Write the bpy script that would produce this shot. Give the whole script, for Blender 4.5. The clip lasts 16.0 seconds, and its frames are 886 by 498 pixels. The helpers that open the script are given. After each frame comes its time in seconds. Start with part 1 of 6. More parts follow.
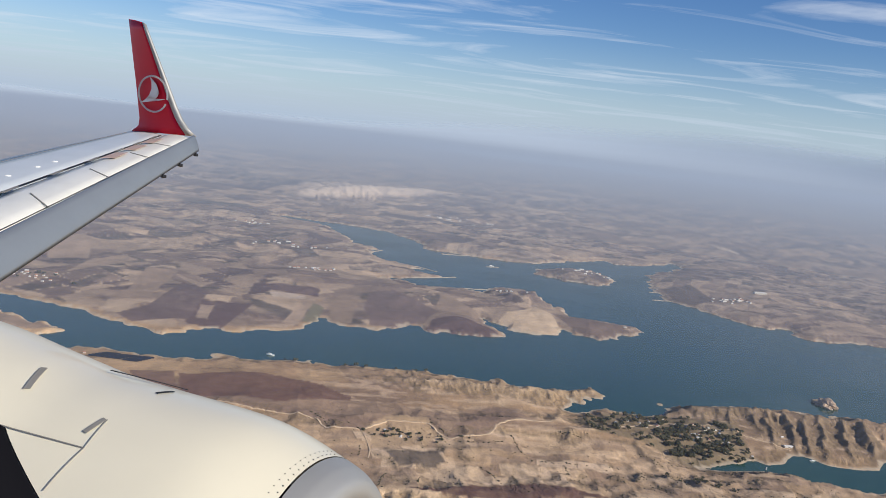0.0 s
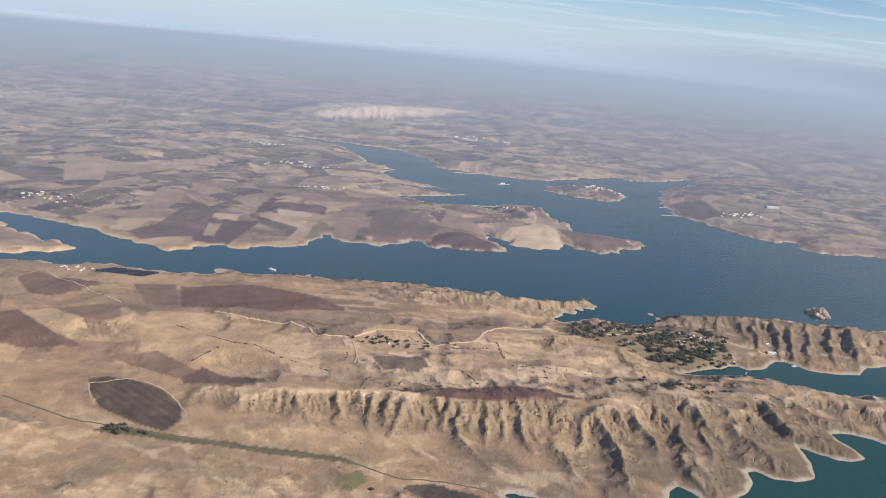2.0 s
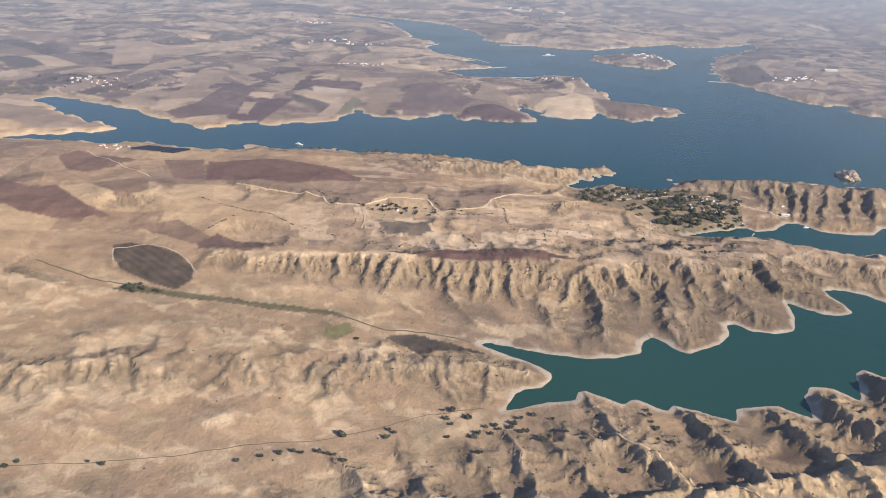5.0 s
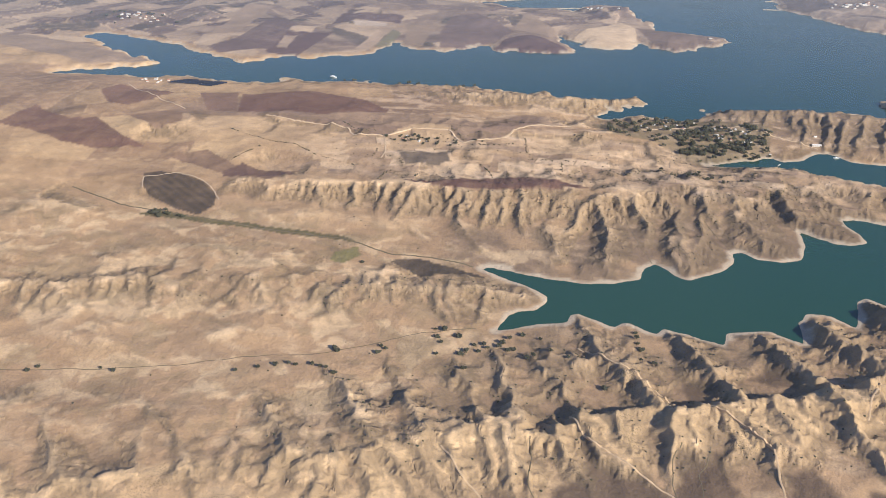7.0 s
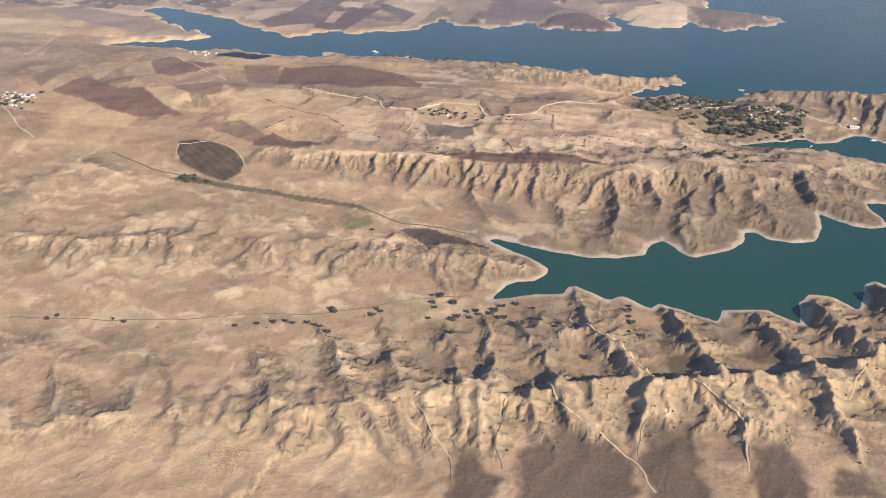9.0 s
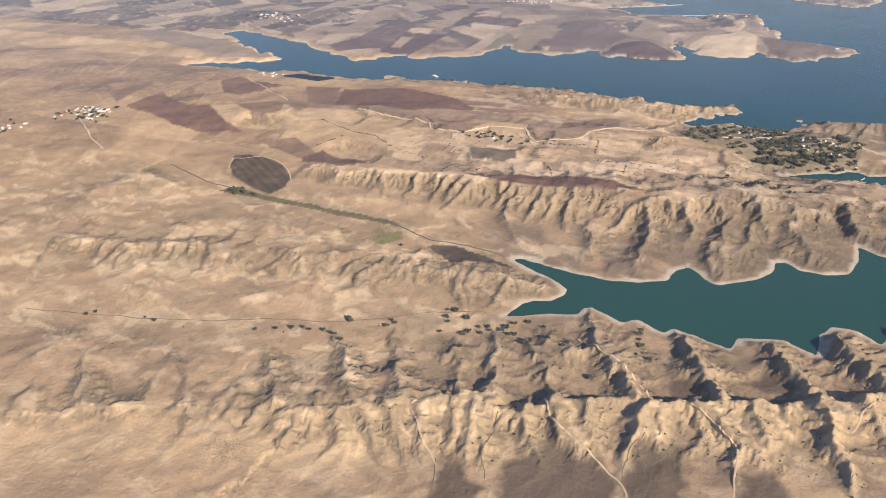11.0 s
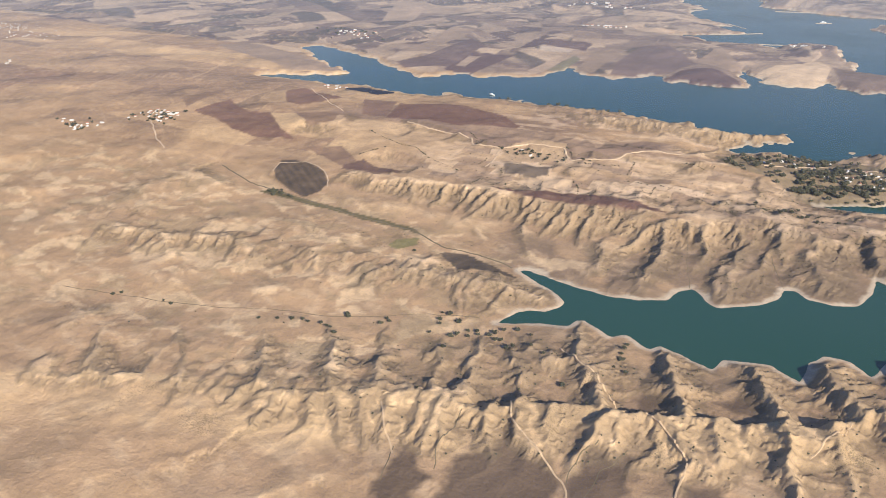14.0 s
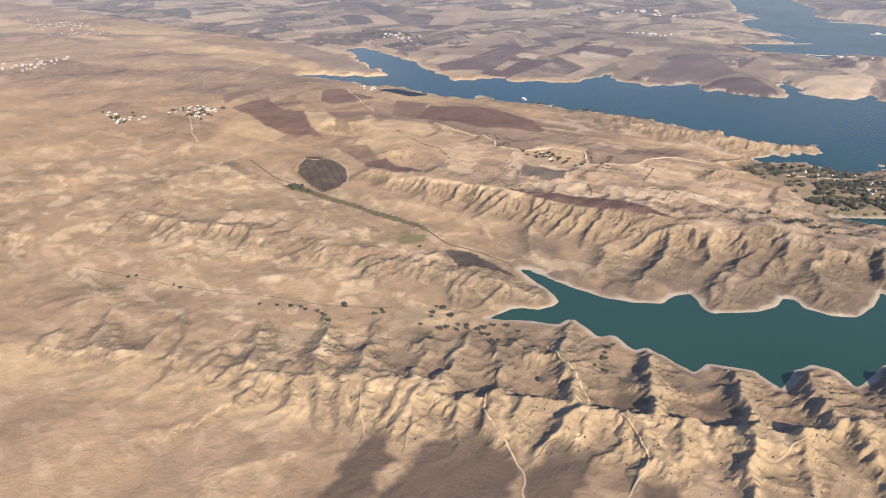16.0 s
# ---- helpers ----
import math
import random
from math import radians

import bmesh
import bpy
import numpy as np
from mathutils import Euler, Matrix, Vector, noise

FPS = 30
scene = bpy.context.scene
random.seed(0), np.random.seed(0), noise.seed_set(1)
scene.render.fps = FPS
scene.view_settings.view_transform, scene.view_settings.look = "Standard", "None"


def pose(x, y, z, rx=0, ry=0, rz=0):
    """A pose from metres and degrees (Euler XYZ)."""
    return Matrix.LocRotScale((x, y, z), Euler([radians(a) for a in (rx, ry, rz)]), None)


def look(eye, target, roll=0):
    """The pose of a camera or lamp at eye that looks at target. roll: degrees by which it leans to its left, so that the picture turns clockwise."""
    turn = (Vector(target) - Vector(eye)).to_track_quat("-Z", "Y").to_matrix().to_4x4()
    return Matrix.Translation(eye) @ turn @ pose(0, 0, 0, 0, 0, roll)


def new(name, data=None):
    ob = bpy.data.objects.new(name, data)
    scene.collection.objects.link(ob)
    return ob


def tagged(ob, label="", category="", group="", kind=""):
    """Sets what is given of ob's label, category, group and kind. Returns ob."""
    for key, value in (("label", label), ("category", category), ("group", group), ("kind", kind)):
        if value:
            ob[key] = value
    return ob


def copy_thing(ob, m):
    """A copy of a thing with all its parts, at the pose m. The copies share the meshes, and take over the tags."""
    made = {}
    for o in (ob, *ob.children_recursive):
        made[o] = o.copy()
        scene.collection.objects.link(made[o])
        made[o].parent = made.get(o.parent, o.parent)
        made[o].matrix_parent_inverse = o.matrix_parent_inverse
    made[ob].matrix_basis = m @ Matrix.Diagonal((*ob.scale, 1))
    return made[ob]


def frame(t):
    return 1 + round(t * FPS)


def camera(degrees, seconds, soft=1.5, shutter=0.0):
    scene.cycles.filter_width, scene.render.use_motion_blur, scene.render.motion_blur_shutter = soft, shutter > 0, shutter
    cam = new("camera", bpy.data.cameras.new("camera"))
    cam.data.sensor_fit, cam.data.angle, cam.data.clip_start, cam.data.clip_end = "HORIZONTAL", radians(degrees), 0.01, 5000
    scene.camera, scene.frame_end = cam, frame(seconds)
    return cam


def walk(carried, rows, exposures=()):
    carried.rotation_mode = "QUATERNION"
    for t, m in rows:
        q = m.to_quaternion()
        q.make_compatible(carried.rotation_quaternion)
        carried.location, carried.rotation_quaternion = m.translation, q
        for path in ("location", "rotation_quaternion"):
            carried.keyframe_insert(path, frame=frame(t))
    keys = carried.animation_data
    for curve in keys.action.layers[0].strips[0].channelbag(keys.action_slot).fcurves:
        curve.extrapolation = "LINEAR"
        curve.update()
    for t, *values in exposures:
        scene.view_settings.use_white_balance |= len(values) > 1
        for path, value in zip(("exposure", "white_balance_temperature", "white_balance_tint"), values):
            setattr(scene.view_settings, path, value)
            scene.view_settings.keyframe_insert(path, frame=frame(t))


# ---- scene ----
cam = camera(55.6, 16.0, soft=0.8)
PATH = [
    (0, (2.853, -1.712, 170.074), (2.855, 0.266, 169.78), 6.6),
    (0.5, (9.453, -4.638, 170.085), (9.447, -2.667, 169.747), 6.2),
    (1, (16.051, -7.526, 170.099), (16.029, -5.564, 169.712), 6.1),
    (1.5, (22.671, -10.316, 170.119), (22.633, -8.364, 169.684), 5.8),
    (2, (29.395, -12.99, 170.15), (29.341, -11.05, 169.667), 5.6),
    (2.5, (36.251, -15.554, 170.201), (36.175, -13.627, 169.673), 5.4),
    (3, (43.238, -17.958, 170.277), (43.136, -16.044, 169.706), 4.9),
    (3.5, (50.406, -20.272, 170.334), (50.286, -18.376, 169.71), 4.5),
    (4, (57.688, -22.395, 170.399), (57.544, -20.517, 169.727), 3.9),
    (6.3, (91.274, -30.62, 171.002), (90.964, -28.844, 170.137), 1.8),
    (6.5, (94.209, -31.238, 171.02), (93.886, -29.47, 170.143), 1.6),
    (7, (101.573, -32.528, 171.08), (101.214, -30.78, 170.177), 1.2),
    (7.5, (108.955, -33.59, 171.154), (108.561, -31.859, 170.233), 0.8),
    (8, (116.33, -34.404, 171.232), (115.896, -32.689, 170.299), 0.6),
    (8.5, (123.651, -34.95, 171.289), (123.177, -33.25, 170.348), 0.5),
    (9, (130.908, -35.155, 171.324), (130.391, -33.47, 170.378), 0.4),
    (11.5, (166.931, -34.164, 171.389), (166.165, -32.535, 170.517), -0.4),
    (12, (174.017, -33.735, 171.373), (173.212, -32.118, 170.513), -0.4),
    (12.5, (181.029, -33.05, 171.351), (180.188, -31.449, 170.497), -0.3),
    (13, (188.067, -32.135, 171.332), (187.193, -30.549, 170.483), -0.2),
    (13.5, (195.146, -31.023, 171.323), (194.24, -29.453, 170.478), -0.2),
    (14, (202.264, -29.753, 171.318), (201.327, -28.2, 170.476), -0.0),
    (14.5, (209.335, -28.344, 171.303), (208.367, -26.809, 170.464), -0.0),
    (15, (216.359, -26.773, 171.29), (215.36, -25.255, 170.456), -0.0),
    (15.5, (223.38, -25.074, 171.282), (222.35, -23.574, 170.45), 0.1),
    (16, (230.403, -23.284, 171.268), (229.341, -21.805, 170.438), 0.1),
]
walk(cam, [(t, look(eye, target, roll)) for t, eye, target, roll in PATH], [(0.0, 0.18, 6250, 10), (2.5, 0.46, 6250, 10), (6.5, 0.62, 6350, 10), (9.0, 0.66, 6450, 10), (16.0, 0.70, 6500, 10)])

# ---------------------------------------------------------------- sky, sun, exposure
SUN_AZ, SUN_EL = 121.0, 27.0      # degrees: azimuth clockwise from +y, elevation
to_sun = Vector((math.sin(radians(SUN_AZ)) * math.cos(radians(SUN_EL)), math.cos(radians(SUN_AZ)) * math.cos(radians(SUN_EL)), math.sin(radians(SUN_EL))))
sun = new("sun", bpy.data.lights.new("sun", "SUN"))
sun.data.energy, sun.data.angle, sun.data.color = 4.7, radians(0.6), (1.0, 0.905, 0.755)
sun.matrix_world = look((0, 0, 400), Vector((0, 0, 400)) - to_sun)


def node(tree, kind, **values):
    n = tree.nodes.new(kind)
    for key, value in values.items():
        if key in n.inputs:
            n.inputs[key].default_value = value
    return n


world = bpy.data.worlds.new("sky")
scene.world = world
world.use_nodes = True
wt = world.node_tree
wt.nodes.clear()
sky = wt.nodes.new("ShaderNodeTexSky")
sky.sky_type, sky.sun_disc = "NISHITA", False
sky.sun_elevation, sky.sun_rotation = radians(SUN_EL), radians(SUN_AZ)
sky.altitude, sky.air_density, sky.dust_density, sky.ozone_density = 1500, 1.0, 0.2, 3.2
wcoord = wt.nodes.new("ShaderNodeTexCoord")
wsep = wt.nodes.new("ShaderNodeSeparateXYZ")
wt.links.new(wcoord.outputs["Generated"], wsep.inputs[0])
# high cirrus: streaks on a flat layer far overhead
wdiv = wt.nodes.new("ShaderNodeMath"); wdiv.operation = "ADD"; wdiv.inputs[1].default_value = 0.06
wt.links.new(wsep.outputs["Z"], wdiv.inputs[0])
wplane = wt.nodes.new("ShaderNodeVectorMath"); wplane.operation = "DIVIDE"
wcomb = wt.nodes.new("ShaderNodeCombineXYZ")
for k in range(3):
    wt.links.new(wdiv.outputs[0], wcomb.inputs[k])
wt.links.new(wcoord.outputs["Generated"], wplane.inputs[0])
wt.links.new(wcomb.outputs[0], wplane.inputs[1])
wmap = wt.nodes.new("ShaderNodeMapping")
wmap.inputs["Scale"].default_value = (0.42, 1.0, 0.0)
wmap.inputs["Rotation"].default_value = (0, 0, radians(-8))
wt.links.new(wplane.outputs[0], wmap.inputs["Vector"])
wnoise = node(wt, "ShaderNodeTexNoise", Scale=1.25, Detail=9.0, Roughness=0.58, Distortion=1.0)
wt.links.new(wmap.outputs[0], wnoise.inputs["Vector"])
wramp = wt.nodes.new("ShaderNodeValToRGB")
wramp.color_ramp.elements[0].position, wramp.color_ramp.elements[0].color = 0.50, (0, 0, 0, 1)
wramp.color_ramp.elements[1].position, wramp.color_ramp.elements[1].color = 0.78, (1, 1, 1, 1)
wt.links.new(wnoise.outputs["Fac"], wramp.inputs["Fac"])
wcloud = wt.nodes.new("ShaderNodeMixRGB")
wcloud.inputs["Color2"].default_value = (7.6, 7.9, 8.3, 1)
wcf = wt.nodes.new("ShaderNodeMath"); wcf.operation = "MULTIPLY"; wcf.inputs[1].default_value = 0.8
wt.links.new(wramp.outputs["Color"], wcf.inputs[0])
wt.links.new(wcf.outputs[0], wcloud.inputs["Fac"])
whue = node(wt, "ShaderNodeHueSaturation", Hue=0.512, Saturation=1.22, Value=0.82)
wt.links.new(sky.outputs[0], whue.inputs["Color"])
wt.links.new(whue.outputs[0], wcloud.inputs["Color1"])
# dusty air that thickens to the horizon
whaze = wt.nodes.new("ShaderNodeMapRange")
whaze.interpolation_type = "SMOOTHERSTEP"
for key, value in (("From Min", 0.14), ("From Max", -0.05), ("To Min", 0.0), ("To Max", 1.0)):
    whaze.inputs[key].default_value = value
wt.links.new(wsep.outputs["Z"], whaze.inputs["Value"])
wmix = wt.nodes.new("ShaderNodeMixRGB")
wmix.inputs["Color2"].default_value = (3.9, 4.7, 5.8, 1)
wt.links.new(whaze.outputs[0], wmix.inputs["Fac"])
wt.links.new(wcloud.outputs[0], wmix.inputs["Color1"])
wbg = wt.nodes.new("ShaderNodeBackground")
wbg.inputs["Strength"].default_value = 0.10
wt.links.new(wmix.outputs[0], wbg.inputs["Color"])
wout = wt.nodes.new("ShaderNodeOutputWorld")
wt.links.new(wbg.outputs[0], wout.inputs["Surface"])


# ---------------------------------------------------------------- materials
def material(name, color, rough=0.8, metal=0.0, grain=0.0, scale=5.0, bump=0.0, bump_scale=None, random_shift=0.0, spec=0.4, coat=0.0):
    """A surface with mottling at two scales, relief, and an even shift from object to object."""
    m = bpy.data.materials.new(name)
    m.use_nodes = True
    t = m.node_tree
    b = t.nodes["Principled BSDF"]
    b.inputs["Roughness"].default_value, b.inputs["Metallic"].default_value = rough, metal
    b.inputs["Specular IOR Level"].default_value = spec
    b.inputs["Coat Weight"].default_value = coat
    b.inputs["Base Color"].default_value = (*color, 1)
    co = t.nodes.new("ShaderNodeTexCoord")
    if grain:
        n1 = node(t, "ShaderNodeTexNoise", Scale=scale, Detail=6.0, Roughness=0.6)
        n2 = node(t, "ShaderNodeTexNoise", Scale=scale * 0.13, Detail=3.0)
        t.links.new(co.outputs["Object"], n1.inputs["Vector"])
        t.links.new(co.outputs["Object"], n2.inputs["Vector"])
        add = t.nodes.new("ShaderNodeMath"); add.operation = "ADD"
        t.links.new(n1.outputs["Fac"], add.inputs[0]); t.links.new(n2.outputs["Fac"], add.inputs[1])
        info = t.nodes.new("ShaderNodeObjectInfo")
        add2 = t.nodes.new("ShaderNodeMath"); add2.operation = "MULTIPLY_ADD"; add2.inputs[1].default_value = random_shift
        t.links.new(info.outputs["Random"], add2.inputs[0]); t.links.new(add.outputs[0], add2.inputs[2])
        mr = t.nodes.new("ShaderNodeMapRange")
        for key, value in (("From Min", 0.6), ("From Max", 1.4 + random_shift), ("To Min", 1 - grain), ("To Max", 1 + grain)):
            mr.inputs[key].default_value = value
        t.links.new(add2.outputs[0], mr.inputs["Value"])
        hsv = t.nodes.new("ShaderNodeHueSaturation")
        hsv.inputs["Color"].default_value = (*color, 1)
        t.links.new(mr.outputs[0], hsv.inputs["Value"])
        t.links.new(hsv.outputs[0], b.inputs["Base Color"])
        if bump:
            nb = node(t, "ShaderNodeTexNoise", Scale=bump_scale or scale * 2, Detail=5.0)
            t.links.new(co.outputs["Object"], nb.inputs["Vector"])
            bp = t.nodes.new("ShaderNodeBump")
            bp.inputs["Strength"].default_value = bump
            bp.inputs["Distance"].default_value = 0.02
            t.links.new(nb.outputs["Fac"], bp.inputs["Height"]); t.links.new(bp.outputs[0], b.inputs["Normal"])
    return m


def earth_material():
    """Dry earth: colour of the land cover, mottled in three sizes, with small shrubs and furrows in the relief."""
    m = bpy.data.materials.new("dry_earth")
    m.use_nodes = True
    t = m.node_tree
    b = t.nodes["Principled BSDF"]
    b.inputs["Roughness"].default_value, b.inputs["Specular IOR Level"].default_value = 0.95, 0.05
    at = t.nodes.new("ShaderNodeAttribute"); at.attribute_name = "cover"
    ge = t.nodes.new("ShaderNodeNewGeometry")
    src = at.outputs["Color"]
    for scale, amount, detail in ((0.03, 0.13, 4.0), (0.2, 0.10, 5.0), (1.3, 0.10, 5.0)):
        n = node(t, "ShaderNodeTexNoise", Scale=scale, Detail=detail, Roughness=0.62)
        t.links.new(ge.outputs["Position"], n.inputs["Vector"])
        mr = t.nodes.new("ShaderNodeMapRange")
        for key, value in (("From Min", 0.3), ("From Max", 0.7), ("To Min", 1 - amount), ("To Max", 1 + amount)):
            mr.inputs[key].default_value = value
        t.links.new(n.outputs["Fac"], mr.inputs["Value"])
        hsv = t.nodes.new("ShaderNodeHueSaturation")
        t.links.new(src, hsv.inputs["Color"]); t.links.new(mr.outputs[0], hsv.inputs["Value"])
        src = hsv.outputs[0]
    # scrub: dark specks where the land cover says rough ground
    vo = node(t, "ShaderNodeTexVoronoi", Scale=1.9, Randomness=1.0)
    t.links.new(ge.outputs["Position"], vo.inputs["Vector"])
    nm = node(t, "ShaderNodeTexNoise", Scale=0.12, Detail=4.0)
    t.links.new(ge.outputs["Position"], nm.inputs["Vector"])
    th = t.nodes.new("ShaderNodeMath"); th.operation = "MULTIPLY"
    am = t.nodes.new("ShaderNodeAttribute"); am.attribute_name = "scrub"
    t.links.new(nm.outputs["Fac"], th.inputs[0]); t.links.new(am.outputs["Fac"], th.inputs[1])
    lt = t.nodes.new("ShaderNodeMapRange")
    lt.interpolation_type = "SMOOTHSTEP"
    su = t.nodes.new("ShaderNodeMath"); su.operation = "SUBTRACT"
    t.links.new(th.outputs[0], su.inputs[0]); t.links.new(vo.outputs["Distance"], su.inputs[1])
    for key, value in (("From Min", -0.05), ("From Max", 0.12), ("To Min", 0.0), ("To Max", 0.5)):
        lt.inputs[key].default_value = value
    t.links.new(su.outputs[0], lt.inputs["Value"])
    mx = t.nodes.new("ShaderNodeMixRGB")
    mx.inputs["Color2"].default_value = (0.085, 0.075, 0.045, 1)
    t.links.new(lt.outputs[0], mx.inputs["Fac"]); t.links.new(src, mx.inputs["Color1"])
    t.links.new(mx.outputs[0], b.inputs["Base Color"])
    nb = node(t, "ShaderNodeTexNoise", Scale=0.6, Detail=8.0, Roughness=0.65)
    nr = t.nodes.new("ShaderNodeTexNoise")
    nr.noise_type = "RIDGED_MULTIFRACTAL"
    for key, value in (("Scale", 0.24), ("Detail", 8.0), ("Roughness", 0.55), ("Distortion", 0.6)):
        nr.inputs[key].default_value = value
    t.links.new(ge.outputs["Position"], nb.inputs["Vector"]); t.links.new(ge.outputs["Position"], nr.inputs["Vector"])
    rel = t.nodes.new("ShaderNodeAttribute"); rel.attribute_name = "relief"
    mu = t.nodes.new("ShaderNodeMath"); mu.operation = "MULTIPLY"
    t.links.new(nr.outputs["Fac"], mu.inputs[0]); t.links.new(rel.outputs["Fac"], mu.inputs[1])
    ad = t.nodes.new("ShaderNodeMath"); ad.operation = "MULTIPLY_ADD"; ad.inputs[1].default_value = 0.5
    t.links.new(nb.outputs["Fac"], ad.inputs[0]); t.links.new(mu.outputs[0], ad.inputs[2])
    bp = t.nodes.new("ShaderNodeBump")
    bp.inputs["Strength"].default_value, bp.inputs["Distance"].default_value = 0.8, 1.15
    t.links.new(ad.outputs[0], bp.inputs["Height"]); t.links.new(bp.outputs[0], b.inputs["Normal"])
    return m


def water_material():
    m = material("lake_water", (0.030, 0.064, 0.054), rough=0.16, spec=0.36)
    t = m.node_tree
    b = t.nodes["Principled BSDF"]
    ge = t.nodes.new("ShaderNodeNewGeometry")
    n = node(t, "ShaderNodeTexNoise", Scale=0.9, Detail=5.0)
    n2 = node(t, "ShaderNodeTexNoise", Scale=0.012, Detail=3.0)
    t.links.new(ge.outputs["Position"], n.inputs["Vector"]); t.links.new(ge.outputs["Position"], n2.inputs["Vector"])
    bp = t.nodes.new("ShaderNodeBump")
    bp.inputs["Strength"].default_value, bp.inputs["Distance"].default_value = 0.25, 0.1
    t.links.new(n.outputs["Fac"], bp.inputs["Height"]); t.links.new(bp.outputs[0], b.inputs["Normal"])
    # silty green in the narrow inlets, deep blue out in the lake
    sp = t.nodes.new("ShaderNodeSeparateXYZ")
    t.links.new(ge.outputs["Position"], sp.inputs[0])
    deep = t.nodes.new("ShaderNodeMapRange"); deep.interpolation_type = "SMOOTHSTEP"
    for key, value in (("From Min", 380.0), ("From Max", 600.0), ("To Min", 0.0), ("To Max", 1.0)):
        deep.inputs[key].default_value = value
    t.links.new(sp.outputs["Y"], deep.inputs["Value"])
    tint = t.nodes.new("ShaderNodeMixRGB")
    tint.inputs["Color1"].default_value, tint.inputs["Color2"].default_value = (0.018, 0.064, 0.044, 1), (0.024, 0.066, 0.062, 1)
    t.links.new(deep.outputs[0], tint.inputs["Fac"]); t.links.new(tint.outputs[0], b.inputs["Base Color"])
    mr = t.nodes.new("ShaderNodeMapRange")
    for key, value in (("From Min", 0.35), ("From Max", 0.65), ("To Min", 0.10), ("To Max", 0.24)):
        mr.inputs[key].default_value = value
    t.links.new(n2.outputs["Fac"], mr.inputs["Value"]); t.links.new(mr.outputs[0], b.inputs["Roughness"])
    return m


# ---------------------------------------------------------------- the lie of the land
table_rng = np.random.RandomState(11)
swirl = table_rng.uniform(0, 2 * math.pi, 65536)
GRAD_X, GRAD_Y = np.cos(swirl).astype(np.float32) * 1.5, np.sin(swirl).astype(np.float32) * 1.5


def perlin(x, y, seed=0):
    """Gradient noise on a lattice of random directions."""
    x, y = x + seed * 7.31, y + seed * 13.17
    xi, yi = np.floor(x).astype(np.int32), np.floor(y).astype(np.int32)
    xf, yf = (x - xi).astype(np.float32), (y - yi).astype(np.float32)
    u, v = xf * xf * (3 - 2 * xf), yf * yf * (3 - 2 * yf)
    x0, x1 = xi & 255, (xi + 1) & 255
    y0, y1 = (yi & 255) << 8, ((yi + 1) & 255) << 8
    k = y0 + x0; a = GRAD_X[k] * xf + GRAD_Y[k] * yf
    k = y0 + x1; b = GRAD_X[k] * (xf - 1) + GRAD_Y[k] * yf
    k = y1 + x0; c = GRAD_X[k] * xf + GRAD_Y[k] * (yf - 1)
    k = y1 + x1; d = GRAD_X[k] * (xf - 1) + GRAD_Y[k] * (yf - 1)
    a = a + (b - a) * u
    c = c + (d - c) * u
    return a + (c - a) * v


def fbm(x, y, size, octaves=4, seed=0, gain=0.5):
    total, amp = 0, 1.0
    for k in range(octaves):
        total = total + amp * perlin(x / size + 17.3 * k, y / size - 9.1 * k, seed + k)
        size, amp = size / 2.03, amp * gain
    return total


def ridged(x, y, size, octaves=4, seed=0):
    total, amp = 0, 1.0
    for k in range(octaves):
        total = total + amp * (1 - 2 * np.abs(perlin(x / size + 5.1 * k, y / size + 3.7 * k, seed + k)))
        size, amp = size / 2.1, amp * 0.5
    return total


def smooth(a, b, v):
    k = np.clip((v - a) / (b - a), 0, 1)
    return k * k * (3 - 2 * k)


def inside(px, py, poly):
    hit = np.zeros(px.shape, bool)
    for (x0, y0), (x1, y1) in zip(poly, poly[1:] + poly[:1]):
        if y0 == y1:
            continue
        hit ^= ((y0 > py) != (y1 > py)) & (px < (x1 - x0) * (py - y0) / (y1 - y0) + x0)
    return hit


def along(px, py, line):
    """Nearest point of an open line: distance, length along it, side (left positive), and share of the segment's own values."""
    best = np.full(px.shape, 1e9, np.float32)
    where, side, value = np.zeros_like(best), np.zeros_like(best), np.zeros_like(best)
    run = 0.0
    for p, q in zip(line, line[1:]):
        dx, dy = q[0] - p[0], q[1] - p[1]
        n = math.hypot(dx, dy)
        k = np.clip(((px - p[0]) * dx + (py - p[1]) * dy) / (n * n), 0, 1)
        d = np.hypot(px - p[0] - k * dx, py - p[1] - k * dy)
        new_best = d < best
        best = np.where(new_best, d, best)
        where = np.where(new_best, run + k * n, where)
        side = np.where(new_best, (dx * (py - p[1]) - dy * (px - p[0])) / n, side)
        if len(p) > 2:
            value = np.where(new_best, p[2] + k * (q[2] - p[2]), value)
        run += n
    return best, where, side, value


# shores of the inlet, the side bay and the big lake
INLET_SOUTH = [(420, 320), (300, 300), (250, 285), (218, 293), (212, 298), (208, 293), (203, 271), (195, 279), (186, 278), (182, 270), (181, 254),
               (178, 256), (170, 261), (160, 258), (153, 256), (152, 247), (145, 249), (137, 252), (130, 254), (127, 249), (122, 251), (116, 254),
               (111, 250), (104, 254), (97, 257), (94, 255), (93, 249), (88, 247), (79, 244), (73, 239), (67, 236)]
TONGUE = [(69, 241), (71, 248), (74, 252), (81, 255), (84, 262), (84, 267), (77, 272), (69, 276), (61, 280), (52, 284)]
INLET_NORTH = [(58, 286), (66, 285), (75, 283), (88, 282), (97, 282), (109, 284), (121, 291), (123, 301), (127, 307), (130, 305), (135, 298), (141, 295),
               (149, 301), (156, 308), (161, 315), (162, 326), (166, 328), (172, 322), (182, 322), (190, 326), (194, 333), (196, 345), (195, 358),
               (202, 353), (209, 348), (218, 349), (225, 353), (224, 362), (219, 371), (217, 378), (229, 379), (239, 375), (250, 364), (300, 345), (420, 360)]
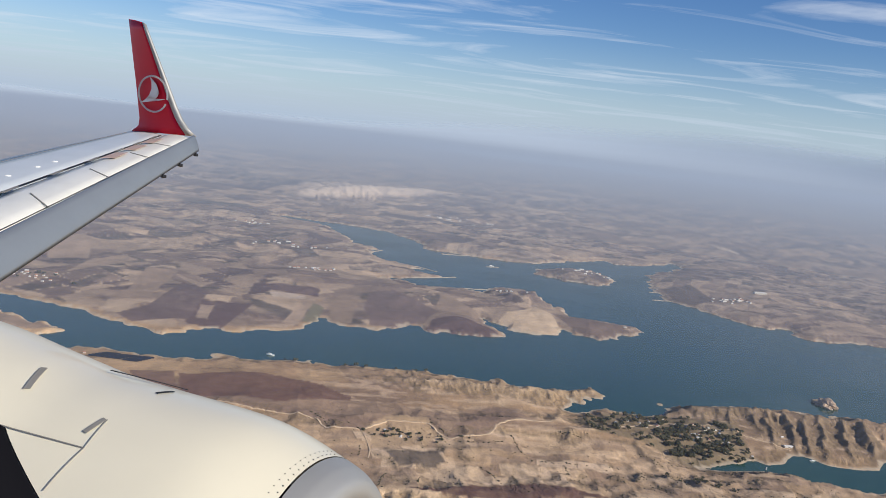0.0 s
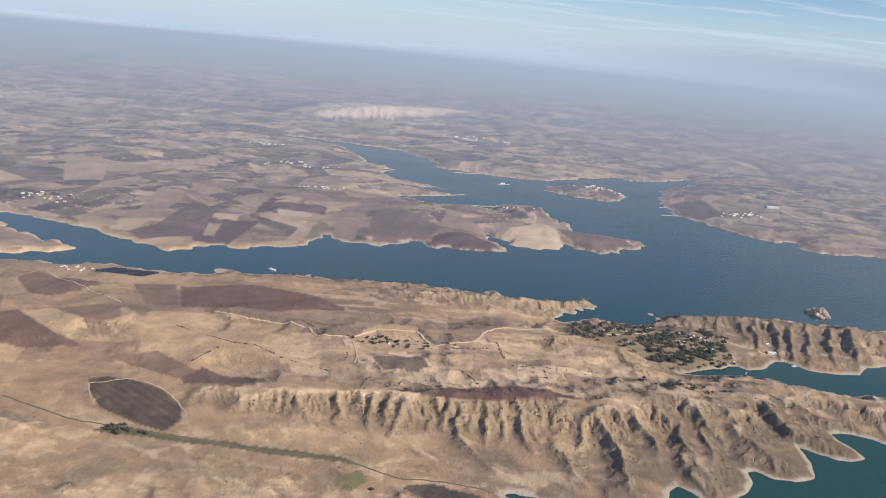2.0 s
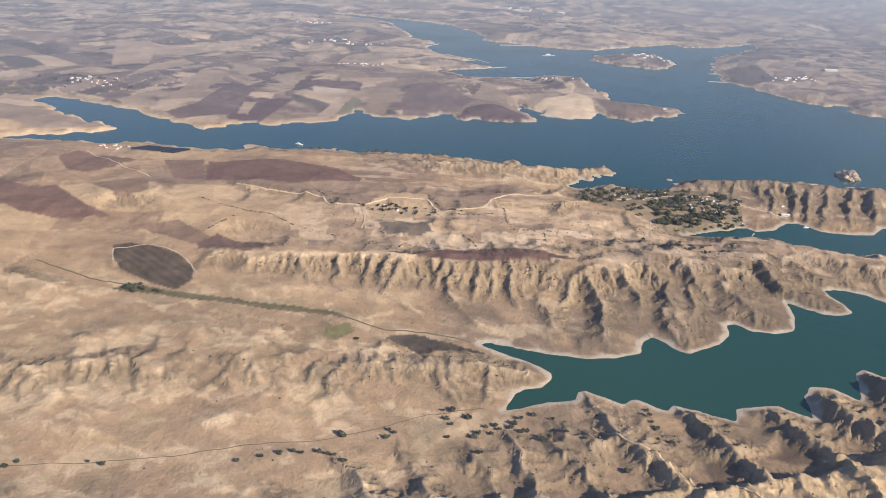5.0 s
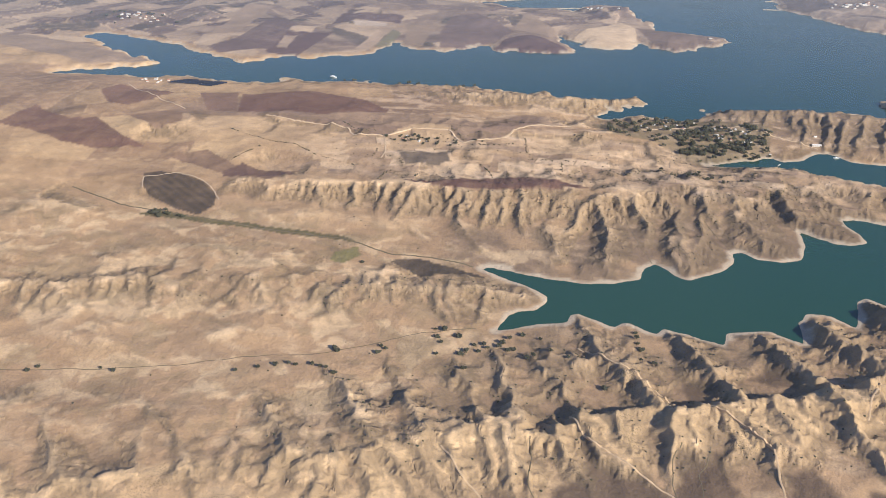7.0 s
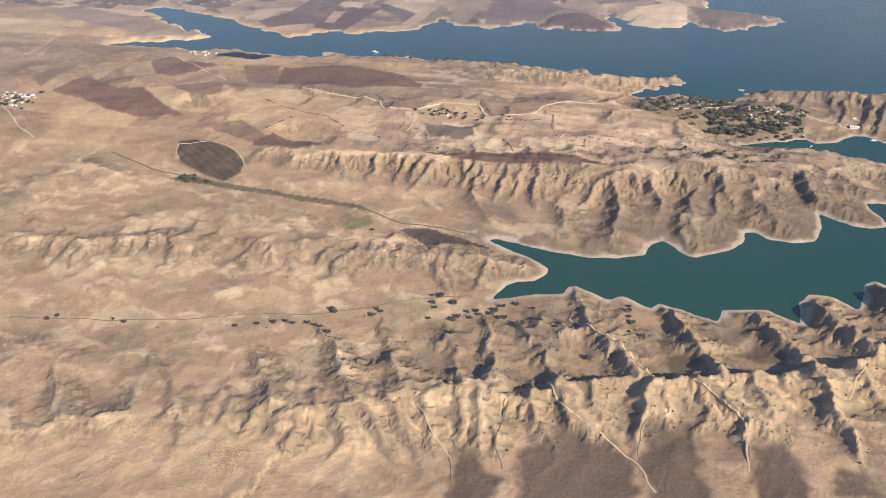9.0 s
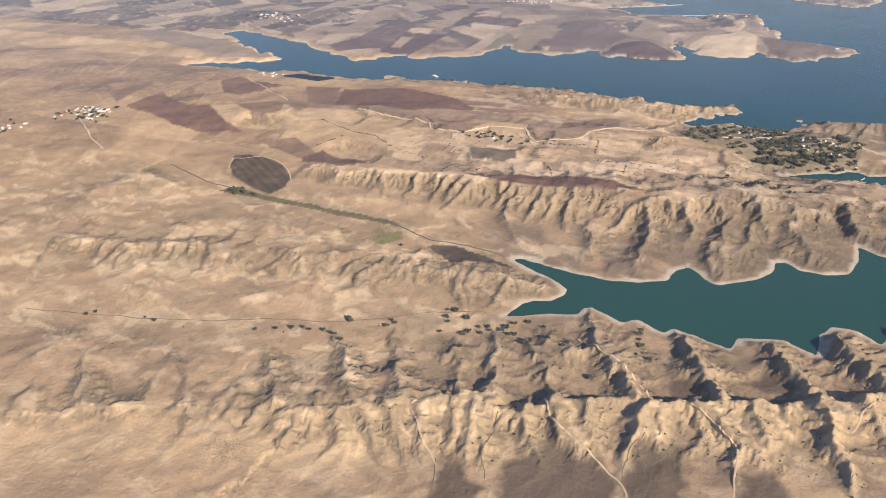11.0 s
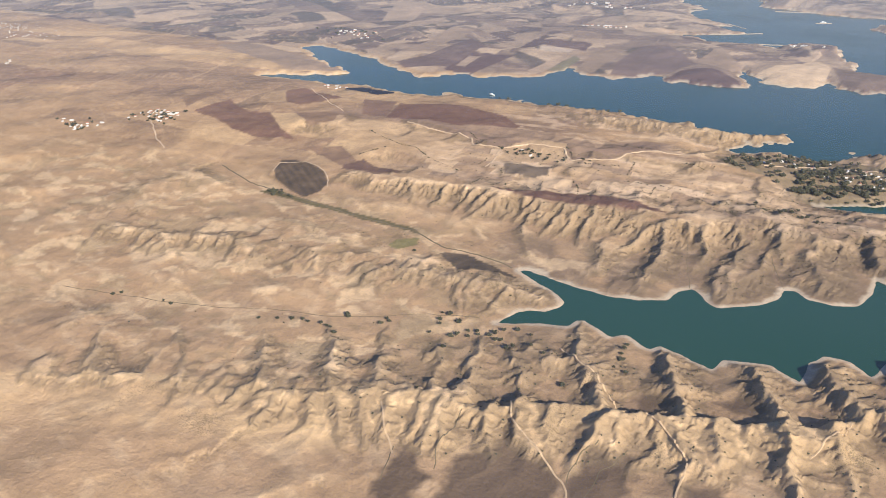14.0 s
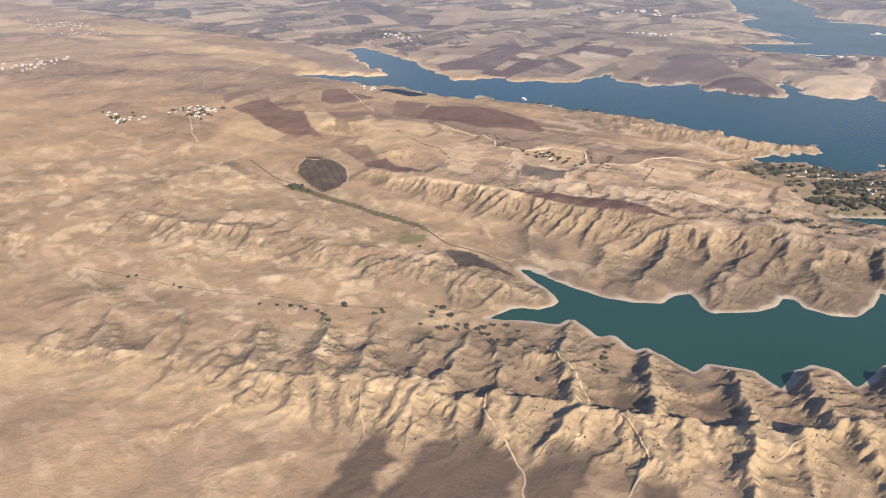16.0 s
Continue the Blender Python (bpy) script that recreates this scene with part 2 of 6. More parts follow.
BAY = [(157, 438), (172, 440), (184, 443), (198, 446), (206, 444), (213, 440), (222, 435), (233, 431), (243, 429), (262, 436), (320, 430), (420, 420),
       (420, 480), (340, 495), (295, 488), (281, 481), (271, 467), (253, 464), (239, 466), (234, 473), (229, 477), (223, 475), (218, 469), (213, 461),
       (201, 456), (196, 460), (190, 459), (185, 453), (174, 448), (165, 442)]
LAKE_SOUTH = [(-312, 512), (-287, 516), (-241, 521), (-220, 526), (-203, 532), (-180, 526), (-161, 529), (-146, 530), (-139, 546), (-122, 546),
              (-102, 546), (-78, 550), (-54, 553), (-27, 561), (2, 563), (19, 559), (43, 556), (55, 561), (60, 551), (80, 551), (100, 554), (116, 564),
              (125, 552), (114, 540), (102, 526), (92, 513), (97, 509), (121, 523), (128, 518), (151, 521), (163, 537), (158, 545), (171, 550), (196, 552),
              (215, 560), (236, 564), (264, 564), (295, 561), (328, 560), (430, 560), (900, 560)]
LAKE_EAST = [(1000, 900), (700, 850), (520, 815), (429, 821), (376, 806), (364, 821), (370, 852), (344, 845), (315, 865), (291, 912), (265, 938), (262, 982), (268, 1060), (280, 1110),
             (308, 1157), (357, 1223), (353, 1258), (293, 1203), (249, 1173), (238, 1208), (160, 1137), (127, 1104), (97, 1101), (60, 1104), (14, 1118), (-17, 1120),
             (-39, 1197), (-78, 1248), (-124, 1272), (-176, 1282), (-262, 1300), (-268, 1288)]
LAKE_NORTH = [(-180, 1245), (-142, 1172), (-108, 1107), (-77, 1074), (-94, 1063), (-72, 1005), (-13, 966), (-32, 955), (-10, 936), (20, 933), (-21, 905),
              (-53, 884), (-30, 872), (-5, 868), (25, 876), (49, 868), (67, 908), (92, 907), (107, 888), (114, 847), (124, 823), (139, 791), (166, 788), (192, 779),
              (201, 764), (175, 736), (148, 716), (128, 720)]
LAKE_CAPES = [(119, 738), (108, 712), (87, 706), (67, 709), (60, 727), (49, 739), (57, 712), (65, 686), (34, 676), (1, 670), (-11, 689), (-45, 655), (-75, 658),
              (-88, 674), (-95, 660), (-98, 635), (-122, 619), (-145, 606), (-164, 604), (-187, 581), (-220, 591), (-260, 613), (-299, 628), (-345, 641), (-356, 628),
              (-321, 599), (-286, 577), (-250, 559), (-259, 543), (-296, 525)]
ISLAND = [(116, 1022), (130, 1062), (160, 1090), (203, 1098), (225, 1055), (211, 1003), (188, 985), (162, 994), (136, 1012)]
WATERS = [INLET_SOUTH + TONGUE + INLET_NORTH, BAY, LAKE_SOUTH + LAKE_EAST + LAKE_NORTH + LAKE_CAPES]


# distance to the shore on a raster, positive on land
SX, SY, STEP = -480.0, 200.0, 1.3
SNX, SNY = int(1500 / STEP), int(1150 / STEP)
gx, gy = np.meshgrid(SX + STEP * np.arange(SNX, dtype=np.float32), SY + STEP * np.arange(SNY, dtype=np.float32))
wet = np.zeros(gx.shape, bool)
shore = np.full(gx.shape, 400.0, np.float32)
for water_poly in WATERS + [ISLAND]:
    ring = np.array(water_poly)
    lo, hi = ring.min(0) - 160, ring.max(0) + 160
    i0, i1 = max(0, int((lo[0] - SX) / STEP)), min(SNX, int((hi[0] - SX) / STEP) + 1)
    j0, j1 = max(0, int((lo[1] - SY) / STEP)), min(SNY, int((hi[1] - SY) / STEP) + 1)
    cut = (slice(j0, j1), slice(i0, i1))
    wet[cut] ^= inside(gx[cut], gy[cut], water_poly)
    for (x0, y0), (x1, y1) in zip(water_poly, water_poly[1:] + water_poly[:1]):
        if max(x0, x1) > 880:
            continue
        a0, a1 = max(0, int((min(x0, x1) - 120 - SX) / STEP)), min(SNX, int((max(x0, x1) + 120 - SX) / STEP) + 1)
        b0, b1 = max(0, int((min(y0, y1) - 120 - SY) / STEP)), min(SNY, int((max(y0, y1) + 120 - SY) / STEP) + 1)
        sub = (slice(b0, b1), slice(a0, a1))
        dx, dy = x1 - x0, y1 - y0
        k = np.clip(((gx[sub] - x0) * dx + (gy[sub] - y0) * dy) / (dx * dx + dy * dy + 1e-9), 0, 1)
        shore[sub] = np.minimum(shore[sub], np.hypot(gx[sub] - x0 - k * dx, gy[sub] - y0 - k * dy))
shore = np.minimum(shore, 120.0)
shore = np.where(wet, -shore, shore)


def shore_distance(x, y):
    """Bilinear reading of the raster; open country counts as far from water."""
    u, v = (x - SX) / STEP, (y - SY) / STEP
    out = (u < 1) | (v < 1) | (u > SNX - 3) | (v > SNY - 3)
    u, v = np.clip(u, 1, SNX - 3), np.clip(v, 1, SNY - 3)
    i, j = u.astype(int), v.astype(int)
    a, b = (u - i).astype(np.float32), (v - j).astype(np.float32)
    s = (shore[j, i] * (1 - a) + shore[j, i + 1] * a) * (1 - b) + (shore[j + 1, i] * (1 - a) + shore[j + 1, i + 1] * a) * b
    return np.where(out & (s > 0), 120.0, s)


# crests: x, y, height; then how far the foot lies to the right and left of the line, the spacing and depth of the spurs
def ridge(x, y, base, line, right, left, period, depth, seed, power=(1.0, 1.0), sharp=1.0):
    pts = np.array(line)
    reach = max(right, left) * 1.9
    near = (x > pts[:, 0].min() - reach) & (x < pts[:, 0].max() + reach) & (y > pts[:, 1].min() - reach) & (y < pts[:, 1].max() + reach)
    if not near.any():
        return base
    px, py = x[near], y[near]
    wx = px + 5.0 * fbm(px, py, 22, 3, seed + 1)
    wy = py + 5.0 * fbm(px, py, 22, 3, seed + 2)
    d, s, side, z = along(wx, wy, line)
    foot = np.where(side < 0, right, left)
    share = d / foot
    lean = s + 0.12 * d * np.sin(s / 37.0 + seed)
    k = lean / period + 0.35 * fbm(s, d, period * 1.7, 2, seed + 3)
    wave = np.abs(((k + 0.5 * perlin(np.floor(k), np.zeros_like(k), seed + 9)) % 1.0) * 2 - 1)    # 1 on a spur, 0 in a gully
    big = 0.5 + 0.5 * perlin(s / (period * 2.7), np.zeros_like(s) + seed, seed + 5)
    spur = 0.7 * wave ** sharp + 0.45 * big - 0.1
    fine = np.abs((lean / (period * 0.37) + 0.6 * fbm(s, d, period * 0.6, 2, seed + 6)) % 1.0 * 2 - 1)
    grow = smooth(0.03, 0.45, share)
    reach_here = 1 + depth * grow * (spur - 0.45) * 1.5 + 0.18 * depth * grow * (fine - 0.5)
    e = np.clip(share / np.maximum(reach_here, 0.25), 0, 1)
    p = np.where(side < 0, power[0], power[1])
    prof = (1 - e) ** p
    prof = prof * (1 - 0.25 * np.clip(1 - e * 8, 0, 1))
    rise = z * (1 + 0.18 * fbm(s, d * 0.2, 45, 3, seed + 7)) * prof
    lifted = base.copy()
    b = base[near]
    gap = np.clip(rise - b + 0.8, 0, 1.6)
    lifted[near] = np.where(rise > b + 0.8, rise, np.where(rise < b - 0.8, b, b + gap * gap / 3.2))
    return lifted


CREST_SCARP = [(-132, 337, 3.5), (-93, 335, 5.5), (-63, 337, 6.5), (-22, 344, 8.0), (23, 350, 8.5), (51, 353, 9.0), (78, 360, 9.5), (100, 358, 9.0), (118, 366, 9.0), (138, 376, 8.5),
               (156, 376, 8.5), (170, 380, 8.0), (188, 392, 8.0), (200, 408, 7.5), (220, 408, 7), (240, 400, 6.5), (262, 396, 6), (330, 390, 6)]
DRY_VALLEY = [(-150, 152), (-110, 165), (-62, 177), (-40, 184), (-12, 196), (11, 205), (23, 213), (41, 226), (66, 238)]
GREEN_VALLEY = [(-165, 318), (-130, 306), (-96, 300), (-54, 295), (-9, 294), (14, 285), (53, 285)]
CREST_TERRACE = [(-150, 432, 5.0), (-108, 437, 7.0), (-72, 433, 8.2), (-37, 427, 8.0), (-20, 439, 7.6), (13, 436, 7.8), (51, 451, 8.2), (84, 455, 8.5), (118, 454, 7.5), (146, 452, 4.0)]
TERRACE_ROAD = [(-110, 440), (-92, 436), (-75, 434), (-54, 431), (-47, 421), (-29, 424), (-16, 439), (6, 442), (18, 426), (39, 437), (47, 455), (57, 465), (78, 468)]
CREST_TONGUE = [(-150, 214, 5.0), (-114, 223, 6.0), (-92, 230, 6.0), (-71, 238, 6.0), (-48, 244, 5.5), (-24, 248, 5.5), (0, 250, 5.0), (23, 254, 5.0), (46, 260, 5.0), (64, 264, 3.5), (78, 266, 1.5)]
CREST_NEAR = [(-60, 110, 5.0), (14, 143, 6.0), (33, 151, 6.3), (49, 161, 6.7), (70, 172, 7.2), (94, 179, 7.5), (107, 189, 8.0), (125, 197, 8.4), (147, 205, 8.6),
              (161, 209, 9.2), (179, 219, 9.8), (194, 226, 9.8), (209, 239, 9.5), (260, 262, 9.0), (330, 280, 8.0)]
CREST_NORTH = [(-40, 522, 4.5), (0, 524, 7.0), (30, 524, 8.5), (60, 526, 8.0), (95, 538, 5.5), (118, 553, 2.0)]
CREST_POINT = [(160, 522, 5.0), (180, 528, 7.5), (201, 531, 9.5), (225, 533, 11.5), (250, 533, 11.5), (280, 530, 10.5), (340, 530, 9.0)]
CREST_CAPE = [(60, 790, 4.0), (90, 850, 9.0), (105, 860, 8.0), (125, 800, 3.0)]
CREST_MESA = [(-400, 1500, 3.0), (-320, 1530, 7.0), (-262, 1600, 24.0), (-205, 1690, 30.0), (-140, 1790, 28.0), (-60, 1940, 20.0), (20, 2060, 6.0)]
# spurs that run down from the crests, top to foot
SPURS_NEAR = [[(182, 215, 10.2), (183, 204, 9.8), (185, 198, 9), (188, 192, 7.8), (191, 184, 5.6), (194, 173, 2.2)],
              [(172, 209, 8), (173, 202, 5.8), (175, 195, 4), (175, 190, 3), (178, 179, 2), (182, 169, 1)],
              [(162, 208, 8.4), (164, 199, 7.4), (167, 192, 6.2), (168, 187, 5.2), (170, 181, 3.8), (175, 172, 1.4)],
              [(145, 198, 8.8), (151, 194, 8.5), (157, 190, 7.8), (161, 184, 6.9), (160, 177, 5.6), (161, 171, 3.6), (162, 163, 1)], [(154, 191, 6.9), (154, 186, 5), (152, 180, 3)],
              [(139, 197, 8.2), (143, 195, 7.4), (146, 191, 6.2), (148, 183, 4.6), (147, 172, 3), (150, 164, 1.2)],
              [(136, 196, 8.2), (137, 188, 7), (138, 181, 5.3), (136, 175, 4), (134, 166, 2.2)], [(131, 196, 8.6), (130, 187, 8.2), (130, 178, 6.8), (129, 170, 5), (128, 164, 3)]]
SPURS_NEAR_WEST = [[(101, 186, 7.6), (104, 179, 7), (109, 172, 6), (116, 167, 4.8), (125, 161, 3.2), (131, 154, 1.2)], [(112, 188, 7.8), (115, 181, 6.6), (118, 175, 5.2), (121, 168, 4)],
                   [(95, 179, 7.4), (96, 171, 6.5), (100, 163, 4.8), (105, 157, 3), (108, 150, 1.2)], [(95, 176, 6.9), (93, 170, 5.4), (89, 164, 3.8)],
                   [(83, 176, 7), (84, 165, 6.2), (88, 157, 5), (91, 152, 3.4)], [(78, 172, 6.8), (82, 160, 5.5), (84, 152, 4.2), (90, 144, 2)],
                   [(69, 172, 6.6), (74, 163, 5.6), (78, 156, 4.4), (82, 148, 2.6)], [(61, 166, 6.4), (67, 156, 5.2), (74, 147, 3.5)],
                   [(52, 162, 6.4), (61, 152, 5), (68, 145, 3.6), (74, 139, 2)], [(44, 158, 6.2), (56, 146, 4.6), (66, 136, 2.4)]]
SPURS_SCARP = [[(-65, 352, 7), (-60, 345, 4.8), (-58, 332, 2.5)], [(-45, 342, 7), (-41, 336, 5), (-42, 328, 3)], [(-39, 337, 7.5), (-33, 330, 5), (-32, 320, 2.5)],
               [(-23, 346, 8), (-21, 338, 5.5), (-22, 327, 3)], [(-7, 347, 8.4), (-6, 340, 5.5), (-6, 326, 2.5)], [(1, 349, 8.6), (2, 340, 6.3), (1, 330, 4)],
               [(8, 347, 8.6), (8, 337, 6.3), (5, 323, 4.1), (3, 311, 1.8)], [(22, 349, 8.8), (22, 345, 6.2), (20, 335, 3.5)], [(29, 351, 8.8), (29, 344, 5.7), (27, 332, 2.5)],
               [(-88, 338, 6), (-86, 328, 4), (-84, 318, 2)]]
SPURS_SCARP_EAST = [[(34, 350, 9), (34, 343, 6.6), (34, 333, 4.2), (33, 318, 1.8)], [(41, 352, 9), (41, 345, 6.5), (40, 335, 4)],
                    [(46, 353, 9), (47, 343, 6.5), (47, 330, 4.1), (47, 317, 1.6)], [(52, 354, 9), (53, 339, 5.5), (53, 322, 2)],
                    [(60, 356, 9.2), (63, 342, 6.6), (64, 330, 4.1), (66, 316, 1.5)], [(72, 360, 9), (72, 352, 6.6), (71, 339, 4.2), (71, 323, 1.8)],
                    [(86, 364, 9.4), (85, 356, 7.3), (82, 348, 5.1), (78, 336, 3)]]
SPURS_EAST = [[(96, 356, 9), (92, 343, 6.7), (89, 331, 4.3), (82, 314, 2)], [(102, 362, 9), (103, 348, 5.6), (102, 327, 2.2)],
              [(115, 363, 8.6), (121, 345, 6.4), (126, 332, 4.2), (127, 321, 2)], [(132, 377, 8.8), (140, 376, 7.1), (139, 360, 5.3), (136, 349, 3.6)],
              [(149, 375, 8.2), (148, 353, 6.3), (151, 334, 4.4), (154, 323, 2.5)], [(165, 379, 8.2), (168, 359, 6), (177, 348, 3.7), (185, 327, 1.5)],
              [(188, 390, 8), (192, 369, 5.7), (202, 359, 3.5), (221, 353, 1.2)], [(202, 398, 7.2), (215, 385, 5.2), (228, 374, 3.2), (243, 367, 1.2)]]
SPURS_POINT = [[(212, 531, 10), (214, 517, 7), (215, 500, 2.5)], [(225, 532, 11), (221, 514, 7.5), (216, 488, 1.5)], [(238, 533, 11), (235, 515, 7.5), (229, 490, 1.5)],
               [(250, 532, 11), (243, 509, 7.5), (236, 484, 1.5)], [(260, 531, 11), (252, 506, 7.5), (246, 485, 1.5)], [(201, 530, 9), (196, 511, 5.5), (191, 484, 1.5)],
               [(274, 530, 10.5), (267, 508, 7), (262, 486, 1.5)], [(290, 530, 10), (283, 508, 6.5), (278, 492, 1.5)], [(185, 528, 7), (180, 512, 5), (178, 496, 3)]]
SPURS_SHORE = [[(130, 252, 2), (136, 244, 4.6), (140, 232, 6), (142, 223, 7), (147, 212, 8), (151, 207, 8.6)],
               [(158, 254, 2.5), (166, 250, 5), (169, 241, 5.5), (175, 230, 7.4), (179, 223, 8.8)],
               [(184, 270, 4), (187, 260, 7), (192, 252, 7.5), (195, 245, 7.8), (200, 237, 8.8), (204, 235, 9.2)],
               [(96, 252, 2), (102, 236, 4.5), (108, 222, 5.5), (114, 214, 6.4), (119, 205, 7.5), (124, 200, 8)], [(68, 218, 3), (73, 206, 4.5), (77, 195, 5.5), (82, 184, 6.5)],
               [(84, 218, 3), (90, 207, 4.8), (96, 197, 6), (100, 189, 7)], [(56, 210, 2.8), (61, 198, 4.4), (65, 189, 5.2), (71, 179, 6.2)],
               [(33, 207, 2.5), (40, 194, 4), (48, 181, 5), (55, 169, 6)]]
SPURS_VALLEY = [[(11, 198, 2), (23, 184, 4.4), (40, 160, 6)],
                [(76, 230, 1.5), (89, 224, 3.4), (99, 215, 5)], [(-14, 183, 2), (0, 172, 4), (18, 149, 5.8)], [(-45, 172, 1.5), (-30, 158, 3.6), (-8, 136, 5.5)],
                [(209, 290, 4), (213, 280, 7), (222, 262, 8), (232, 252, 8.5)], [(107, 243, 2), (113, 236, 3), (122, 222, 4.2)], [(-75, 160, 1.5), (-60, 145, 3.5), (-40, 122, 5)]]
SPURS_POINT = [[top, (mid[0], mid[1], mid[2] + 0.8), (foot[0], foot[1], 4.2), (1.7 * foot[0] - 0.7 * mid[0], 1.7 * foot[1] - 0.7 * mid[1], 1.0)] for top, mid, foot in SPURS_POINT]
SPURS_NEAR_EDGES = [[(40, 154, 6), (43, 147, 4.6), (45, 138, 3), (47, 126, 1)], [(28, 148, 6), (31, 139, 4.4), (33, 130, 2.8), (34, 118, 1)], [(14, 142, 5.8), (17, 133, 4.2), (19, 122, 1)],
                    [(-4, 134, 5.6), (0, 124, 4), (2, 112, 1)], [(194, 225, 9.5), (199, 214, 7), (204, 200, 4), (208, 186, 1.5)], [(209, 238, 9), (216, 226, 6.5), (223, 212, 4), (230, 196, 1.5)]]
LOBES = [[(76, 326, 3.5), (88, 300, 2.6), (97, 285, 1.0)], [(104, 322, 4), (104, 300, 2.8), (108, 288, 1.0)], [(126, 334, 4.5), (134, 312, 3), (141, 298, 1.0)],
         [(145, 330, 4.5), (146, 314, 3), (149, 305, 1.0)], [(171, 345, 4.5), (178, 333, 3), (182, 325, 1.0)], [(37, 318, 3), (50, 302, 2), (64, 289, 0.8)],
         [(208, 389, 4.5), (209, 366, 3), (209, 351, 1.0)], [(10, 316, 3), (24, 302, 2.2), (36, 292, 1.2)], [(-38, 316, 3), (-30, 306, 2), (-22, 301, 1.2)]]
MOUNDS = [(104, 398, 7.5, 11), (116, 402, 7.5, 11), (129, 405, 7.5, 12), (146, 404, 7.0, 14), (163, 408, 6.0, 16), (186, 414, 7.0, 20), (-75, 208, 2.5, 16), (-40, 214, 2.0, 14), (210, 420, 5.0, 14)]

LOBES_EAST = [[(101, 344, 5.5), (106, 315, 4), (107, 289, 1.5)], [(134, 344, 5.5), (140, 319, 4.2), (142, 298, 1.8)], [(163, 361, 6), (174, 341, 4.6), (184, 325, 1.6)], [(193, 366, 5.5), (206, 358, 4.2), (221, 353, 1.5)], [(81, 320, 3.6), (82, 306, 2.6), (85, 290, 1)]]
SPURS_EAST += [[(210, 420, 7.2), (214, 404, 5), (217, 389, 3)], [(227, 418, 7), (230, 400, 4.6), (232, 382, 2.2)], [(241, 410, 6.4), (243, 396, 4.4), (247, 379, 2)]]
CUTS = [[(128, 352), (129, 333), (126, 311)], [(142, 371), (153, 348), (161, 324)], [(184, 379), (191, 357), (196, 344)], [(96, 346), (96, 319), (90, 292)], [(209, 373), (220, 372)]]
# hollows under the back of the near crest: x, y, depth, size
HOLLOWS = [(138, 210, 4.2, 11), (166, 221, 4.2, 12), (190, 233, 4, 11), (110, 202, 3.8, 11), (94, 192, 2.8, 8), (70, 190, 2.6, 8), (58, 191, 2.6, 9), (37, 190, 2.2, 9)]


def side_spurs(crest, spacing, length, drop_to, seed, south=True):
    """Spurs down one flank of a crest, unevenly set and of uneven length."""
    r = random.Random(seed)
    out, run, want = [], 0.0, spacing * 0.5
    for p, q in zip(crest, crest[1:]):
        n = math.hypot(q[0] - p[0], q[1] - p[1])
        while want < run + n:
            k = (want - run) / n
            x, y, z = (p[c] + k * (q[c] - p[c]) for c in range(3))
            nx, ny = (q[1] - p[1]) / n, -(q[0] - p[0]) / n
            if (ny > 0) == south:
                nx, ny = -nx, -ny
            lean, far = r.uniform(-0.45, 0.45), length * r.uniform(0.55, 1.1)
            mx, my = x + far * 0.5 * (nx + lean * 0.5 * ny), y + far * 0.5 * (ny - lean * 0.5 * nx)
            ex, ey = x + far * (nx + lean * ny), y + far * (ny - lean * nx)
            z = z * r.uniform(0.85, 1.05)
            out.append([(x, y, z), (mx, my, drop_to + 0.55 * (z - drop_to)), (ex, ey, drop_to)])
            want += spacing * r.uniform(0.6, 1.45)
        run += n
    return out


SPURS_HILLS = side_spurs(CREST_NEAR[:5], 9, 30, 1.4, 12, False)
SPURS_TONGUE = side_spurs(CREST_TONGUE, 10, 36, 0.9, 3) + side_spurs(CREST_TONGUE, 14, 22, 1.2, 4, False)
SPURS_TERRACE = side_spurs(CREST_TERRACE, 30, 26, 5.0, 5) + side_spurs(CREST_NORTH, 9, 22, 1.5, 6) + side_spurs(CREST_NORTH, 9, 18, 0.6, 7, False)
SPURS_BACK = side_spurs(CREST_SCARP[6:], 13, 26, 4.0, 8, False)


def spurs(x, y, base, lines, west, east, seed, reach=24.0, twist=3.4):
    """Sharp-backed spurs: steep on the west flank, easier on the east."""
    out = base
    for line in lines:
        pts = np.array(line)
        near = (x > pts[:, 0].min() - reach) & (x < pts[:, 0].max() + reach) & (y > pts[:, 1].min() - reach) & (y < pts[:, 1].max() + reach)
        if not near.any():
            continue
        px, py, b = x[near], y[near], out[near]
        d, s, side, z = along(px + twist * fbm(px, py, 13, 3, seed), py + twist * fbm(px, py, 13, 3, seed + 4), line)
        grade = np.where(side < 0, west, east) * (1 + 0.35 * fbm(s * 2.0, d * 0.4, 6.0, 3, seed + 8))
        rise = z - grade * (np.sqrt(d * d + 0.8) - 0.9)
        k = 0.45
        f = np.clip(0.5 + 0.5 * (rise - b) / k, 0, 1)
        out[near] = b * (1 - f) + rise * f + k * f * (1 - f) * 0.5
    return out


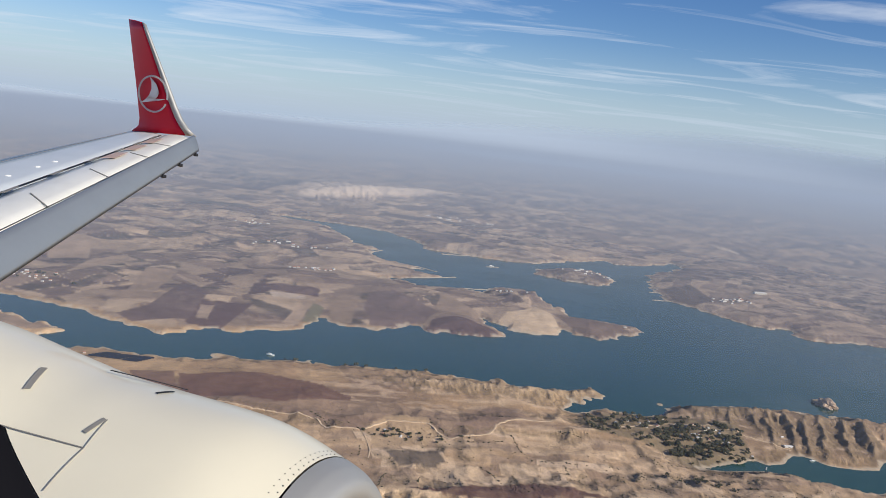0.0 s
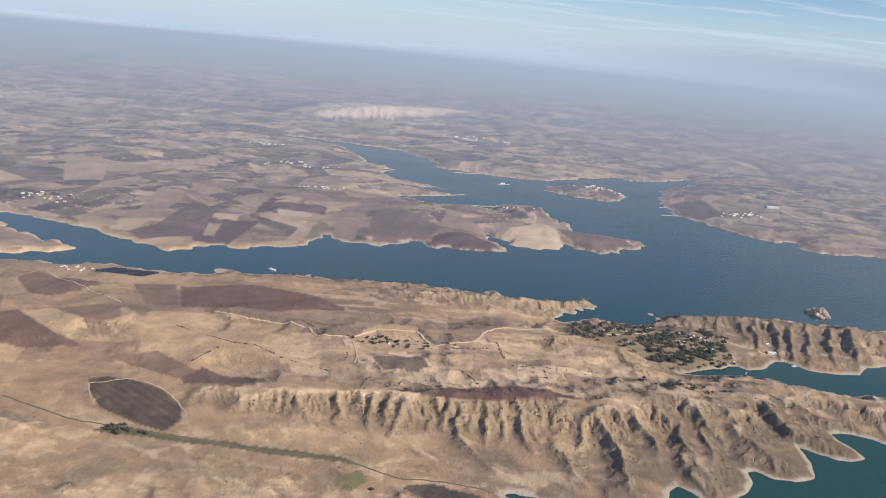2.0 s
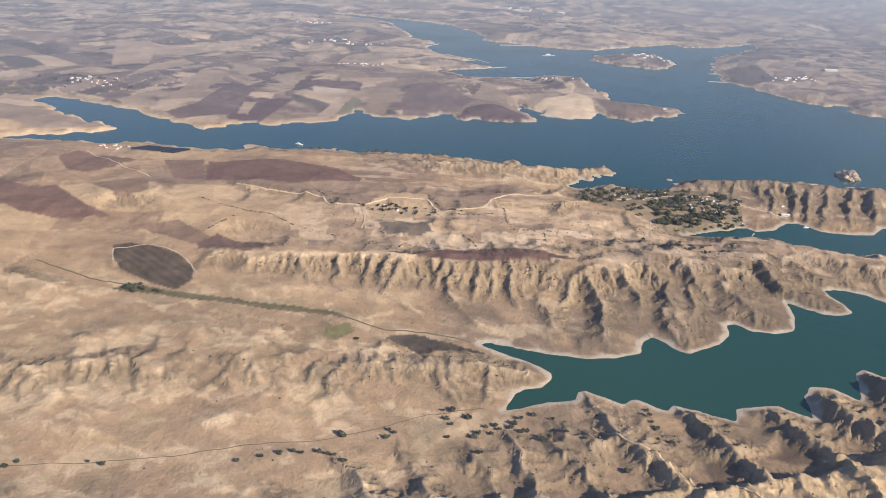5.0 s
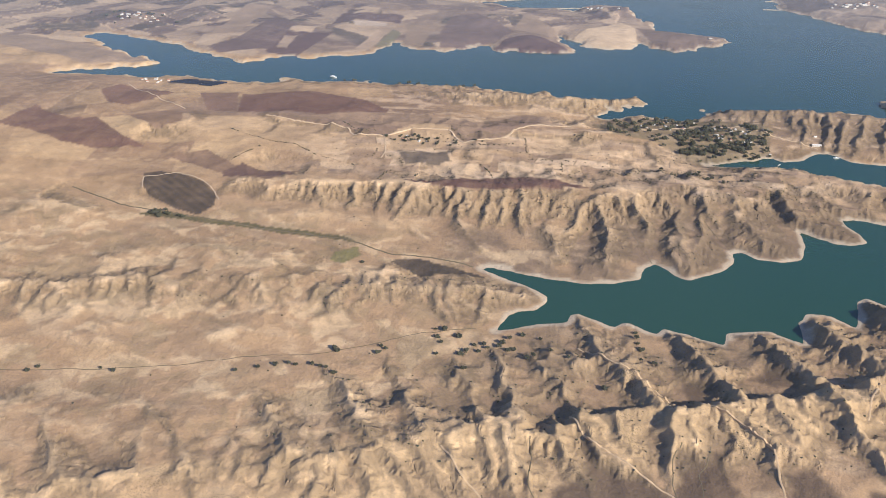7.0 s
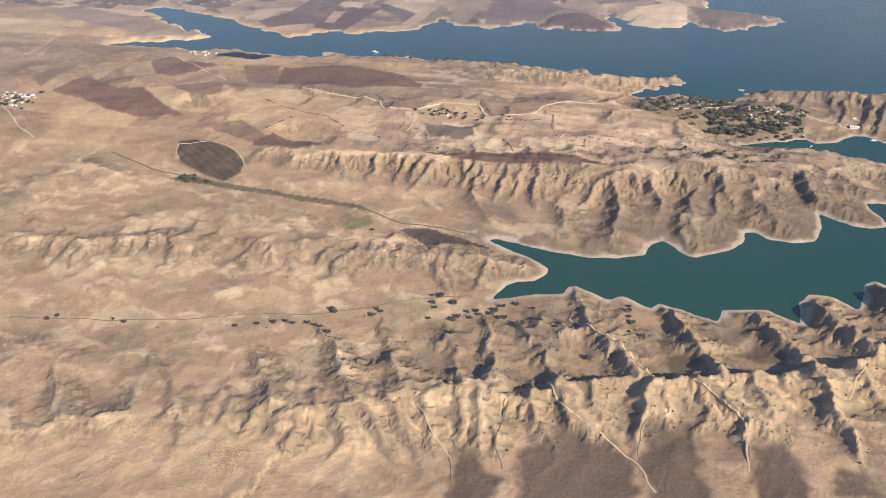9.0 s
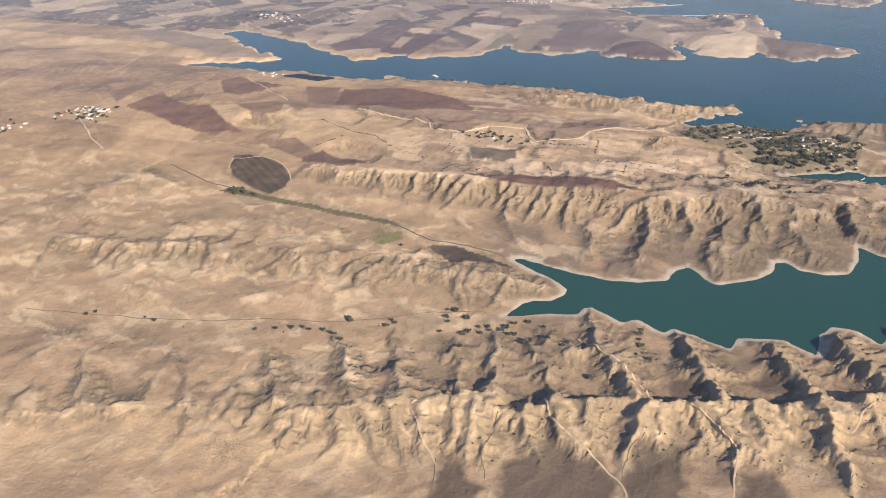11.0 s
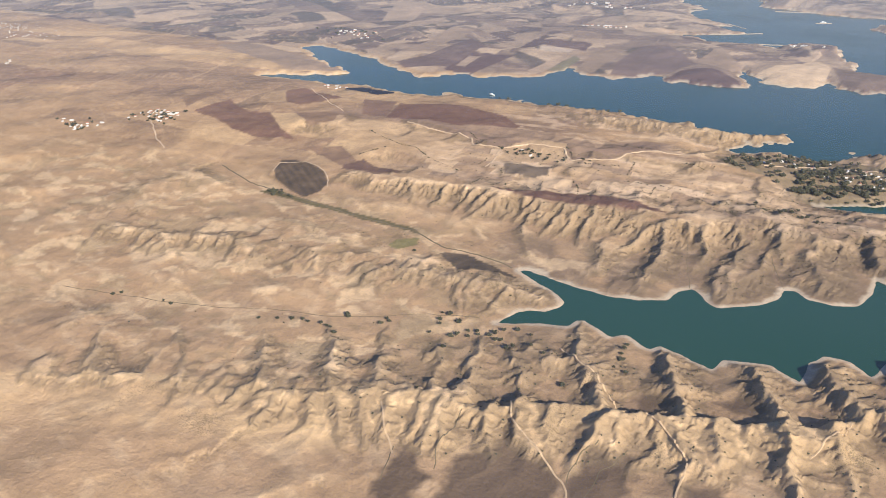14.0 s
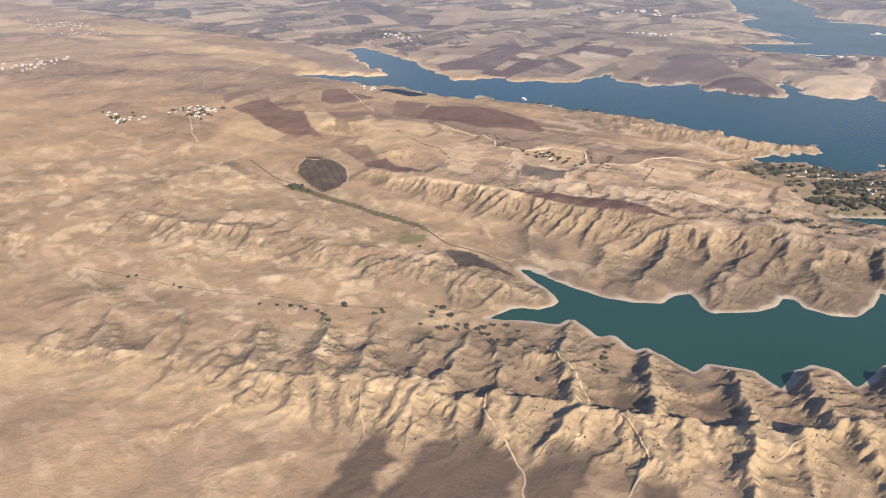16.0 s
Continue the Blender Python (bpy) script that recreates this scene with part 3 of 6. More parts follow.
def land_shape(x, y):
    """Height of the ground before the rain has worked on it, the lake's level being 0."""
    sd = shore_distance(x, y)
    far = smooth(520, 900, y)
    coast = smooth(490, 540, y)
    sd = sd + fbm(x, y, 9, 3, 60) * (0.7 + 2.2 * coast + 0.8 * far) + fbm(x, y, 13, 3, 62) * 4.6 * coast * smooth(620, 580, y) + fbm(x, y, 26, 3, 64) * (0.6 + 3.4 * coast + 2.6 * far)
    rise = 1 - np.exp(-np.maximum(sd, 0) / 26)
    h = rise * (1.3 + 0.7 * fbm(x, y, 60, 3, 70)) + np.clip(sd, 0, 1.2) * 0.35
    roll = rise * smooth(560, 700, y)
    h = h + roll * (2.5 + 3.2 * fbm(x, y, 120, 5, 75) + (0.5 + 1.0 * smooth(820, 950, y)) * ridged(x, y, 46, 4, 262))
    dist = np.hypot(x - 100, y)
    h = h + smooth(1300, 2600, dist) * (8 + 9 * fbm(x, y, 420, 5, 83))
    # west plain and the plateau behind the scarp
    h = h + rise * smooth(340, 400, y - 0.12 * x) * smooth(640, 560, y) * (3.0 + 1.4 * fbm(x, y, 48, 4, 88))
    # rolling ground, flat along the two dry valleys
    floor_gap = np.full(x.shape, 99.0, np.float32)
    for line in (DRY_VALLEY, GREEN_VALLEY):
        close = (y > 130) & (y < 330) & (x < 80) & (x > -170)
        if close.any():
            floor_gap[close] = np.minimum(floor_gap[close], along(x[close], y[close], line)[0])
    h = h + rise * smooth(560, 500, y) * smooth(3, 20, floor_gap) * smooth(60, -20, x + 0.3 * (y - 200)) * (0.9 + 1.7 * fbm(x, y, 52, 2, 86)).clip(0, 4)
    h = ridge(x, y, h, CREST_TERRACE, 26, 60, 12, 0.35, 11, (1.7, 0.8))
    h = ridge(x, y, h, CREST_SCARP, 34, 60, 13.5, 0.3, 21, (3.0, 0.8))
    h = ridge(x, y, h, CREST_TONGUE, 40, 30, 15, 0.3, 31, (4.0, 3.2))
    h = ridge(x, y, h, CREST_NORTH, 30, 24, 9, 0.8, 41, (1.3, 1.3))
    h = ridge(x, y, h, CREST_POINT, 44, 22, 15, 0.3, 51, (2.2, 1.0))
    h = ridge(x, y, h, CREST_NEAR, 62, 36, 15, 0.2, 61, (6.5, 4.6))
    h = ridge(x, y, h, CREST_CAPE, 60, 45, 30, 0.4, 71)
    h = ridge(x, y, h, CREST_MESA, 52, 300, 26, 0.45, 81, (0.8, 0.8))
    for lines, west, east, seed in ((SPURS_NEAR, 1.15, 0.42, 201), (SPURS_NEAR_WEST, 0.8, 0.42, 202), (SPURS_NEAR_EDGES, 0.8, 0.4, 215), (SPURS_SCARP, 0.95, 0.42, 203), (SPURS_SCARP_EAST, 0.95, 0.42, 204),
                                    (SPURS_EAST, 0.85, 0.32, 205), (SPURS_POINT, 1.0, 0.55, 206), (SPURS_SHORE, 0.7, 0.36, 207), (SPURS_VALLEY, 0.5, 0.28, 208),
                                    (SPURS_TONGUE, 0.8, 0.38, 209), (SPURS_TERRACE, 0.42, 0.3, 210), (SPURS_BACK, 0.5, 0.3, 211), (LOBES, 0.3, 0.16, 212), (LOBES_EAST, 0.42, 0.26, 216), (SPURS_HILLS, 0.75, 0.38, 217)):
        h = spurs(x, y, h, lines, west, east, seed, twist=2.8)
    # humped, gullied hills between the near crest and the inlet
    close = (y > 100) & (y < 300) & (x > -90) & (x < 330)
    if close.any():
        qx, qy = x[close], y[close]
        d, _, side, _ = along(qx, qy, CREST_NEAR)
        zone = (side > 0) * smooth(2, 9, d) * smooth(62, 38, d) * smooth(2, 12, sd[close])
        wx, wy = qx + 4 * fbm(qx, qy, 14, 2, 220), qy + 4 * fbm(qx, qy, 14, 2, 222)
        hump = np.abs(fbm(wx * 0.94 + wy * 0.34, (wy * 0.94 - wx * 0.34) * 0.75, 19, 3, 224))
        h[close] = h[close] + zone * (1.7 * hump - 0.2) * (0.45 + 0.55 * smooth(10, 80, qx))
        zone = (side < 0) * smooth(3, 14, d) * smooth(85, 60, d)
        h[close] = h[close] + zone * 0.7 * np.abs(fbm(wx - 0.2 * wy, wy * 0.3, 13, 2, 228))
    # the tongue of land and the rolling ground west of it
    close = (y > 120) & (y < 345) & (x < 90) & (x > -300)
    if close.any():
        qx, qy = x[close], y[close]
        wx, wy = qx + 4 * fbm(qx, qy, 14, 2, 250), qy + 4 * fbm(qx, qy, 14, 2, 252)
        d = along(qx, qy, CREST_TONGUE)[0]
        zone = smooth(3, 12, floor_gap[close]) * smooth(3, 12, sd[close]) * (0.6 + 0.9 * smooth(2, 7, d) * smooth(32, 20, d))
        h[close] = h[close] + zone * np.abs(fbm(wx * 0.9 + wy * 0.3, wy * 0.8 - wx * 0.2, 17, 3, 254))
    # crinkled ground on the slopes under the terrace, the lake's bare southern points and the wooded point
    close = (y > 360) & (y < 570) & (x > -60) & (x < 330)
    if close.any():
        qx, qy = x[close], y[close]
        zone = smooth(360, 385, qy - 0.1 * qx) * smooth(440, 425, qy) * 1.3 * smooth(-60, 0, qx) + smooth(496, 512, qy) * 2.4 * smooth(-60, -20, qx) * smooth(150, 130, qx) + smooth(480, 492, qy) * smooth(150, 170, qx) * 2.6
        h[close] = h[close] + zone * smooth(2, 9, sd[close]) * np.abs(fbm(qx * 0.8 + qy * 0.2, qy * 0.9, 12, 3, 232))
    close = (y > 395) & (y < 500) & (x > -130) & (x < 100)
    if close.any():
        d, _, side, _ = along(x[close], y[close], TERRACE_ROAD)
        h[close] = h[close] + 0.5 * (np.where(side > 0, 1.0, smooth(3.5, 0.3, d)) * smooth(24, 10, d)) * smooth(-130, -100, x[close]) * smooth(98, 78, x[close])
    for line in CUTS:
        pts = np.array(line)
        near = (x > pts[:, 0].min() - 9) & (x < pts[:, 0].max() + 9) & (y > pts[:, 1].min() - 9) & (y < pts[:, 1].max() + 9)
        if near.any():
            px, py = x[near], y[near]
            d = along(px + 2.2 * fbm(px, py, 11, 2, 295), py + 2.2 * fbm(px, py, 11, 2, 297), line)[0]
            h[near] = np.maximum(h[near] - 2.2 * np.exp(-(d / 3.2) ** 2), np.minimum(h[near], 0.5))
    for cx, cy, depth, size in HOLLOWS:
        near = (np.abs(x - cx) < size * 1.8) & (np.abs(y - cy) < size * 1.8)
        if near.any():
            px, py = x[near], y[near]
            u, v = px - cx + 2.5 * fbm(px, py, 9, 2, 291), py - cy + 2.5 * fbm(px, py, 9, 2, 293)
            q = np.hypot((0.89 * u + 0.46 * v) / (1.25 * size), (0.89 * v - 0.46 * u) / (0.85 * size))
            h[near] = np.maximum(h[near] - depth * np.clip(1 - q * q, 0, 1) ** 1.3, np.minimum(h[near], 1.2))
    for cx, cy, top, size in MOUNDS:
        near = (np.abs(x - cx) < size * 1.6) & (np.abs(y - cy) < size * 1.6)
        if near.any():
            px, py = x[near], y[near]
            q = np.hypot(px - cx + 3 * fbm(px, py, 9, 2, 90), py - cy + 3 * fbm(px, py, 9, 2, 92)) / size
            lump = top * np.clip(1 - q * q, 0, 1)
            h[near] = np.maximum(h[near], lump)
    rough = smooth(0, 18, sd) * smooth(900, 500, y) * smooth(1.0, 3.5, h)
    h = h + rough * (0.08 * fbm(x, y, 5, 3, 95) + 0.16 * ridged(x, y, 11, 3, 99) + 0.4 * fbm(x, y, 26, 2, 97))
    # far mountains behind the western plain
    az = np.arctan2(x - 100, y)
    h = h + smooth(3000, 4300, dist) * smooth(0.15, -0.55, az) * (20 + 20 * ridged(x, y, 900, 4, 104)).clip(4, 44)
    shelf = smooth(0, 5, sd)
    h = np.where(sd > 0, np.maximum(h, 0.05) * (0.12 + 0.88 * shelf) * np.clip(sd / 1.2, 0, 1) + 0.02 * np.clip(sd, 0, 3), np.maximum(sd * 0.25, -3.0))
    return h.astype(np.float32), sd


# the near country on a raster, worn by running water
RX, RY, RSTEP, RNX, RNY = -210.0, 85.0, 0.65, 770, 740


def carve(h, sd, rounds, strength, creep, seed):
    """Water gathers downhill from cell to cell and lowers each cell towards the next, the more the more water passes; between the rills the soil creeps."""
    ny, nx = h.shape
    first = h.astype(np.float64)
    h = first + 0.10 * np.random.RandomState(seed).uniform(-1, 1, h.shape) * (sd > 2)
    soft = ((sd > 0.6) & (first > 0.3)).ravel()
    cell = np.arange(ny * nx).reshape(ny, nx)
    for _ in range(rounds):
        best, goal = np.zeros((ny - 2, nx - 2)), cell[1:-1, 1:-1].copy()
        reach = np.ones((ny - 2, nx - 2))
        for dy, dx in ((0, 1), (0, -1), (1, 0), (-1, 0), (1, 1), (1, -1), (-1, 1), (-1, -1)):
            far_by = math.hypot(dx, dy)
            fall = (h[1:-1, 1:-1] - h[1 + dy:ny - 1 + dy, 1 + dx:nx - 1 + dx]) / far_by
            better = fall > best
            best = np.where(better, fall, best)
            goal = np.where(better, cell[1 + dy:ny - 1 + dy, 1 + dx:nx - 1 + dx], goal)
            reach = np.where(better, far_by, reach)
        to = cell.copy(); to[1:-1, 1:-1] = goal
        run = np.ones((ny, nx)); run[1:-1, 1:-1] = reach
        moving = np.flatnonzero((to.ravel() != cell.ravel()) & soft)
        moving = moving[np.argsort(h.ravel()[moving], kind="stable")]
        to_list = to.ravel().tolist()
        up = moving.tolist()
        gathered = [1.0] * (ny * nx)
        for k in reversed(up):
            gathered[to_list[k]] += gathered[k]
        tilt = np.zeros((ny, nx)); tilt[1:-1, 1:-1] = np.clip((best / RSTEP - 0.06) / 0.22, 0.03, 1)
        pull = (strength * np.sqrt(np.array(gathered)) * tilt.ravel() / run.ravel()).tolist()
        flat = h.ravel().tolist()
        for k in up:
            f = pull[k]
            flat[k] = (flat[k] + f * flat[to_list[k]]) / (1 + f)
        h = np.array(flat).reshape(ny, nx)
        h[1:-1, 1:-1] += creep * (h[:-2, 1:-1] + h[2:, 1:-1] + h[1:-1, :-2] + h[1:-1, 2:] - 4 * h[1:-1, 1:-1]) * soft.reshape(ny, nx)[1:-1, 1:-1]
    change = np.clip(h - first, -4.4, 0.9)
    return (first + change).astype(np.float32), change.astype(np.float32)


rgx, rgy = np.meshgrid(RX + RSTEP * np.arange(RNX), RY + RSTEP * np.arange(RNY))
near_h, near_sd = land_shape(rgx.ravel(), rgy.ravel())
near_sd = near_sd.reshape(RNY, RNX).astype(np.float32)
near_h, near_wear = carve(near_h.reshape(RNY, RNX), near_sd, 10, 0.235, 0.013, 5)


def local_mean(a, n):
    """Mean over a square of 2n + 1 cells."""
    for axis in (0, 1):
        c = np.cumsum(np.pad(a, [(n + 1, n) if k == axis else (0, 0) for k in (0, 1)], mode="edge"), axis=axis, dtype=np.float64)
        a = (np.take(c, range(2 * n + 1, c.shape[axis]), axis) - np.take(c, range(0, c.shape[axis] - 2 * n - 1), axis)) / (2 * n + 1)
    return a.astype(np.float32)


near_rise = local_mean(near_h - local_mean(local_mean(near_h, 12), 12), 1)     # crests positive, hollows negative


def read_raster(table, u, v):
    i, j = u.astype(int), v.astype(int)
    a, b = (u - i).astype(np.float32), (v - j).astype(np.float32)
    return (table[j, i] * (1 - a) + table[j, i + 1] * a) * (1 - b) + (table[j + 1, i] * (1 - a) + table[j + 1, i + 1] * a) * b


def land(x, y, wear=False):
    """Height of the ground and distance to the shore."""
    u, v = (x - RX) / RSTEP, (y - RY) / RSTEP
    rim = np.minimum(np.minimum(u, RNX - 2 - u), np.minimum(v, RNY - 2 - v))
    inner, outer = rim > 1, rim < 24
    h, sd, worn, stand = (np.zeros(x.shape, np.float32) for _ in range(4))
    if outer.any():
        h[outer], sd[outer] = land_shape(x[outer], y[outer])
    if inner.any():
        w = smooth(1, 24, rim[inner]).astype(np.float32)
        h[inner] = h[inner] * (1 - w) + read_raster(near_h, u[inner], v[inner]) * w
        sd[inner] = np.where(w > 0.5, read_raster(near_sd, u[inner], v[inner]), sd[inner])
        worn[inner] = read_raster(near_wear, u[inner], v[inner])
        stand[inner] = read_raster(near_rise, u[inner], v[inner]) * w
    return (h, sd, worn, stand) if wear else (h, sd)


# ---------------------------------------------------------------- land cover
TAN, PALE, STRAW, BROWN, MAROON, UMBER, MUD, OLIVE = ((0.44, 0.292, 0.172), (0.63, 0.46, 0.295), (0.56, 0.39, 0.23), (0.26, 0.17, 0.12), (0.185, 0.108, 0.088), (0.088, 0.068, 0.055),
                                                      (0.56, 0.47, 0.36), (0.13, 0.125, 0.065))
FIELDS = [   # outline and colour
    ([(-137, 340), (-131, 346), (-116, 343), (-102, 337), (-89, 325), (-83, 312), (-87, 301), (-102, 306), (-121, 316), (-129, 325)], UMBER),
    ([(0, 356), (14, 361), (28, 367), (57, 379), (80, 376), (95, 372), (75, 363), (51, 357), (23, 353)], (0.15, 0.086, 0.072)),
    ([(-146, 485), (-100, 503), (-62, 493), (-41, 476), (-39, 445), (-84, 450), (-132, 445)], MAROON),
    ([(14, 278), (20, 283), (30, 284), (41, 280), (54, 277), (57, 275), (43, 273), (31, 267)], UMBER),
    ([(-116, 296), (-108, 303), (-96, 301), (-78, 298), (-60, 299), (-45, 297), (-28, 298), (-12, 297), (-6, 292), (-20, 293), (-38, 292), (-58, 294), (-76, 293), (-100, 296)], (0.135, 0.115, 0.062)),
    ([(-11, 280), (-3, 288), (1, 280), (-4, 270), (-11, 272)], (0.24, 0.21, 0.10)),
]
WEST_FIELDS = [
    ([(-260, 386), (-261, 425), (-226, 406), (-209, 412), (-175, 384), (-154, 375), (-184, 367), (-205, 369), (-235, 383)], MAROON),
    ([(-209, 412), (-193, 420), (-163, 396), (-175, 384)], STRAW),
    ([(-193, 420), (-173, 434), (-161, 430), (-153, 412), (-163, 399)], BROWN),
    ([(-239, 463), (-237, 484), (-188, 469), (-195, 454), (-206, 440), (-219, 441)], MAROON),
    ([(-287, 402), (-289, 445), (-282, 441), (-270, 389)], BROWN),
    ([(-82, 444), (-69, 458), (-29, 473), (31, 463), (18, 434), (8, 448), (-22, 440)], (0.33, 0.23, 0.16)),
    ([(-140, 368), (-120, 379), (-85, 354), (-57, 362), (-69, 344), (-100, 350)], BROWN),
    ([(-174, 478), (-150, 486), (-133, 447), (-153, 446)], (0.22, 0.14, 0.11)),
    ([(-13, 398), (-2, 404), (12, 408), (17, 395), (11, 388), (-6, 385)], (0.15, 0.118, 0.095)),
    ([(-26, 429), (-16, 446), (5, 450), (12, 430), (6, 414), (-20, 402)], (0.44, 0.31, 0.195)),
    ([(-98, 352), (-92, 364), (-80, 359), (-60, 359), (-60, 352), (-95, 345)], (0.175, 0.11, 0.09)),
    ([(2, 377), (18, 390), (32, 394), (38, 378), (20, 370)], (0.60, 0.435, 0.285)),
]
NMAROON, NSTRAW, NTAN, NPALE = (0.125, 0.083, 0.088), (0.37, 0.275, 0.21), (0.30, 0.22, 0.17), (0.44, 0.355, 0.29)
NORTH_FIELDS = [
    ([(59, 728), (69, 764), (100, 803), (113, 785), (117, 721), (103, 694), (77, 701)], (0.60, 0.45, 0.315)), ([(-5, 667), (2, 707), (24, 725), (51, 702), (61, 680), (29, 671)], NMAROON),
    ([(-59, 716), (-61, 777), (-39, 797), (6, 740), (-3, 704), (-28, 670), (-48, 667)], (0.17, 0.122, 0.118)), ([(-182, 608), (-190, 677), (-148, 681), (-154, 607)], NMAROON),
    ([(-235, 613), (-221, 645), (-224, 735), (-192, 703), (-182, 616), (-218, 598)], (0.15, 0.105, 0.105)), ([(-116, 641), (-113, 715), (-105, 711), (-103, 648)], NSTRAW),
    ([(-146, 735), (-116, 742), (-112, 729), (-141, 719)], NPALE), ([(-179, 625), (-186, 662), (-176, 667), (-170, 625)], NSTRAW),
    ([(-367, 777), (-420, 889), (-380, 908), (-335, 793)], NSTRAW), ([(-331, 794), (-312, 824), (-290, 802), (-323, 718)], NSTRAW),
    ([(-102, 655), (-104, 719), (-93, 708), (-91, 661)], (0.19, 0.17, 0.12)), ([(114, 786), (148, 787), (180, 766), (170, 714), (137, 704)], (0.18, 0.128, 0.112)),
    ([(-212, 741), (-198, 758), (-203, 716), (-245, 767)], NSTRAW), ([(-95, 742), (-83, 766), (-68, 764), (-64, 667), (-80, 666)], NTAN),
    ([(2, 755), (9, 811), (40, 757), (51, 731), (26, 734)], NTAN), ([(-257, 699), (-272, 776), (-243, 779), (-230, 666), (-252, 646)], NTAN),
    ([(-161, 709), (-167, 763), (-107, 773), (-104, 746), (-145, 739)], NMAROON), ([(632, 1591), (722, 1665), (747, 1618), (720, 1550), (628, 1510)], NSTRAW), ([(134, 1626), (158, 1646), (158, 1584), (137, 1556)], NSTRAW),
    ([(236, 1621), (296, 1649), (277, 1583), (234, 1567)], NTAN), ([(314, 1290), (374, 1339), (347, 1260), (312, 1239)], NSTRAW), ([(158, 1245), (174, 1255), (191, 1214), (174, 1193)], NTAN),
    ([(497, 1535), (529, 1478), (514, 1447), (493, 1500)], NPALE), ([(484, 1607), (547, 1673), (537, 1612), (476, 1550)], NTAN), ([(329, 1000), (392, 1020), (364, 952), (325, 934)], (0.24, 0.18, 0.15)),
    ([(273, 1007), (318, 1042), (322, 953), (290, 920), (272, 940)], (0.13, 0.098, 0.095)),
    ([(-250, 560), (-330, 590), (-400, 600), (-420, 570), (-300, 535)], NTAN),
]
WOODS = [(89, 486), (134, 517), (199, 506), (194, 458), (153, 437), (124, 458), (101, 462)]


FANS_AND_SHADE = [    # dark silt spread at the gully mouths; last two: shade painted in crest hollows
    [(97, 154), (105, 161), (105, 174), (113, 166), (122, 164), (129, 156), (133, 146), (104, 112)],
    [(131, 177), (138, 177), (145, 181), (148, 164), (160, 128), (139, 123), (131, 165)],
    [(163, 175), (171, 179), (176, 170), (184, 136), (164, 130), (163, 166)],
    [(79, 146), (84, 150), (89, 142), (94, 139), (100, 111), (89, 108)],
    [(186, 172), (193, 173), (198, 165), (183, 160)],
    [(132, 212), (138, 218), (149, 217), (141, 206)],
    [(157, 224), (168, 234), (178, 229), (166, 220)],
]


def outline_distance(x, y, outline, reach):
    """Distance to a closed outline, positive inside, cut off at the reach outside."""
    ring = np.array(outline)
    out = np.full(x.shape, -float(reach), np.float32)
    near = (x > ring[:, 0].min() - reach) & (x < ring[:, 0].max() + reach) & (y > ring[:, 1].min() - reach) & (y < ring[:, 1].max() + reach)
    if near.any():
        d = along(x[near], y[near], outline + outline[:1])[0]
        out[near] = np.where(inside(x[near], y[near], outline), d, -d)
    return out


def patches(x, y, size, turn, stretch, seed):
    """Straight-edged plots: a bent grid whose rows are cut at odd places. Gives a number for each plot, and the distance to its edge."""
    c, s = math.cos(turn), math.sin(turn)
    bx, by = x + size * 0.5 * fbm(x, y, size * 4, 2, seed), y + size * 0.5 * fbm(x, y, size * 4, 2, seed + 1)
    u, v = (bx * c + by * s) / (size * stretch), (-bx * s + by * c) / size
    row = np.floor(v)
    off = (row * 0.618 + 0.37 * np.sin(row * 12.9)) % 1.0
    col = np.floor(u + off * 3)
    h = (col.astype(np.int64) * 374761393 + row.astype(np.int64) * 668265263 + seed * 974634533) & 0xFFFFFFFF
    h = ((h ^ (h >> 13)) * 1274126177) & 0xFFFFFFFF
    fu, fv = (u + off * 3) % 1.0, v % 1.0
    edge = np.minimum(np.minimum(fu, 1 - fu) * size * stretch, np.minimum(fv, 1 - fv) * size)
    return ((h >> 8) & 0xFFFF) / 65535.0, edge


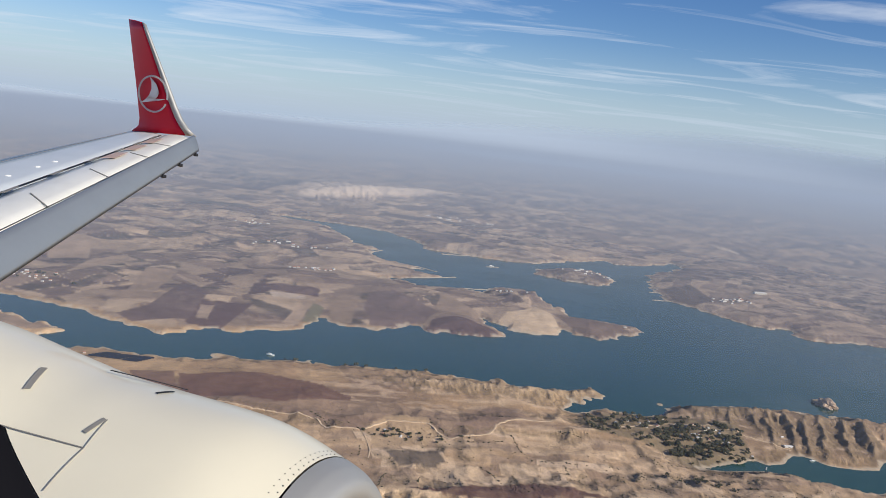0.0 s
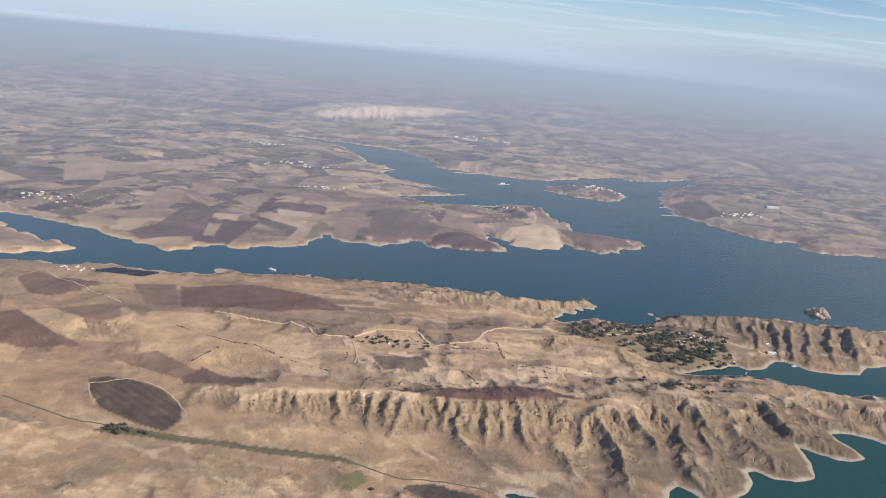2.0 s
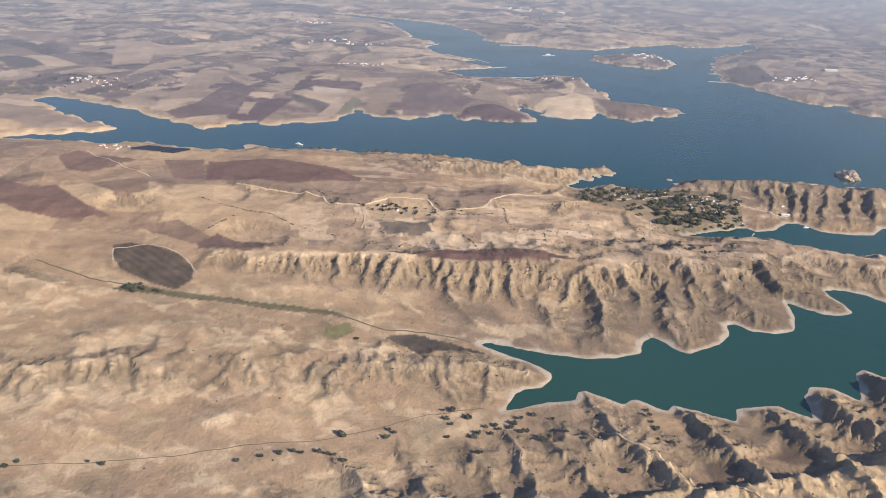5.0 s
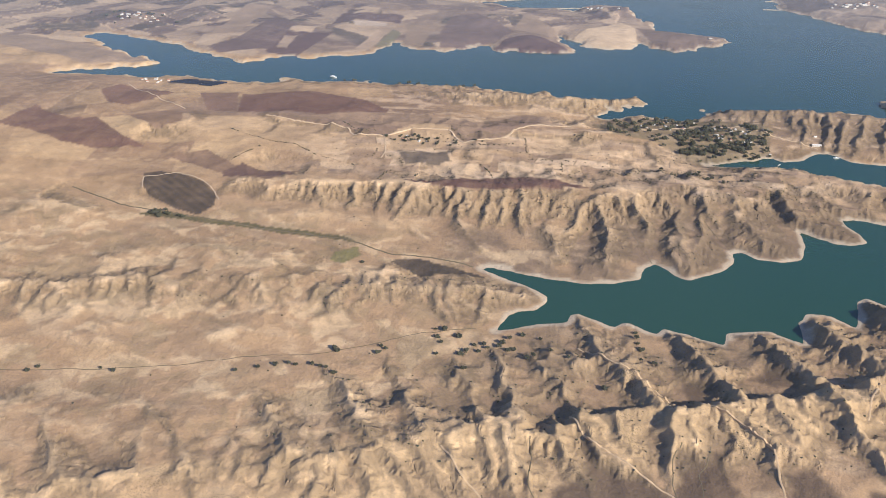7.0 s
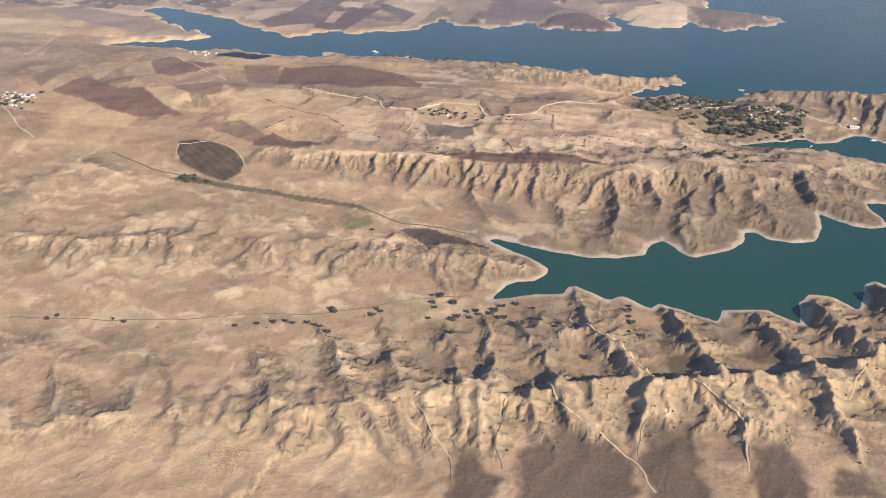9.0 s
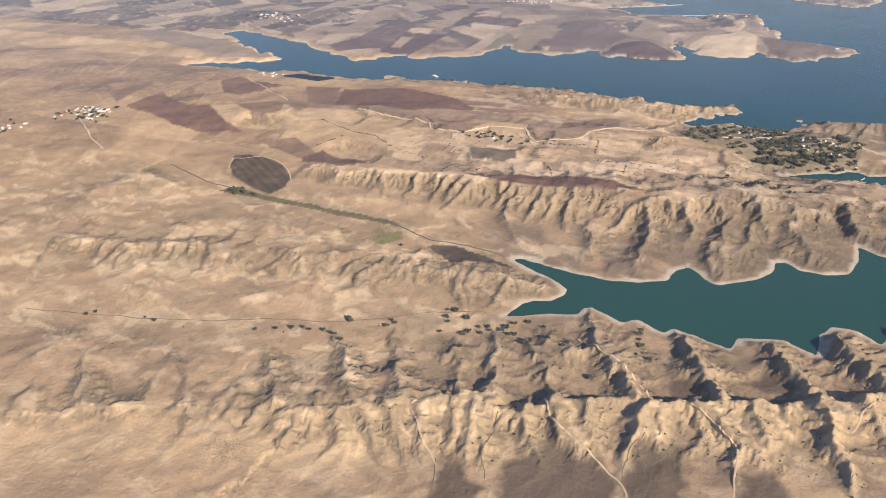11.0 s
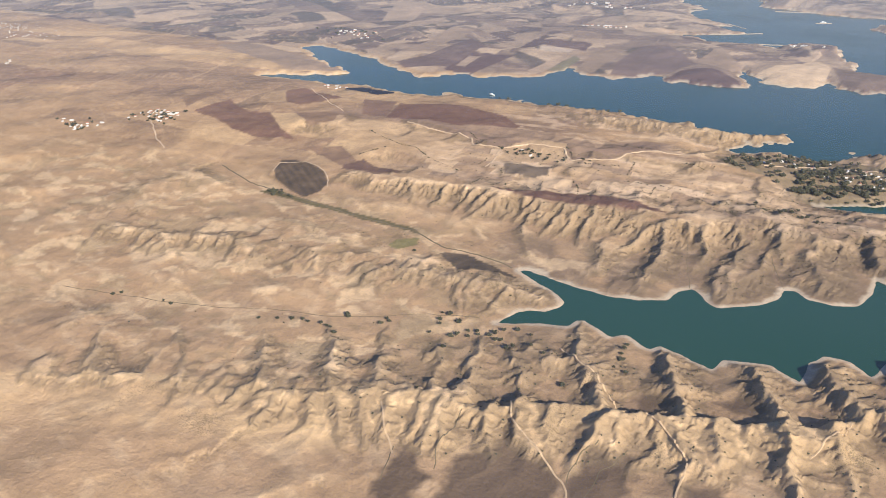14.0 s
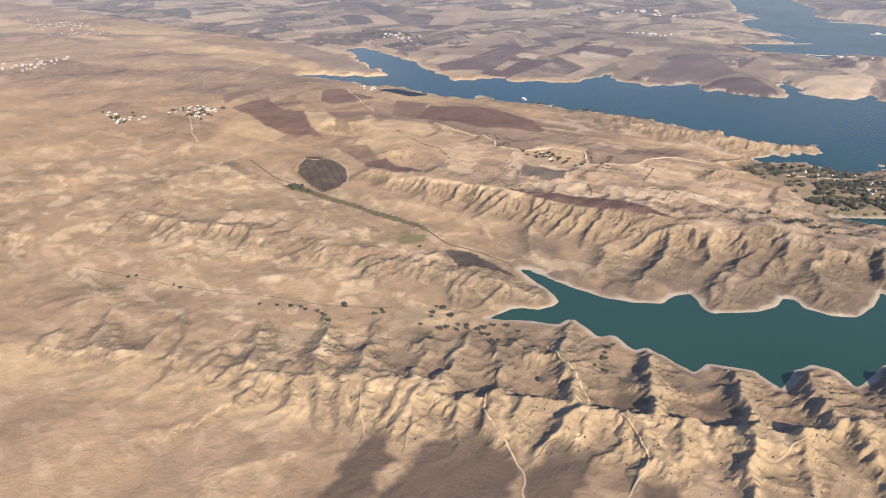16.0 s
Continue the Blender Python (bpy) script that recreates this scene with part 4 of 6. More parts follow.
def cover(x, y, h, sd, slope, worn, stand):
    n = x.shape[0]
    col = np.empty((n, 3), np.float32)
    col[:] = TAN

    def mix(mask, tone):
        col[:] = col * (1 - mask[:, None]) + np.array(tone, np.float32) * mask[:, None]

    mix(smooth(0.1, 0.7, fbm(x, y, 45, 4, 120)) * 0.7, STRAW)
    mix(smooth(0.15, 0.8, fbm(x, y, 70, 4, 124)) * 0.3, BROWN)
    # the north country is browner
    mix(smooth(610, 680, y) * (0.32 - 0.12 * smooth(850, 1200, y)), (0.155, 0.122, 0.112))
    mix(smooth(620, 760, y) * smooth(-0.3, 0.6, fbm(x, y, 160, 4, 150)) * (0.55 - 0.25 * smooth(850, 1200, y)), (0.18, 0.138, 0.122))
    farm = smooth(600, 680, y) + smooth(-40, -150, x - 0.35 * (y - 330)) * smooth(290, 350, y) + smooth(390, 440, y - 0.1 * x) * smooth(560, 540, y) * smooth(40, -30, x) * 0.8
    farm = np.clip(farm, 0, 1) * smooth(4, 10, sd)
    far = smooth(600, 1500, y)
    for size, turn, stretch, seed, share in ((26, 0.35, 2.2, 130, 0.0), (55, 0.15, 2.6, 140, 1.0), (17, 1.15, 3.0, 135, 2.0), (11, 0.7, 2.4, 137, 3.0), (30, -0.5, 2.0, 143, 3.0)):
        pid, edge = patches(x, y, size, turn, stretch, seed)
        w = farm * np.where(share > 0.5, smooth(0.0, 0.12, fbm(x, y, 300 if share < 1.5 else 130, 2, seed + 7) + 0.35 * far * (share < 1.5)), 1.0)
        tone = np.select([pid < 0.20, pid < 0.42, pid < 0.58, pid < 0.72, pid < 0.9], [0, 1, 2, 3, 4], 5)
        table = np.array([TAN, STRAW, BROWN, MAROON, (0.23, 0.155, 0.12), (0.125, 0.085, 0.075)], np.float32)[tone.astype(int)]
        northern = np.array([(0.36, 0.27, 0.205), (0.50, 0.375, 0.27), (0.165, 0.12, 0.112), (0.11, 0.078, 0.083), (0.25, 0.182, 0.15), (0.10, 0.083, 0.08)], np.float32)[tone.astype(int)]
        table = np.where((y > 590)[:, None], northern, table)
        if share > 2.5:
            w = w * (y > (760 if seed == 137 else 590)) * smooth(0.05, 0.15, fbm(x, y, 90, 3, seed + 9) + 0.1)
        w = w * smooth(0, 1.2, edge) * 0.9 * np.where(y < 595, 0.25 if share > 1.5 else 0.55, 1.0)
        col[:] = col * (1 - w[:, None]) + table * w[:, None]
    # field edges
        mix(farm * smooth(1.1, 0.3, edge) * 0.12 * (1 - far), PALE)
    # the bare scarp under the terrace road, and the brown ploughland behind it
    ter_d, _, ter_side, _ = along(x, np.where((y > 380) & (y < 520), y, 9999), [p[:2] for p in CREST_TERRACE])
    mix(smooth(46, 8, ter_d) * (ter_side < 0) * 0.4, (0.58, 0.42, 0.275))
    mix(smooth(30, 22, ter_d + 5 * fbm(x, y, 22, 2, 186)) * (ter_side > 0) * smooth(0, 3, ter_d) * smooth(90, 40, x) * 0.75, (0.26, 0.18, 0.14))
    # slopes bare, painted brighter than the flats as if sunlit; steep ground greyer
    near_land = smooth(640, 540, y) * (1 - 0.9 * farm)
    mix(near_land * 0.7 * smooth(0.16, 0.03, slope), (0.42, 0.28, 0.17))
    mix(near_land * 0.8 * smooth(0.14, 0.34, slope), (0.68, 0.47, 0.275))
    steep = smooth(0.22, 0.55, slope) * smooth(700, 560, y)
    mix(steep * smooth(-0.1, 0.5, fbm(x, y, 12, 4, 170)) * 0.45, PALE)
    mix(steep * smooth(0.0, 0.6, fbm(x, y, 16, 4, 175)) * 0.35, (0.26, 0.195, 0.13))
    # shaded hollows, lit crests painted in; silt fans below near gullies, wash-bare hill patches
    flat = smooth(0.30, 0.12, slope)
    patchy = (0.75 + 0.6 * fbm(x, y, 34, 3, 181)) * (1 - 0.85 * farm)
    hollow_shade = smooth(0.15, 1.1, -stand + 0.35 * fbm(x, y, 9, 3, 177)) * smooth(570, 540, y)
    mix(np.clip(hollow_shade * patchy * 1.3, 0, 1) * 0.45, (0.185, 0.13, 0.09))
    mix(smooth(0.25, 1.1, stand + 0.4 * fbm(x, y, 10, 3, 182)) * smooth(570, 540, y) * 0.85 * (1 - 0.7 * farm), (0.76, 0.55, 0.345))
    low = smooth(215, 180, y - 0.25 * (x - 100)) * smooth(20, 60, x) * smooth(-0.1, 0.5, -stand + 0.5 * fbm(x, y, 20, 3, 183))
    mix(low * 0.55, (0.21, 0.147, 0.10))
    apron = smooth(15, 50, x) * smooth(278, 286, y) * smooth(415, 395, y) * smooth(46, 30, sd) * smooth(6.0, 3.0, h) * smooth(-0.75, 0.2, fbm(x, y, 18, 3, 184))
    mix(apron * 0.8, (0.205, 0.148, 0.108))
    mix(smooth(0.1, 0.75, fbm(x * 0.6 - y * 0.5, x * 0.5 + y * 1.6, 13, 4, 178)) * smooth(560, 480, y) * 0.38 * (1 - 0.8 * farm), PALE)
    mix(smooth(0.2, 0.8, fbm(x * 0.6 + y * 0.2, y * 1.5, 24, 4, 179)) * smooth(420, 300, y) * 0.4 * (1 - 0.8 * farm), (0.33, 0.23, 0.155))
    # browner country: the eastern scarp, the point and the shore hills
    mix(np.clip(smooth(80, 150, x) * smooth(285, 300, y) * smooth(560, 540, y) * (0.45 + 0.45 * fbm(x, y, 30, 3, 188)), 0, 0.85), (0.22, 0.155, 0.108))
    mix(np.clip(smooth(20, 80, x) * smooth(8, 22, y - (148 + 0.38 * x)) * smooth(300, 285, y) * (0.30 + 0.55 * fbm(x, y, 18, 3, 189)), 0, 0.75), (0.22, 0.16, 0.108))
    mix(smooth(150, 175, x) * smooth(478, 490, y) * smooth(565, 545, y) * 0.5, (0.24, 0.17, 0.125))
    # bleached sand and thin olive scrub on the low hills about the dry valleys
    hills = smooth(75, 45, x - 0.2 * (y - 200)) * smooth(130, 160, y) * smooth(325, 300, y) * smooth(-330, -220, x)
    bx, by = x + 7 * fbm(x, y, 20, 3, 345), y + 7 * fbm(x, y, 20, 3, 347)
    mix(hills * smooth(0.12, 0.38, fbm(bx * 0.8 + by * 0.3, by * 1.2 - bx * 0.3, 15, 4, 341)) * 0.5, (0.74, 0.545, 0.34))
    mix(hills * smooth(0.18, 0.42, fbm(bx, by * 1.3, 19, 4, 343)) * 0.45, (0.30, 0.225, 0.135))
    mix(hills * smooth(0.12, 0.03, np.abs(fbm(bx, by, 34, 4, 349))) * smooth(0.0, 0.4, fbm(x, y, 50, 2, 351)) * 0.45, (0.22, 0.165, 0.105))
    # sunlight on the near ridge's bare south face, painted in as paler earth
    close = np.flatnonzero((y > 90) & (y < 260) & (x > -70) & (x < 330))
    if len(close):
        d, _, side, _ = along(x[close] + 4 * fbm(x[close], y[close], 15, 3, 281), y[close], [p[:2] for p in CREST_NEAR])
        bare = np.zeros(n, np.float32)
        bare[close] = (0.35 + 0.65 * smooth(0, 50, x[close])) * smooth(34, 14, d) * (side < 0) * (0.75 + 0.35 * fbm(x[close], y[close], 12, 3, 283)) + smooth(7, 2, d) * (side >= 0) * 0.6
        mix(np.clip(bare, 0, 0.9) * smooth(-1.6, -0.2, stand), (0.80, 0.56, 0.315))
    for outline in FANS_AND_SHADE:
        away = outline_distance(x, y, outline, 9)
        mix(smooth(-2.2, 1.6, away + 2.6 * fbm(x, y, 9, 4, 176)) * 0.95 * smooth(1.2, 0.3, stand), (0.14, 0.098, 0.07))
    # banded ground between the scarp and the terrace
    zone = smooth(352, 366, y - 0.1 * x) * smooth(535, 515, y) * smooth(-90, -40, x) * smooth(4, 10, sd)
    mix(zone * smooth(0.05, 0.4, fbm(x * 0.25 - y * 0.05, y - 0.1 * x, 12, 3, 240)) * 0.35, (0.22, 0.15, 0.112))
    mix(zone * smooth(0.0, 0.35, fbm(x * 0.3 + y * 0.05, y - 0.12 * x, 9, 3, 244)) * 0.45, (0.70, 0.515, 0.355))
    pid, edge = patches(x, y, 10, 0.12, 2.1, 147)
    plot = np.array([(0.66, 0.475, 0.31), (0.50, 0.345, 0.215), (0.72, 0.535, 0.37), (0.34, 0.235, 0.165), (0.58, 0.41, 0.265), (0.27, 0.19, 0.14)], np.float32)[np.minimum((pid * 6).astype(int), 5)]
    w = zone * smooth(452, 436, y - 0.06 * x) * smooth(0.1, 0.5, edge) * 0.6
    col[:] = col * (1 - w[:, None]) + plot * w[:, None]
    mix(zone * smooth(452, 436, y - 0.06 * x) * smooth(0.35, 0.1, edge) * (pid > 0.4) * 0.6, (0.16, 0.125, 0.09))
    # the brown ploughed shelf behind the terrace road
    rd, _, rs, _ = along(x, np.where((y > 400) & (y < 520), y, 9999), TERRACE_ROAD)
    mix(smooth(30, 22, rd + 4 * fbm(x, y, 20, 2, 331)) * (rs > 0) * smooth(0.4, 1.2, rd) * smooth(75, 50, x) * 0.9, (0.27, 0.185, 0.14))
    # scrub and gully shade painted dark into the cut rills, fresh wash is pale
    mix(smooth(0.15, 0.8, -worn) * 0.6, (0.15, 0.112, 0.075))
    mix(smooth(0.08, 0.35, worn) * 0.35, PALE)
    # darker, mauve soil north and east of the lake
    mix(smooth(600, 660, y) * (0.12 + 0.28 * smooth(120, 300, x - 0.1 * (y - 800)) + 0.1 * smooth(1200, 1700, y)), (0.165, 0.122, 0.122))
    # washed pale breaks and dark scrub across the lake
    north = (0.25 * smooth(600, 640, y) + 0.75 * smooth(840, 950, y)) * smooth(2600, 1800, y)
    breaks = smooth(0.75, 1.35, ridged(x, y, 46, 4, 262)) * smooth(-0.2, 0.35, fbm(x, y, 150, 3, 266))
    mix(north * breaks * 0.5, (0.46, 0.365, 0.29))
    mix(north * smooth(0.25, 0.6, fbm(x, y * 0.6, 13, 4, 268)) * 0.4, (0.105, 0.085, 0.08))
    mix(north * smooth(0.35, 0.5, fbm(x * 0.35, y, 30, 4, 272)) * 0.5, (0.10, 0.082, 0.085))
    field_id = np.full(n, -1, np.int32)
    for number, (outline, tone) in enumerate(FIELDS + WEST_FIELDS + NORTH_FIELDS + [(WOODS, (0.19, 0.155, 0.10))]):
        blur = 0.35 + 0.0016 * max(0, outline[0][1] - 300)
        away = outline_distance(x, y, outline, 6)
        near = away > -5.9
        away[near] += 0.8 * fbm(x[near], y[near], 7, 2, 160)
        m = smooth(-blur, blur, away)
        field_id[m > 0.5] = number
        if number in (0, 6, 8, 9, 11):
            m = m * (0.95 + 0.05 * np.sin((x * 0.4 + y * (1.0 if number else 0.55)) * 2.1))
        mix(m * (0.88 + 0.12 * smooth(-0.5, 0.5, fbm(x, y, 9, 2, 166))) * (0.7 if outline is WOODS else 1.0), tone)
    # the drawn-down rim along the water
    rim = smooth(3.2 + 0.7 * far + 0.6 * smooth(500, 540, y), 1.2, sd + 1.8 * fbm(x, y, 10, 3, 180)) * smooth(-1, 0.5, sd)
    mix(rim * 0.72, MUD)
    mesa = smooth(5, 12, h) * smooth(1400, 1480, y) * smooth(2300, 2150, y) * smooth(0.10, 0.26, slope) * smooth(-300, -250, x) * smooth(60, -20, x)
    mix(mesa * np.clip(0.8 + 0.5 * fbm(x, y, 30, 3, 193), 0, 1), (0.58, 0.47, 0.38))
    scrub = np.clip(-0.1 + 1.0 * fbm(x, y, 30, 3, 190) + 0.35 * steep, 0, 1) * smooth(6, 14, sd) * (1 - 0.85 * farm) * smooth(700, 560, y)
    relief = np.clip(1.5 * smooth(0.14, 0.42, slope) + 0.25 * fbm(x, y, 40, 2, 195), 0.03, 1.3) * smooth(3, 9, sd) * (0.35 * smooth(1700, 1100, y) + 0.65 * smooth(900, 600, y))
    return np.clip(col, 0.02, 0.8), scrub.astype(np.float32), relief.astype(np.float32), field_id


# ---------------------------------------------------------------- the ground, one sheet out to the horizon
CX, CY = 150.0, -60.0
fan = np.radians(np.linspace(-46, 74, 1500))                         # leftwards from north, where the eye passes
rest = np.radians(np.linspace(74, 314, 70)[1:-1])
turns = np.concatenate([fan, rest])
radii = np.concatenate([np.linspace(0.02, 100, 8)[:-1], 100 * np.exp(np.linspace(0, 1, 840) ** 1.15 * math.log(4850 / 100))])
rr, tt = np.meshgrid(radii, turns, indexing="ij")
px, py = (CX - rr * np.sin(tt)).ravel(), (CY + rr * np.cos(tt)).ravel()
hz, hs, hw, hup = land(px, py, True)
grid_h = hz.reshape(rr.shape)
dr = np.gradient(grid_h, axis=0) / np.gradient(rr, axis=0)
dt = (np.roll(grid_h, -1, 1) - np.roll(grid_h, 1, 1)) / (rr * np.maximum(np.abs(np.roll(tt, -1, 1) - np.roll(tt, 1, 1)), 1e-4))
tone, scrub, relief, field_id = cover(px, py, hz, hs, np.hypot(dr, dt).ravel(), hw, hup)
NR, NT = rr.shape
ii, jj = np.meshgrid(np.arange(NR - 1), np.arange(NT), indexing="ij")
jn = (jj + 1) % NT
quads = np.stack([ii * NT + jj, ii * NT + jn, (ii + 1) * NT + jn, (ii + 1) * NT + jj], -1).reshape(-1, 4)


def sheet(name, verts, quads):
    me = bpy.data.meshes.new(name)
    me.vertices.add(len(verts)); me.loops.add(quads.size); me.polygons.add(len(quads))
    me.vertices.foreach_set("co", np.ascontiguousarray(verts, np.float32).ravel())
    me.loops.foreach_set("vertex_index", np.ascontiguousarray(quads, np.int32).ravel())
    me.polygons.foreach_set("loop_start", np.arange(0, quads.size, 4, dtype=np.int32))
    me.polygons.foreach_set("use_smooth", np.ones(len(quads), bool))
    me.update(calc_edges=True)
    return me


earth = earth_material()


def ground_piece(name, faces):
    """A piece of the ground sheet with its own faces, colours and roughness."""
    used, flat = np.unique(faces, return_inverse=True)
    me = sheet(name, np.stack([px[used], py[used], hz[used]], -1), flat.reshape(-1, 4))
    layer = me.attributes.new("cover", "FLOAT_COLOR", "POINT")
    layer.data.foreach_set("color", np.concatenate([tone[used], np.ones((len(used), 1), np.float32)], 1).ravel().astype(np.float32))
    for key, values in (("scrub", scrub), ("relief", relief)):
        layer = me.attributes.new(key, "FLOAT", "POINT")
        layer.data.foreach_set("value", values[used])
    me.materials.append(earth)
    return new(name, me)


quads = quads[:, ::-1]
face_field = field_id[quads[:, 0]]
FIELD_NAMES = (["dark ploughed field with a pale track round it", "narrow red-brown field along the scarp's edge", "large dark maroon ploughed field", "dark burnt scrub patch by the inlet", "green strip along the stream", "small olive meadow"]
               + ["maroon ploughed field on the plain", "pale stubble field", "brown striped field", "dark ploughed field by the lake road", "long narrow brown field", "pale brown fallow field behind the terrace road", "brown fallow band", "brown ploughed field", "small grey-brown field under the terrace road", "straw field below the terrace road", "red-brown band above the scarp", "pale plot above the long red-brown field"]
               + ["round pale straw field by the lake", "dark mauve field near the cape", "brown field on the low hill", "dark mauve field on the north shore", "large dark mauve field above the far shore", "pale stubble strip", "thin chalky strip between dark fields", "narrow straw strip",
                  "wide straw field on the north plain", "long straw field", "faded green strip between fields", "brown bare point of the cape", "straw field by a dry gully", "tan slope above the far shore", "tan field near the cape", "tan field", "dark mauve field inland", "straw field on the east plain", "straw field across the lake", "tan field across the lake", "straw field near the east bay", "tan field near the far bay", "thin chalky strip on the east plain", "tan field on the east plain", "brown slope above the east shore", "dark slope above the east shore", "tan slope at the head of the lake"])
ground = tagged(ground_piece("ground", quads[(face_field < 0) | (face_field >= len(FIELD_NAMES))]), "dry tan hills with eroded gullies, ploughed fields and pale lake rims", "ground", kind="structure")
for number, text in enumerate(FIELD_NAMES):
    chosen = quads[face_field == number]
    if len(chosen) > 3:
        patch = ground_piece("field", chosen)
        patch.parent = ground
        tagged(patch, text)

wv = np.array([(-470, 190, 0), (1000, 190, 0), (1000, 1360, 0), (-470, 1360, 0)], np.float32)
water = tagged(new("water", sheet("water", wv, np.array([[0, 1, 2, 3]]))), "calm blue-green reservoir water between bare hills", "lake", kind="structure")
water.data.materials.append(water_material())


# ---------------------------------------------------------------- haze over the far country, painted onto an added see-through sheet
def haze_material():
    m = bpy.data.materials.new("painted_haze")
    m.use_nodes = True
    t = m.node_tree
    t.nodes.clear()
    ge = t.nodes.new("ShaderNodeNewGeometry")
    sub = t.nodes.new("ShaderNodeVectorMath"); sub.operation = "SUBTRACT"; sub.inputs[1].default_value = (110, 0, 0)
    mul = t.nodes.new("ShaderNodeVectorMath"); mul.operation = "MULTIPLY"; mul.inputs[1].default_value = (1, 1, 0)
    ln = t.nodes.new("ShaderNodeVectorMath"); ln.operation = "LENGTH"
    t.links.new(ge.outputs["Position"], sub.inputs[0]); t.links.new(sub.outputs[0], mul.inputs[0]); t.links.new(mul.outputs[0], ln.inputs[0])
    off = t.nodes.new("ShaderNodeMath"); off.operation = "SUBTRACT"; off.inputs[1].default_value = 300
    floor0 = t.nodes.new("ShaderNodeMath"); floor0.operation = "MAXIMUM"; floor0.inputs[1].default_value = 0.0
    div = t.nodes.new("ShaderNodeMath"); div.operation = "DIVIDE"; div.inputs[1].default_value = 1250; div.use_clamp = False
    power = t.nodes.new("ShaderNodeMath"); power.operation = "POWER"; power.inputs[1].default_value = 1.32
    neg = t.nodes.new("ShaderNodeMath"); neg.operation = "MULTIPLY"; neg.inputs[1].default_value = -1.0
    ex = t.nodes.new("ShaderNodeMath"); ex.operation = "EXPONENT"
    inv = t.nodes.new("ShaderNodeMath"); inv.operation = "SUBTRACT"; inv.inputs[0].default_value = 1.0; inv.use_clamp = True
    # even minimum veil, which also lifts the dark tones of the near ground
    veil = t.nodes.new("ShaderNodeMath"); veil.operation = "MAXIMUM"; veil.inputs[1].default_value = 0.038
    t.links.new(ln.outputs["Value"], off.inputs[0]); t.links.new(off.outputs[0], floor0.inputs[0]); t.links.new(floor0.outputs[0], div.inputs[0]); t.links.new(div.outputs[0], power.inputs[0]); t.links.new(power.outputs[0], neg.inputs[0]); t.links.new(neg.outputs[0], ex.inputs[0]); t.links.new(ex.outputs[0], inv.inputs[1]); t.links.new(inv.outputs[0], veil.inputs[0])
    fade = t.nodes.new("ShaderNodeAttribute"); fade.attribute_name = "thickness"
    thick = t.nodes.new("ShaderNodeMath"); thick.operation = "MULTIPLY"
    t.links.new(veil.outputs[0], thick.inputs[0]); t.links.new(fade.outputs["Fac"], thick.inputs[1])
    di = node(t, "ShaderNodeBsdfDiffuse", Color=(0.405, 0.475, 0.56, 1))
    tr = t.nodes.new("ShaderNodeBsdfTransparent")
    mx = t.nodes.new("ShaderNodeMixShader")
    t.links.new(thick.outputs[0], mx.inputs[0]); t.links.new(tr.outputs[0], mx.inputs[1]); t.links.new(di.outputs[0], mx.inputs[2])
    out = t.nodes.new("ShaderNodeOutputMaterial")
    t.links.new(mx.outputs[0], out.inputs["Surface"])
    return m


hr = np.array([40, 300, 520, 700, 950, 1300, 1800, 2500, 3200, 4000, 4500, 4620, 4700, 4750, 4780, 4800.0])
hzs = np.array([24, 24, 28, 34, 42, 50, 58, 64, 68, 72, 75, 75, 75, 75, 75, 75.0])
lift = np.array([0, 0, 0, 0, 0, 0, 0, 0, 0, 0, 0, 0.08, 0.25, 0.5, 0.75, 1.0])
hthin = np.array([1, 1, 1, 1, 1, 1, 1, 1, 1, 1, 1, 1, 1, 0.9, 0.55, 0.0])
HN = 180
ha = np.radians(np.linspace(-180, 180, HN + 1)[:-1])
bank = 25 + 190 * smooth(-0.42, 0.42, ha) * smooth(2.6, 1.2, ha) + 14 * np.sin(ha * 9) + 8 * np.sin(ha * 23 + 1)      # low over the western hills, high in the east
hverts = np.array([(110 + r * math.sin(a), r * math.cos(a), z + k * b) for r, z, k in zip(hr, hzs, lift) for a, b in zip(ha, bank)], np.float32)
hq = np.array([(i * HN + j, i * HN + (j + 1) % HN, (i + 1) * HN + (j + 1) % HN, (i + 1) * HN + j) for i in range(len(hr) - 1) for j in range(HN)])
haze = tagged(new("backdrop_haze", sheet("backdrop_haze", hverts, hq)), "see-through grey sheet painted as haze over the distant plain", "haze", kind="structure")
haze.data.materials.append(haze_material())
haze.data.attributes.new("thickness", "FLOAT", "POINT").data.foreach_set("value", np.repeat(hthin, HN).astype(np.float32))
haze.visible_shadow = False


# ---------------------------------------------------------------- things on the land
def height(points):
    p = np.array(points, float)
    return land(p[:, 0], p[:, 1])[0]


def part(name, bm, mat, parent, label=""):
    me = bpy.data.meshes.new(name)
    bm.to_mesh(me)
    bm.free()
    me.materials.append(mat)
    ob = new(name, me)
    ob.parent = parent
    if label:
        tagged(ob, label)
    return ob


def block(bm, size, at, turn=0.0):
    """A box on its base, with a little taper."""
    made = bmesh.ops.create_cube(bm, size=1.0)["verts"]
    c, s = math.cos(turn), math.sin(turn)
    for v in made:
        x, y, z = v.co.x * size[0], v.co.y * size[1], (v.co.z + 0.5) * size[2]
        v.co = (at[0] + x * c - y * s, at[1] + x * s + y * c, at[2] + z)
    return made


